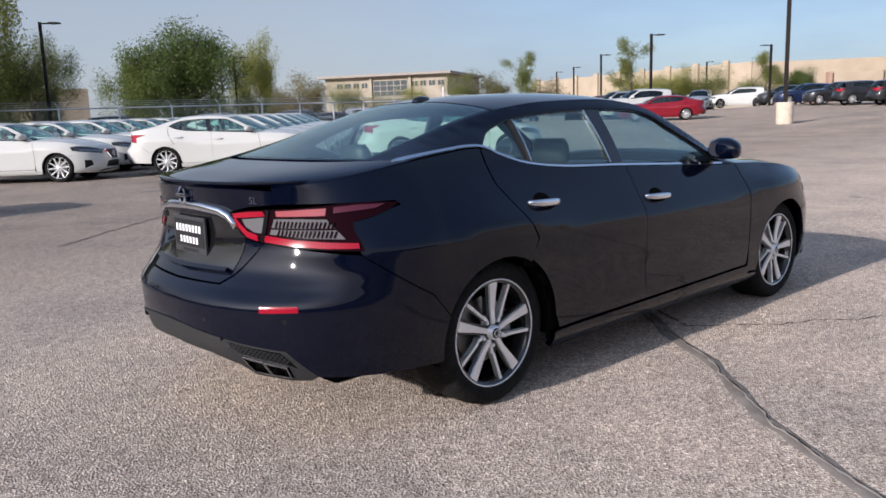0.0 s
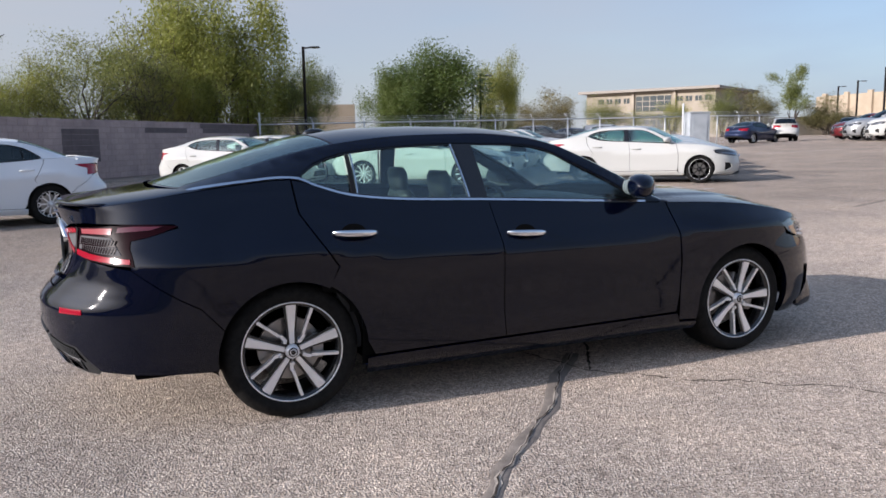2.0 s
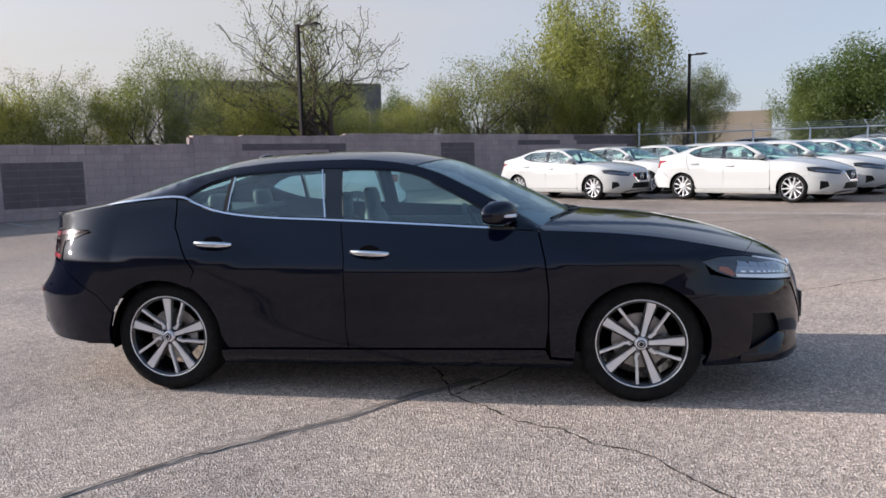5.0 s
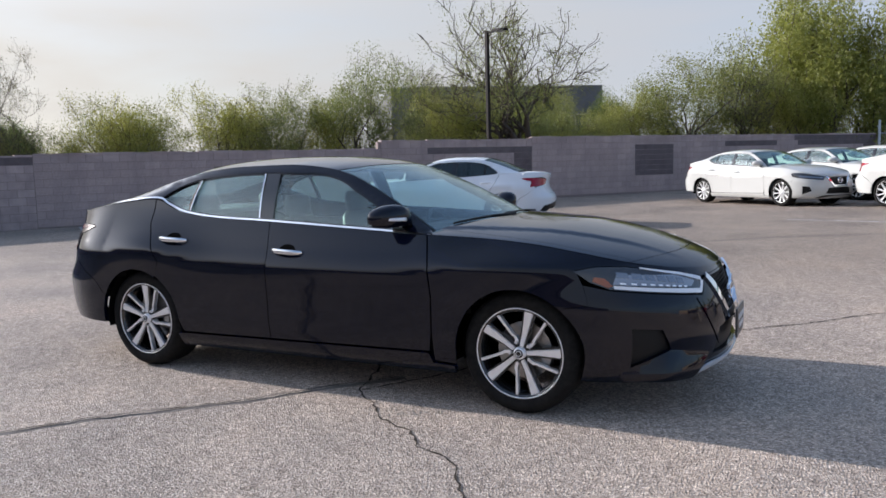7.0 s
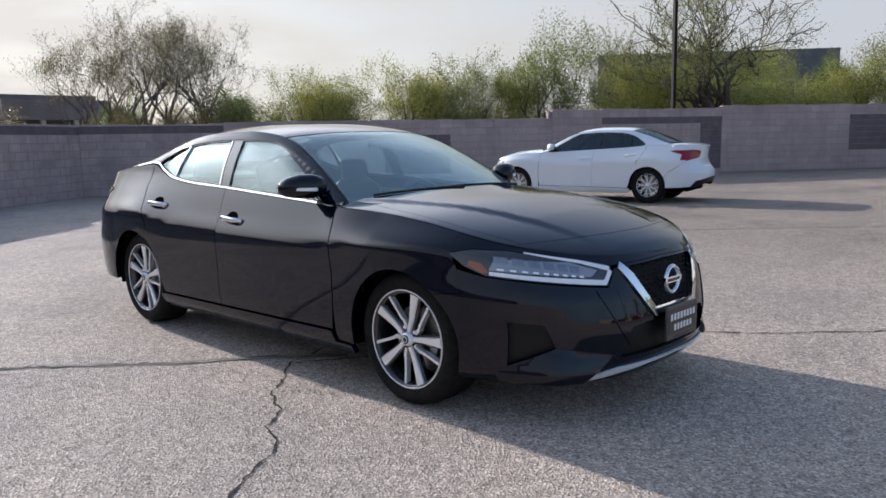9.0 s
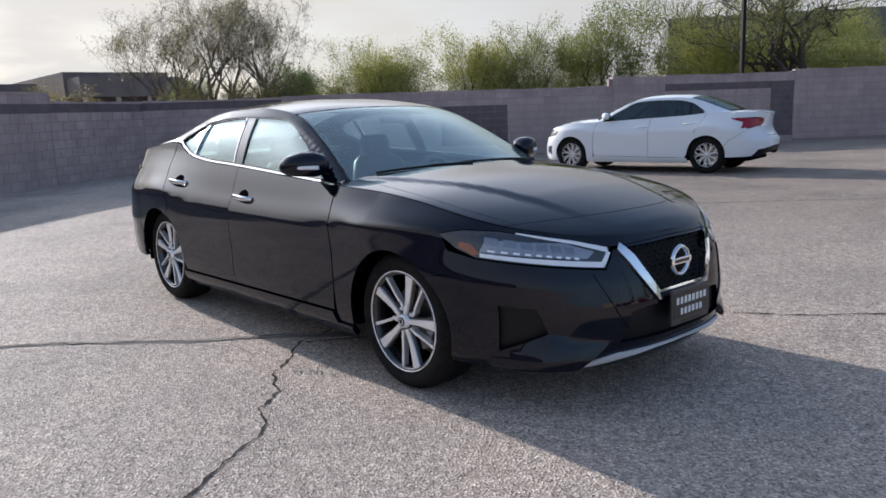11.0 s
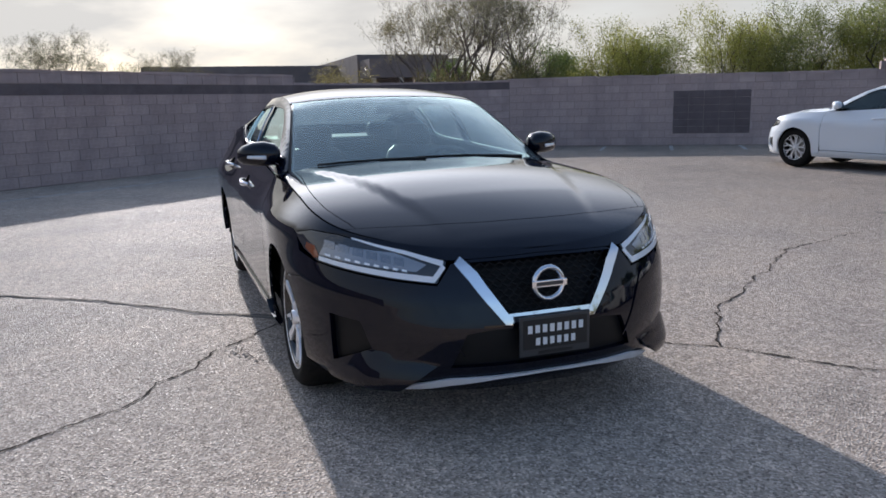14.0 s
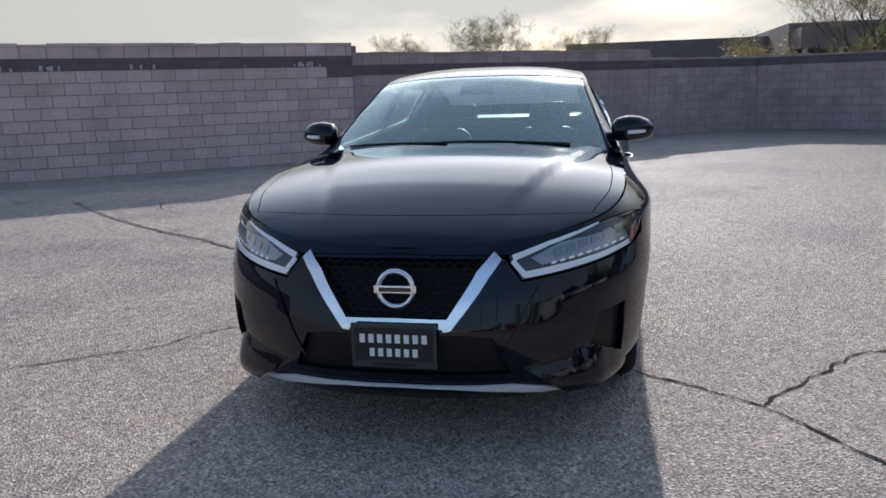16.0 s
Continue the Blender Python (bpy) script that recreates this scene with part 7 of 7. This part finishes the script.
verde = make_tree("palo_verde_tree", "yellow-green desert tree with fine leaves behind the wall", 21, LEAF_YELLOW, 26000, 0.0053, 0.095, trunks=6, levels=4, spread=0.5, broad=1.65, skirt=0.22)
verde2 = make_tree("palo_verde_tree", "dull green desert tree with fine leaves behind the wall", 34, LEAF_GREEN, 26000, 0.0053, 0.090, trunks=5, levels=4, spread=0.55, broad=1.65, skirt=0.22)
mesquite = make_tree("mesquite_tree", "open mesquite tree with dark crooked limbs", 45, LEAF_GREEN, 22000, 0.0040, 0.045, trunks=4, levels=4, spread=0.58, curl=0.24, split=3, bare=0.34, stout=1.5, twig=1.15, droop=0.02, broad=1.2)
shade = make_tree("shade_tree", "dense dark green shade tree behind the fence", 56, LEAF_DARK, 50000, 0.0064, 0.13, trunks=6, levels=4, spread=0.62, bare=0.04, broad=2.0, skirt=0.40)
olive = make_tree("bare_tree", "nearly bare tree with many fine grey twigs", 67, LEAF_GREY, 12500, 0.0054, 0.036, trunks=3, levels=5, spread=0.54, curl=0.15, split=3, bark=GREY_BARK, bare=0.50, twig=0.42, stout=1.35)
tall = make_tree("tall_willow_tree", "tall yellow-green tree with drooping foliage", 78, LEAF_YELLOW, 44000, 0.0058, 0.10, trunks=5, levels=4, spread=0.5, droop=0.05, broad=1.8, skirt=0.30)
shrub = make_tree("dry_shrub", "rounded olive-brown desert shrub with dry leaves", 89, LEAF_BROWN, 13000, 0.013, 0.13, trunks=5, levels=3, spread=0.6, category="shrub")
low_a = make_tree("palo_verde_tree", "low yellow-green desert tree behind the wall", 23, LEAF_YELLOW, 20000, 0.0064, 0.115, trunks=6, levels=3, spread=0.55, broad=1.6, skirt=0.30)
low_b = make_tree("palo_verde_tree", "low dull green desert tree behind the wall", 24, LEAF_GREEN, 20000, 0.0064, 0.115, trunks=5, levels=3, spread=0.55, broad=1.6, skirt=0.30)
slender = make_tree("slender_tree", "slender tree with a sparse crown on a bare trunk", 91, LEAF_GREEN, 7000, 0.012, 0.07, trunks=1, levels=4, spread=0.5, curl=0.15)

settle_first(mesquite, -8.9, 26.0, 8.3, 4.1, 205)
settle_first(verde, -18.3, 18.0, 4.8, 2.3, 0)
settle_first(verde2, -13.8, 21.8, 6.1, 2.5, 40)
settle_first(shade, 18.3, 46.7, 8.1, 4.6, 0)
settle_first(olive, -26.4, 11.7, 7.0, 3.3, 10)
settle_first(tall, 2.0, 36.8, 11.0, 4.6, 0)
settle_first(shrub, 36.5, 60.3, 5.5, 2.9, 0)
settle_first(slender, 59.6, 53.4, 7.3, 3.0, 0)
# low growth that fills the gap over the wall
rnd_low = random.Random(12)
for i in range(16):
    f = i / 15
    x, y = -22.5 + 27.0 * f + rnd_low.uniform(-0.6, 0.6), 15.0 + 24.0 * f + rnd_low.uniform(-0.5, 0.5)
    (settle_first if i < 2 else plant)((low_a, low_b)[i % 2], x, y, rnd_low.uniform(2.9, 3.9), rnd_low.uniform(1.6, 2.3), rnd_low.uniform(0, 360))


plant(verde2, -13.8, 35.2, 6.0, 2.4, 15)
plant(verde, -11.6, 36.6, 5.6, 2.2, 95)
plant(mesquite, -16.4, 35.0, 6.4, 2.6, 40)
plant(verde2, -13.0, 40.0, 6.4, 2.1, 55)
plant(verde2, -11.2, 35.6, 5.4, 1.6, 120)
plant(olive, -26.6, 13.7, 6.8, 2.5, 130)
plant(olive, -28.6, 10.6, 6.3, 3.0, 250)
plant(mesquite, -15.1, 30.2, 6.5, 2.0, 200)
plant(mesquite, -13.3, 25.6, 5.9, 1.8, 260)
plant(verde2, -3.0, 31.6, 6.5, 3.4, 75)
plant(mesquite, -1.4, 32.6, 6.1, 2.0, 310)
plant(verde, -5.6, 31.0, 4.8, 2.2, 100)
plant(verde, 1.0, 34.2, 5.4, 2.6, 210)
plant(tall, 4.2, 38.0, 7.6, 3.2, 120)
plant(tall, 0.6, 36.0, 7.4, 3.4, 220)
plant(verde2, 7.6, 38.6, 5.9, 2.2, 10)
plant(verde, 6.0, 39.6, 5.4, 2.0, 300)
plant(verde2, 8.9, 43.1, 6.6, 2.5, 160)
plant(shade, 15.6, 47.6, 6.4, 3.0, 130)
plant(tall, 25.5, 49.6, 8.1, 2.2, 210)
plant(low_a, 23.2, 48.6, 4.4, 2.4, 30)
plant(shrub, 34.0, 61.0, 4.6, 2.6, 60)
plant(verde, -20.0, 14.8, 4.3, 2.2, 60)
plant(verde2, -17.0, 20.5, 5.1, 1.9, 140)
plant(verde, -15.6, 22.2, 4.9, 2.0, 200)
plant(verde2, -21.6, 17.4, 4.5, 2.8, 220)
plant(mesquite, -19.0, 20.6, 4.9, 2.2, 80)
plant(verde, -11.5, 24.0, 4.6, 2.2, 330)
plant(verde2, -9.8, 27.5, 4.4, 2.4, 270)
plant(shade, -8.2, 35.9, 5.2, 1.5, 40)
plant(verde2, -4.9, 33.0, 4.8, 1.9, 100)
plant(mesquite, -22.5, 12.6, 3.9, 1.5, 140)
plant(shade, -32.2, 13.4, 3.8, 2.0, 0)
plant(shrub, -29.6, 14.6, 3.3, 1.6, 80)
plant(shade, -31.9, 18.4, 4.4, 2.6, 200)
plant(shrub, -25.4, 9.5, 2.9, 1.3, 33)
plant(shrub, -24.4, 11.2, 3.0, 1.5, 133)
plant(shrub, -23.4, 13.0, 3.2, 1.6, 210)
plant(low_b, -22.7, 14.2, 3.3, 1.4, 310)
plant(olive, -53.3, -14.1, 5.6, 3.0, 70)
plant(olive, -54.6, -7.0, 6.8, 4.3, 210)
plant(olive, -55.1, 0.0, 5.7, 2.8, 300)
plant(low_a, -51.0, -2.5, 4.4, 2.4, 20)
plant(shrub, -38.0, 8.9, 3.6, 2.4, 200)
plant(verde, -11.4, 29.9, 4.7, 2.3, 25)
plant(verde2, -9.3, 31.4, 4.4, 1.9, 165)
plant(shrub, 64.1, 63.3, 6.0, 3.8, 30)
plant(low_b, 61.5, 65.0, 6.2, 3.0, 120)
plant(slender, 54.1, 36.2, 6.9, 2.5, 200)
plant(low_a, 64.5, 38.5, 4.9, 3.2, 20)
plant(low_b, 66.0, 35.2, 4.7, 3.2, 140)
plant(low_a, 62.8, 41.5, 4.9, 3.4, 250)
plant(slender, 68.2, 31.6, 5.4, 2.7, 80)
plant(shade, 74.5, 29.9, 3.9, 2.2, 210)
plant(low_b, 69.4, 101.6, 7.2, 4.0, 0)
plant(low_a, 80.8, 97.2, 6.6, 4.4, 70)
plant(low_a, 73.5, 101.3, 5.6, 5.6, 140)
plant(shrub, 70.0, 58.5, 4.6, 3.4, 140)
plant(low_a, 85.0, 52.0, 5.2, 5.0, 20)
plant(low_b, 92.0, 42.0, 5.0, 5.0, 220)

# ---- lamp posts ----
POLE = material("bronze_pole", (0.020, 0.017, 0.016), 0.6, 0.0, Specular_IOR_Level=0.08)
CONCRETE = material("pale_concrete", (0.50, 0.45, 0.39), 0.85)
link(CONCRETE, ramp(CONCRETE, noise_tex(CONCRETE, coords(CONCRETE), 4.0, 6, 0.65), [(0.3, (0.42, 0.345, 0.265)), (0.7, (0.58, 0.49, 0.385))]), base_in(CONCRETE))
LAMP_FACE = material("lamp_lens", (0.55, 0.55, 0.52), 0.3)


def lamp_post(x, y, h, toward, pole=0.055, arm=0.45, footing=0.0):
    root = group_root("parking_lamp", at_ground(x, y, toward), "dark bronze lot lamp on a square pole" + (" with a concrete footing" if footing else ""), "lamp post", "lot lamps")
    bm = bmesh.new()
    box(bm, (-pole, -pole, footing), (pole, pole, h), 0.008)
    part("pole", bm, POLE, root)
    bm = bmesh.new()
    box(bm, (0, -0.03, h - 0.10), (arm, 0.03, h - 0.04), 0.006)
    part("arm", bm, POLE, root)
    bm = bmesh.new()
    rows = [[Vector((arm - 0.05, sy * 0.13, h - 0.10 + sz)) for sy, sz in ((-1, 0), (1, 0), (1, 0.08), (-1, 0.08))], [Vector((arm + 0.42, sy * 0.15, h - 0.09 + sz)) for sy, sz in ((-1, 0), (1, 0), (1, 0.05), (-1, 0.05))]]
    loft_closed(bm, rows)
    part("lamp_head", bm, POLE, root)
    bm = bmesh.new()
    box(bm, (arm + 0.02, -0.10, h - 0.112), (arm + 0.36, 0.10, h - 0.100), 0.0)
    part("lens", bm, LAMP_FACE, root)
    if footing:
        bm = bmesh.new()
        lathe(bm, [(0.36, -0.1), (0.36, footing - 0.03), (0.33, footing), (0.0, footing)], 28, "Z")
        part("footing", bm, CONCRETE, root, "round pale concrete footing", True)
    else:
        bm = bmesh.new()
        box(bm, (-0.16, -0.16, 0), (0.16, 0.16, 0.05), 0.01)
        part("base_plate", bm, POLE, root)


lamp_post(-7.62, 19.45, 5.62, -25)
lamp_post(6.81, 34.6, 5.75, -40)
lamp_post(31.0, 12.4, 8.6, -60, 0.085, 0.5, 0.95)
lamp_post(48.8, 12.6, 6.0, 116, 0.085, 0.5, 0.95)
lamp_post(42.3, 26.6, 5.40, -30, 0.075, 0.5)
lamp_post(56.9, 41.4, 5.7, -30, 0.075, 0.5)
lamp_post(59.5, 26.5, 4.9, 150, 0.075, 0.5)
lamp_post(81.2, 66.7, 5.8, -30, 0.08, 0.5)
lamp_post(74.8, 58.7, 5.9, -30, 0.08, 0.5)
lamp_post(87.9, 48.0, 6.0, -30, 0.08, 0.5)
lamp_post(22.5, 47.0, 5.4, -30, 0.06)
lamp_post(27.0, 58.0, 6.2, -30, 0.06)

# ---- wire fence ----
GALV = material("galvanised_steel", (0.62, 0.63, 0.64), 0.5, 0.35)
FP = [(4.45, 34.4), (9.8, 34.4), (15.0, 34.6), (20.5, 35.7), (26.0, 37.0), (35.0, 38.8), (45.0, 41.0)]
fence = group_root("wire_fence", Matrix(), "galvanised chain-link fence topped with barbed wire", "fence")
mesh_v, mesh_e = [], []
for (x0, y0), (x1, y1) in zip(FP, FP[1:]):
    L = math.hypot(x1 - x0, y1 - y0)
    n = max(1, round(L / 2.8))
    P0, P1 = Vector((x0, y0, ground_z(x0, y0))), Vector((x1, y1, ground_z(x1, y1)))
    for i in range(n):
        p = P0.lerp(P1, i / n)
        bm = bmesh.new()
        tube(bm, [p, p + Vector((0, 0, 2.02))], 0.042, 8)
        tube(bm, [p + Vector((0, 0, 2.0)), p + Vector((-0.10, 0.24, 2.30))], 0.016, 6)
        part("post", bm, GALV, fence, "", True)
    bm = bmesh.new()
    tube(bm, [P0 + Vector((0, 0, 1.96)), P1 + Vector((0, 0, 1.96))], 0.034, 8)
    part("top_rail", bm, GALV, fence, "", True)
    for k in range(3):
        o = Vector((-0.035 - 0.03 * k, 0.08 + 0.075 * k, 2.08 + 0.095 * k))
        bm = bmesh.new()
        tube(bm, [P0 + o, P1 + o], 0.006, 4)
        part("barbed_strand", bm, GALV, fence)
    bm = bmesh.new()
    m = int(L / 0.16)
    H = 1.9
    for i in range(-int(H / 0.16), m):
        for sgn in (0, 1):
            a0, a1 = (i * 0.16) / L, (i * 0.16 + H) / L
            za, zb = 0.05, 0.05 + H
            if a0 < 0:
                za += -a0 * L
                a0 = 0
            if a1 > 1:
                zb -= (a1 - 1) * L
                a1 = 1
            if a1 <= a0:
                continue
            pa, pb = P0.lerp(P1, a0), P0.lerp(P1, a1)
            if sgn:
                tube(bm, [pa + Vector((0, 0, H + 0.1 - za)), pb + Vector((0, 0, H + 0.1 - zb))], 0.0035, 3, False)
            else:
                tube(bm, [pa + Vector((0, 0, za)), pb + Vector((0, 0, zb))], 0.0035, 3, False)
    tagged(part("chain_link", bm, GALV, fence), kind="stuff")
bm = bmesh.new()
tube(bm, [(4.42, 34.2, 0.1), (4.42, 34.2, 2.75)], 0.05, 10)
part("gate_post", bm, GALV, fence, "", True)

# a grey service cabinet on the lot
cab = group_root("service_cabinet", at_ground(29.2, 31.9, -20), "grey steel service cabinet beside a post", "cabinet")
SHED = material("grey_steel_cladding", (0.36, 0.39, 0.42), 0.5)
link(SHED, ramp(SHED, noise_tex(SHED, coords(SHED), 2.0, 5), [(0.3, (0.31, 0.34, 0.37)), (0.7, (0.41, 0.44, 0.47))]), base_in(SHED))
bm = bmesh.new()
box(bm, (-0.58, -0.6, 0), (0.58, 0.6, 2.02), 0.02)
part("body", bm, SHED, cab)
bm = bmesh.new()
box(bm, (-0.62, -0.65, 2.02), (0.62, 0.65, 2.08), 0.02)
part("roof", bm, SHED, cab)
bm = bmesh.new()
box(bm, (-0.42, -0.63, 0.1), (0.42, -0.60, 1.9), 0.005)
part("door", bm, SHED, cab)
bm = bmesh.new()
tube(bm, [(-0.78, 0, 0), (-0.78, 0, 2.6)], 0.06, 8)
part("post", bm, GALV, cab)

# ---- buildings ----
STUCCO = material("tan_stucco", (0.52, 0.44, 0.34), 0.9)
link(STUCCO, ramp(STUCCO, noise_tex(STUCCO, coords(STUCCO), 0.5, 5), [(0.3, (0.315, 0.27, 0.215)), (0.7, (0.39, 0.34, 0.275))]), base_in(STUCCO))
CREAM = material("cream_stucco", (0.66, 0.56, 0.46), 0.9)
link(CREAM, ramp(CREAM, noise_tex(CREAM, coords(CREAM), 0.3, 5), [(0.3, (0.34, 0.275, 0.20)), (0.7, (0.42, 0.345, 0.258))]), base_in(CREAM))
TERRA = material("terracotta_stucco", (0.33, 0.215, 0.165), 0.9)
BROWN = material("brown_stucco", (0.115, 0.095, 0.092), 0.9)
link(BROWN, ramp(BROWN, noise_tex(BROWN, coords(BROWN), 0.8, 5), [(0.3, (0.145, 0.120, 0.112)), (0.7, (0.19, 0.158, 0.147))]), base_in(BROWN))
GREYW = material("grey_block_facade", (0.13, 0.13, 0.135), 0.9)
link(GREYW, ramp(GREYW, noise_tex(GREYW, coords(GREYW), 0.8, 5), [(0.3, (0.11, 0.11, 0.115)), (0.7, (0.16, 0.16, 0.165))]), base_in(GREYW))
PANE = material("facade_glass", (0.05, 0.065, 0.075), 0.06, 0.0, Specular_IOR_Level=0.9)
FRAME = material("window_frame_pale", (0.40, 0.35, 0.28), 0.6)
ROOFM = material("roof_gravel", (0.30, 0.27, 0.24), 0.95)


def facade(name, label, a, b, depth, h, mat, base=None, parapet=0.5):
    """A flat-roofed building whose front runs from a to b and faces the lot (right of a to b)."""
    a, b = Vector((*a, 0)), Vector((*b, 0))
    d = (b - a)
    L = d.length
    d.normalize()
    n = Vector((-d.y, d.x, 0))
    z = min(ground_z(a.x, a.y), ground_z(b.x, b.y)) - 0.3 if base is None else base
    m = Matrix(((d.x, n.x, 0, a.x), (d.y, n.y, 0, a.y), (0, 0, 1, z), (0, 0, 0, 1)))
    root = group_root(name, m, label, "building")
    bm = bmesh.new()
    box(bm, (0, 0, 0), (L, depth, h - parapet), 0.0)
    part("wall", bm, mat, root)
    bm = bmesh.new()
    for lo, hi in (((0, 0, h - parapet), (L, 0.3, h)), ((0, depth - 0.3, h - parapet), (L, depth, h)), ((0, 0.3, h - parapet), (0.3, depth - 0.3, h)), ((L - 0.3, 0.3, h - parapet), (L, depth - 0.3, h))):
        box(bm, lo, hi, 0.0)
    part("parapet", bm, mat, root)
    bm = bmesh.new()
    box(bm, (0.3, 0.3, h - parapet), (L - 0.3, depth - 0.3, h - parapet + 0.05), 0.0)
    part("roof", bm, ROOFM, root)
    return root, L


def window(root, x, z, w, h, cols=2, rows=2, y=0.0):
    bm = bmesh.new()
    t = 0.08
    box(bm, (x, y - 0.10, z), (x + w, y - 0.005, z + t), 0)
    box(bm, (x, y - 0.10, z + h - t), (x + w, y - 0.005, z + h), 0)
    box(bm, (x, y - 0.10, z + t), (x + t, y - 0.005, z + h - t), 0)
    box(bm, (x + w - t, y - 0.10, z + t), (x + w, y - 0.005, z + h - t), 0)
    for i in range(1, cols):
        box(bm, (x + w * i / cols - t / 2, y - 0.08, z + t), (x + w * i / cols + t / 2, y - 0.01, z + h - t), 0)
    for j in range(1, rows):
        box(bm, (x + t, y - 0.09, z + h * j / rows - t / 2), (x + w - t, y - 0.015, z + h * j / rows + t / 2), 0)
    win = part("window", bm, FRAME, root)
    bm = bmesh.new()
    box(bm, (x + t, y - 0.04, z + t), (x + w - t, y - 0.002, z + h - t), 0)
    part("pane", bm, PANE, win)


# two-storey tan offices beyond the lot
office, L = facade("office_building", "tan two-storey office building with a glazed middle", (91.0, 137.9), (104.7, 114.4), 25, 9.6, STUCCO, 1.0, 0.4)
bm = bmesh.new()
box(bm, (-1.2, -1.6, 9.2), (L + 1.2, 25.5, 9.7), 0.0)
part("roof_slab", bm, ROOFM, office)
for i in range(4):
    window(office, 2.6 + 1.9 * i, 6.9, 1.5, 1.2, 2, 1)
for j in range(2):
    window(office, 11.0, 1.4 + 3.7 * j, 7.6, 3.3, 5, 3)
for i in range(4):
    window(office, 19.4 + 1.9 * i, 6.9, 1.5, 1.2, 2, 1)
for i in range(2):
    bm = bmesh.new()
    box(bm, (10.2 + 8.7 * i, -0.5, 0), (10.8 + 8.7 * i, 0.0, 9.2), 0)
    part("pier", bm, STUCCO, office)

# long cream store with a stepped parapet
store, L = facade("store_building", "long cream stucco store with a terracotta base", (169.1, 148.5), (153.1, 74.4), 40, 9.6, CREAM, 1.2, 0.6)
for i in range(9):
    bm = bmesh.new()
    x = 3 + i * (L - 10) / 8
    box(bm, (x, -0.6, 0), (x + 1.6, 0.0, 10.2), 0)
    part("pier", bm, CREAM, store)
store2, L2 = facade("store_building", "long cream stucco store with a terracotta base", (153.1, 74.2), (172.0, 47.0), 40, 9.4, CREAM, 1.2, 0.6)
bm = bmesh.new()
box(bm, (0, -0.35, 0), (L2, 0.0, 3.4), 0)
part("base_course", bm, TERRA, store2)
bm = bmesh.new()
box(bm, (L2 * 0.45, -2.6, 0), (L2 * 0.72, -0.35, 6.6), 0)
part("entrance", bm, CREAM, store2)
window(store2, L2 * 0.49, 0.4, L2 * 0.19, 4.2, 4, 2, -2.6)
for i in range(2):
    bm = bmesh.new()
    box(bm, (L2 * (0.42 + 0.31 * i), -3.0, 0), (L2 * (0.44 + 0.31 * i), -0.35, 6.8), 0)
    part("pier", bm, TERRA, store2)
store3, L3 = facade("store_building", "long cream stucco store with a terracotta base", (172.2, 46.8), (180.0, 4.0), 40, 9.0, CREAM, 1.2, 0.6)
bm = bmesh.new()
box(bm, (0, -0.35, 0), (L3, 0.0, 3.4), 0)
part("base_course", bm, TERRA, store3)
# a low pale yard wall along the far edge of the lot
yard, Ly = facade("yard_wall", "low pale wall along the far edge of the lot", (62.0, 70.0), (92.0, 38.0), 0.3, 2.3, STUCCO, 0.9, 0.2)
annex, La = facade("annex_building", "low pale stucco building behind the trees", (9.5, 62.0), (17.0, 60.5), 10, 4.2, CREAM, 0.2, 0.3)

# brown hall behind the south-west wall
hall, Lh = facade("brown_hall", "dark brown flat-roofed hall with a covered walk", (-56.4, 14.2), (-56.1, 21.8), 18, 5.1, BROWN, -0.1, 0.4)
bm = bmesh.new()
box(bm, (0.2, -3.4, 3.2), (Lh - 0.2, -0.02, 4.6), 0.0)
part("canopy", bm, BROWN, hall)
for i in range(3):
    bm = bmesh.new()
    box(bm, (0.4 + i * 2.2, -3.3, 0), (0.7 + i * 2.2, -3.0, 3.2), 0.0)
    part("column", bm, FRAME, hall)
window(hall, 1.4, 0.9, 2.6, 2.0, 3, 1)
# worn sign on the hall, three slanted strokes
for i in range(3):
    bm = bmesh.new()
    vs_ = box(bm, (Lh - 2.1 + 0.42 * i, -0.06, 4.05), (Lh - 1.98 + 0.42 * i, -0.004, 4.62), 0.0)
    for v in vs_:
        v.co.x += 0.35 * (v.co.z - 4.05)
    part("sign_stroke", bm, FRAME, hall)
low, Ll = facade("brown_annex", "lower dark brown wing of the hall", (-66.0, -2.0), (-64.5, 18.0), 14, 4.75, BROWN, -0.2, 0.4)
# grey hall behind the trees
grey, Lg = facade("grey_hall", "dark grey flat-roofed hall seen between trees", (-26.7, 45.3), (-13.4, 54.6), 16, 6.95, GREYW, 0.1, 0.5)
window(grey, Lg - 4.2, 3.2, 1.4, 1.7, 1, 1)
window(grey, Lg - 2.2, 2.6, 1.2, 2.2, 1, 1)
window(grey, 3.0, 3.2, 1.4, 1.7, 1, 1)
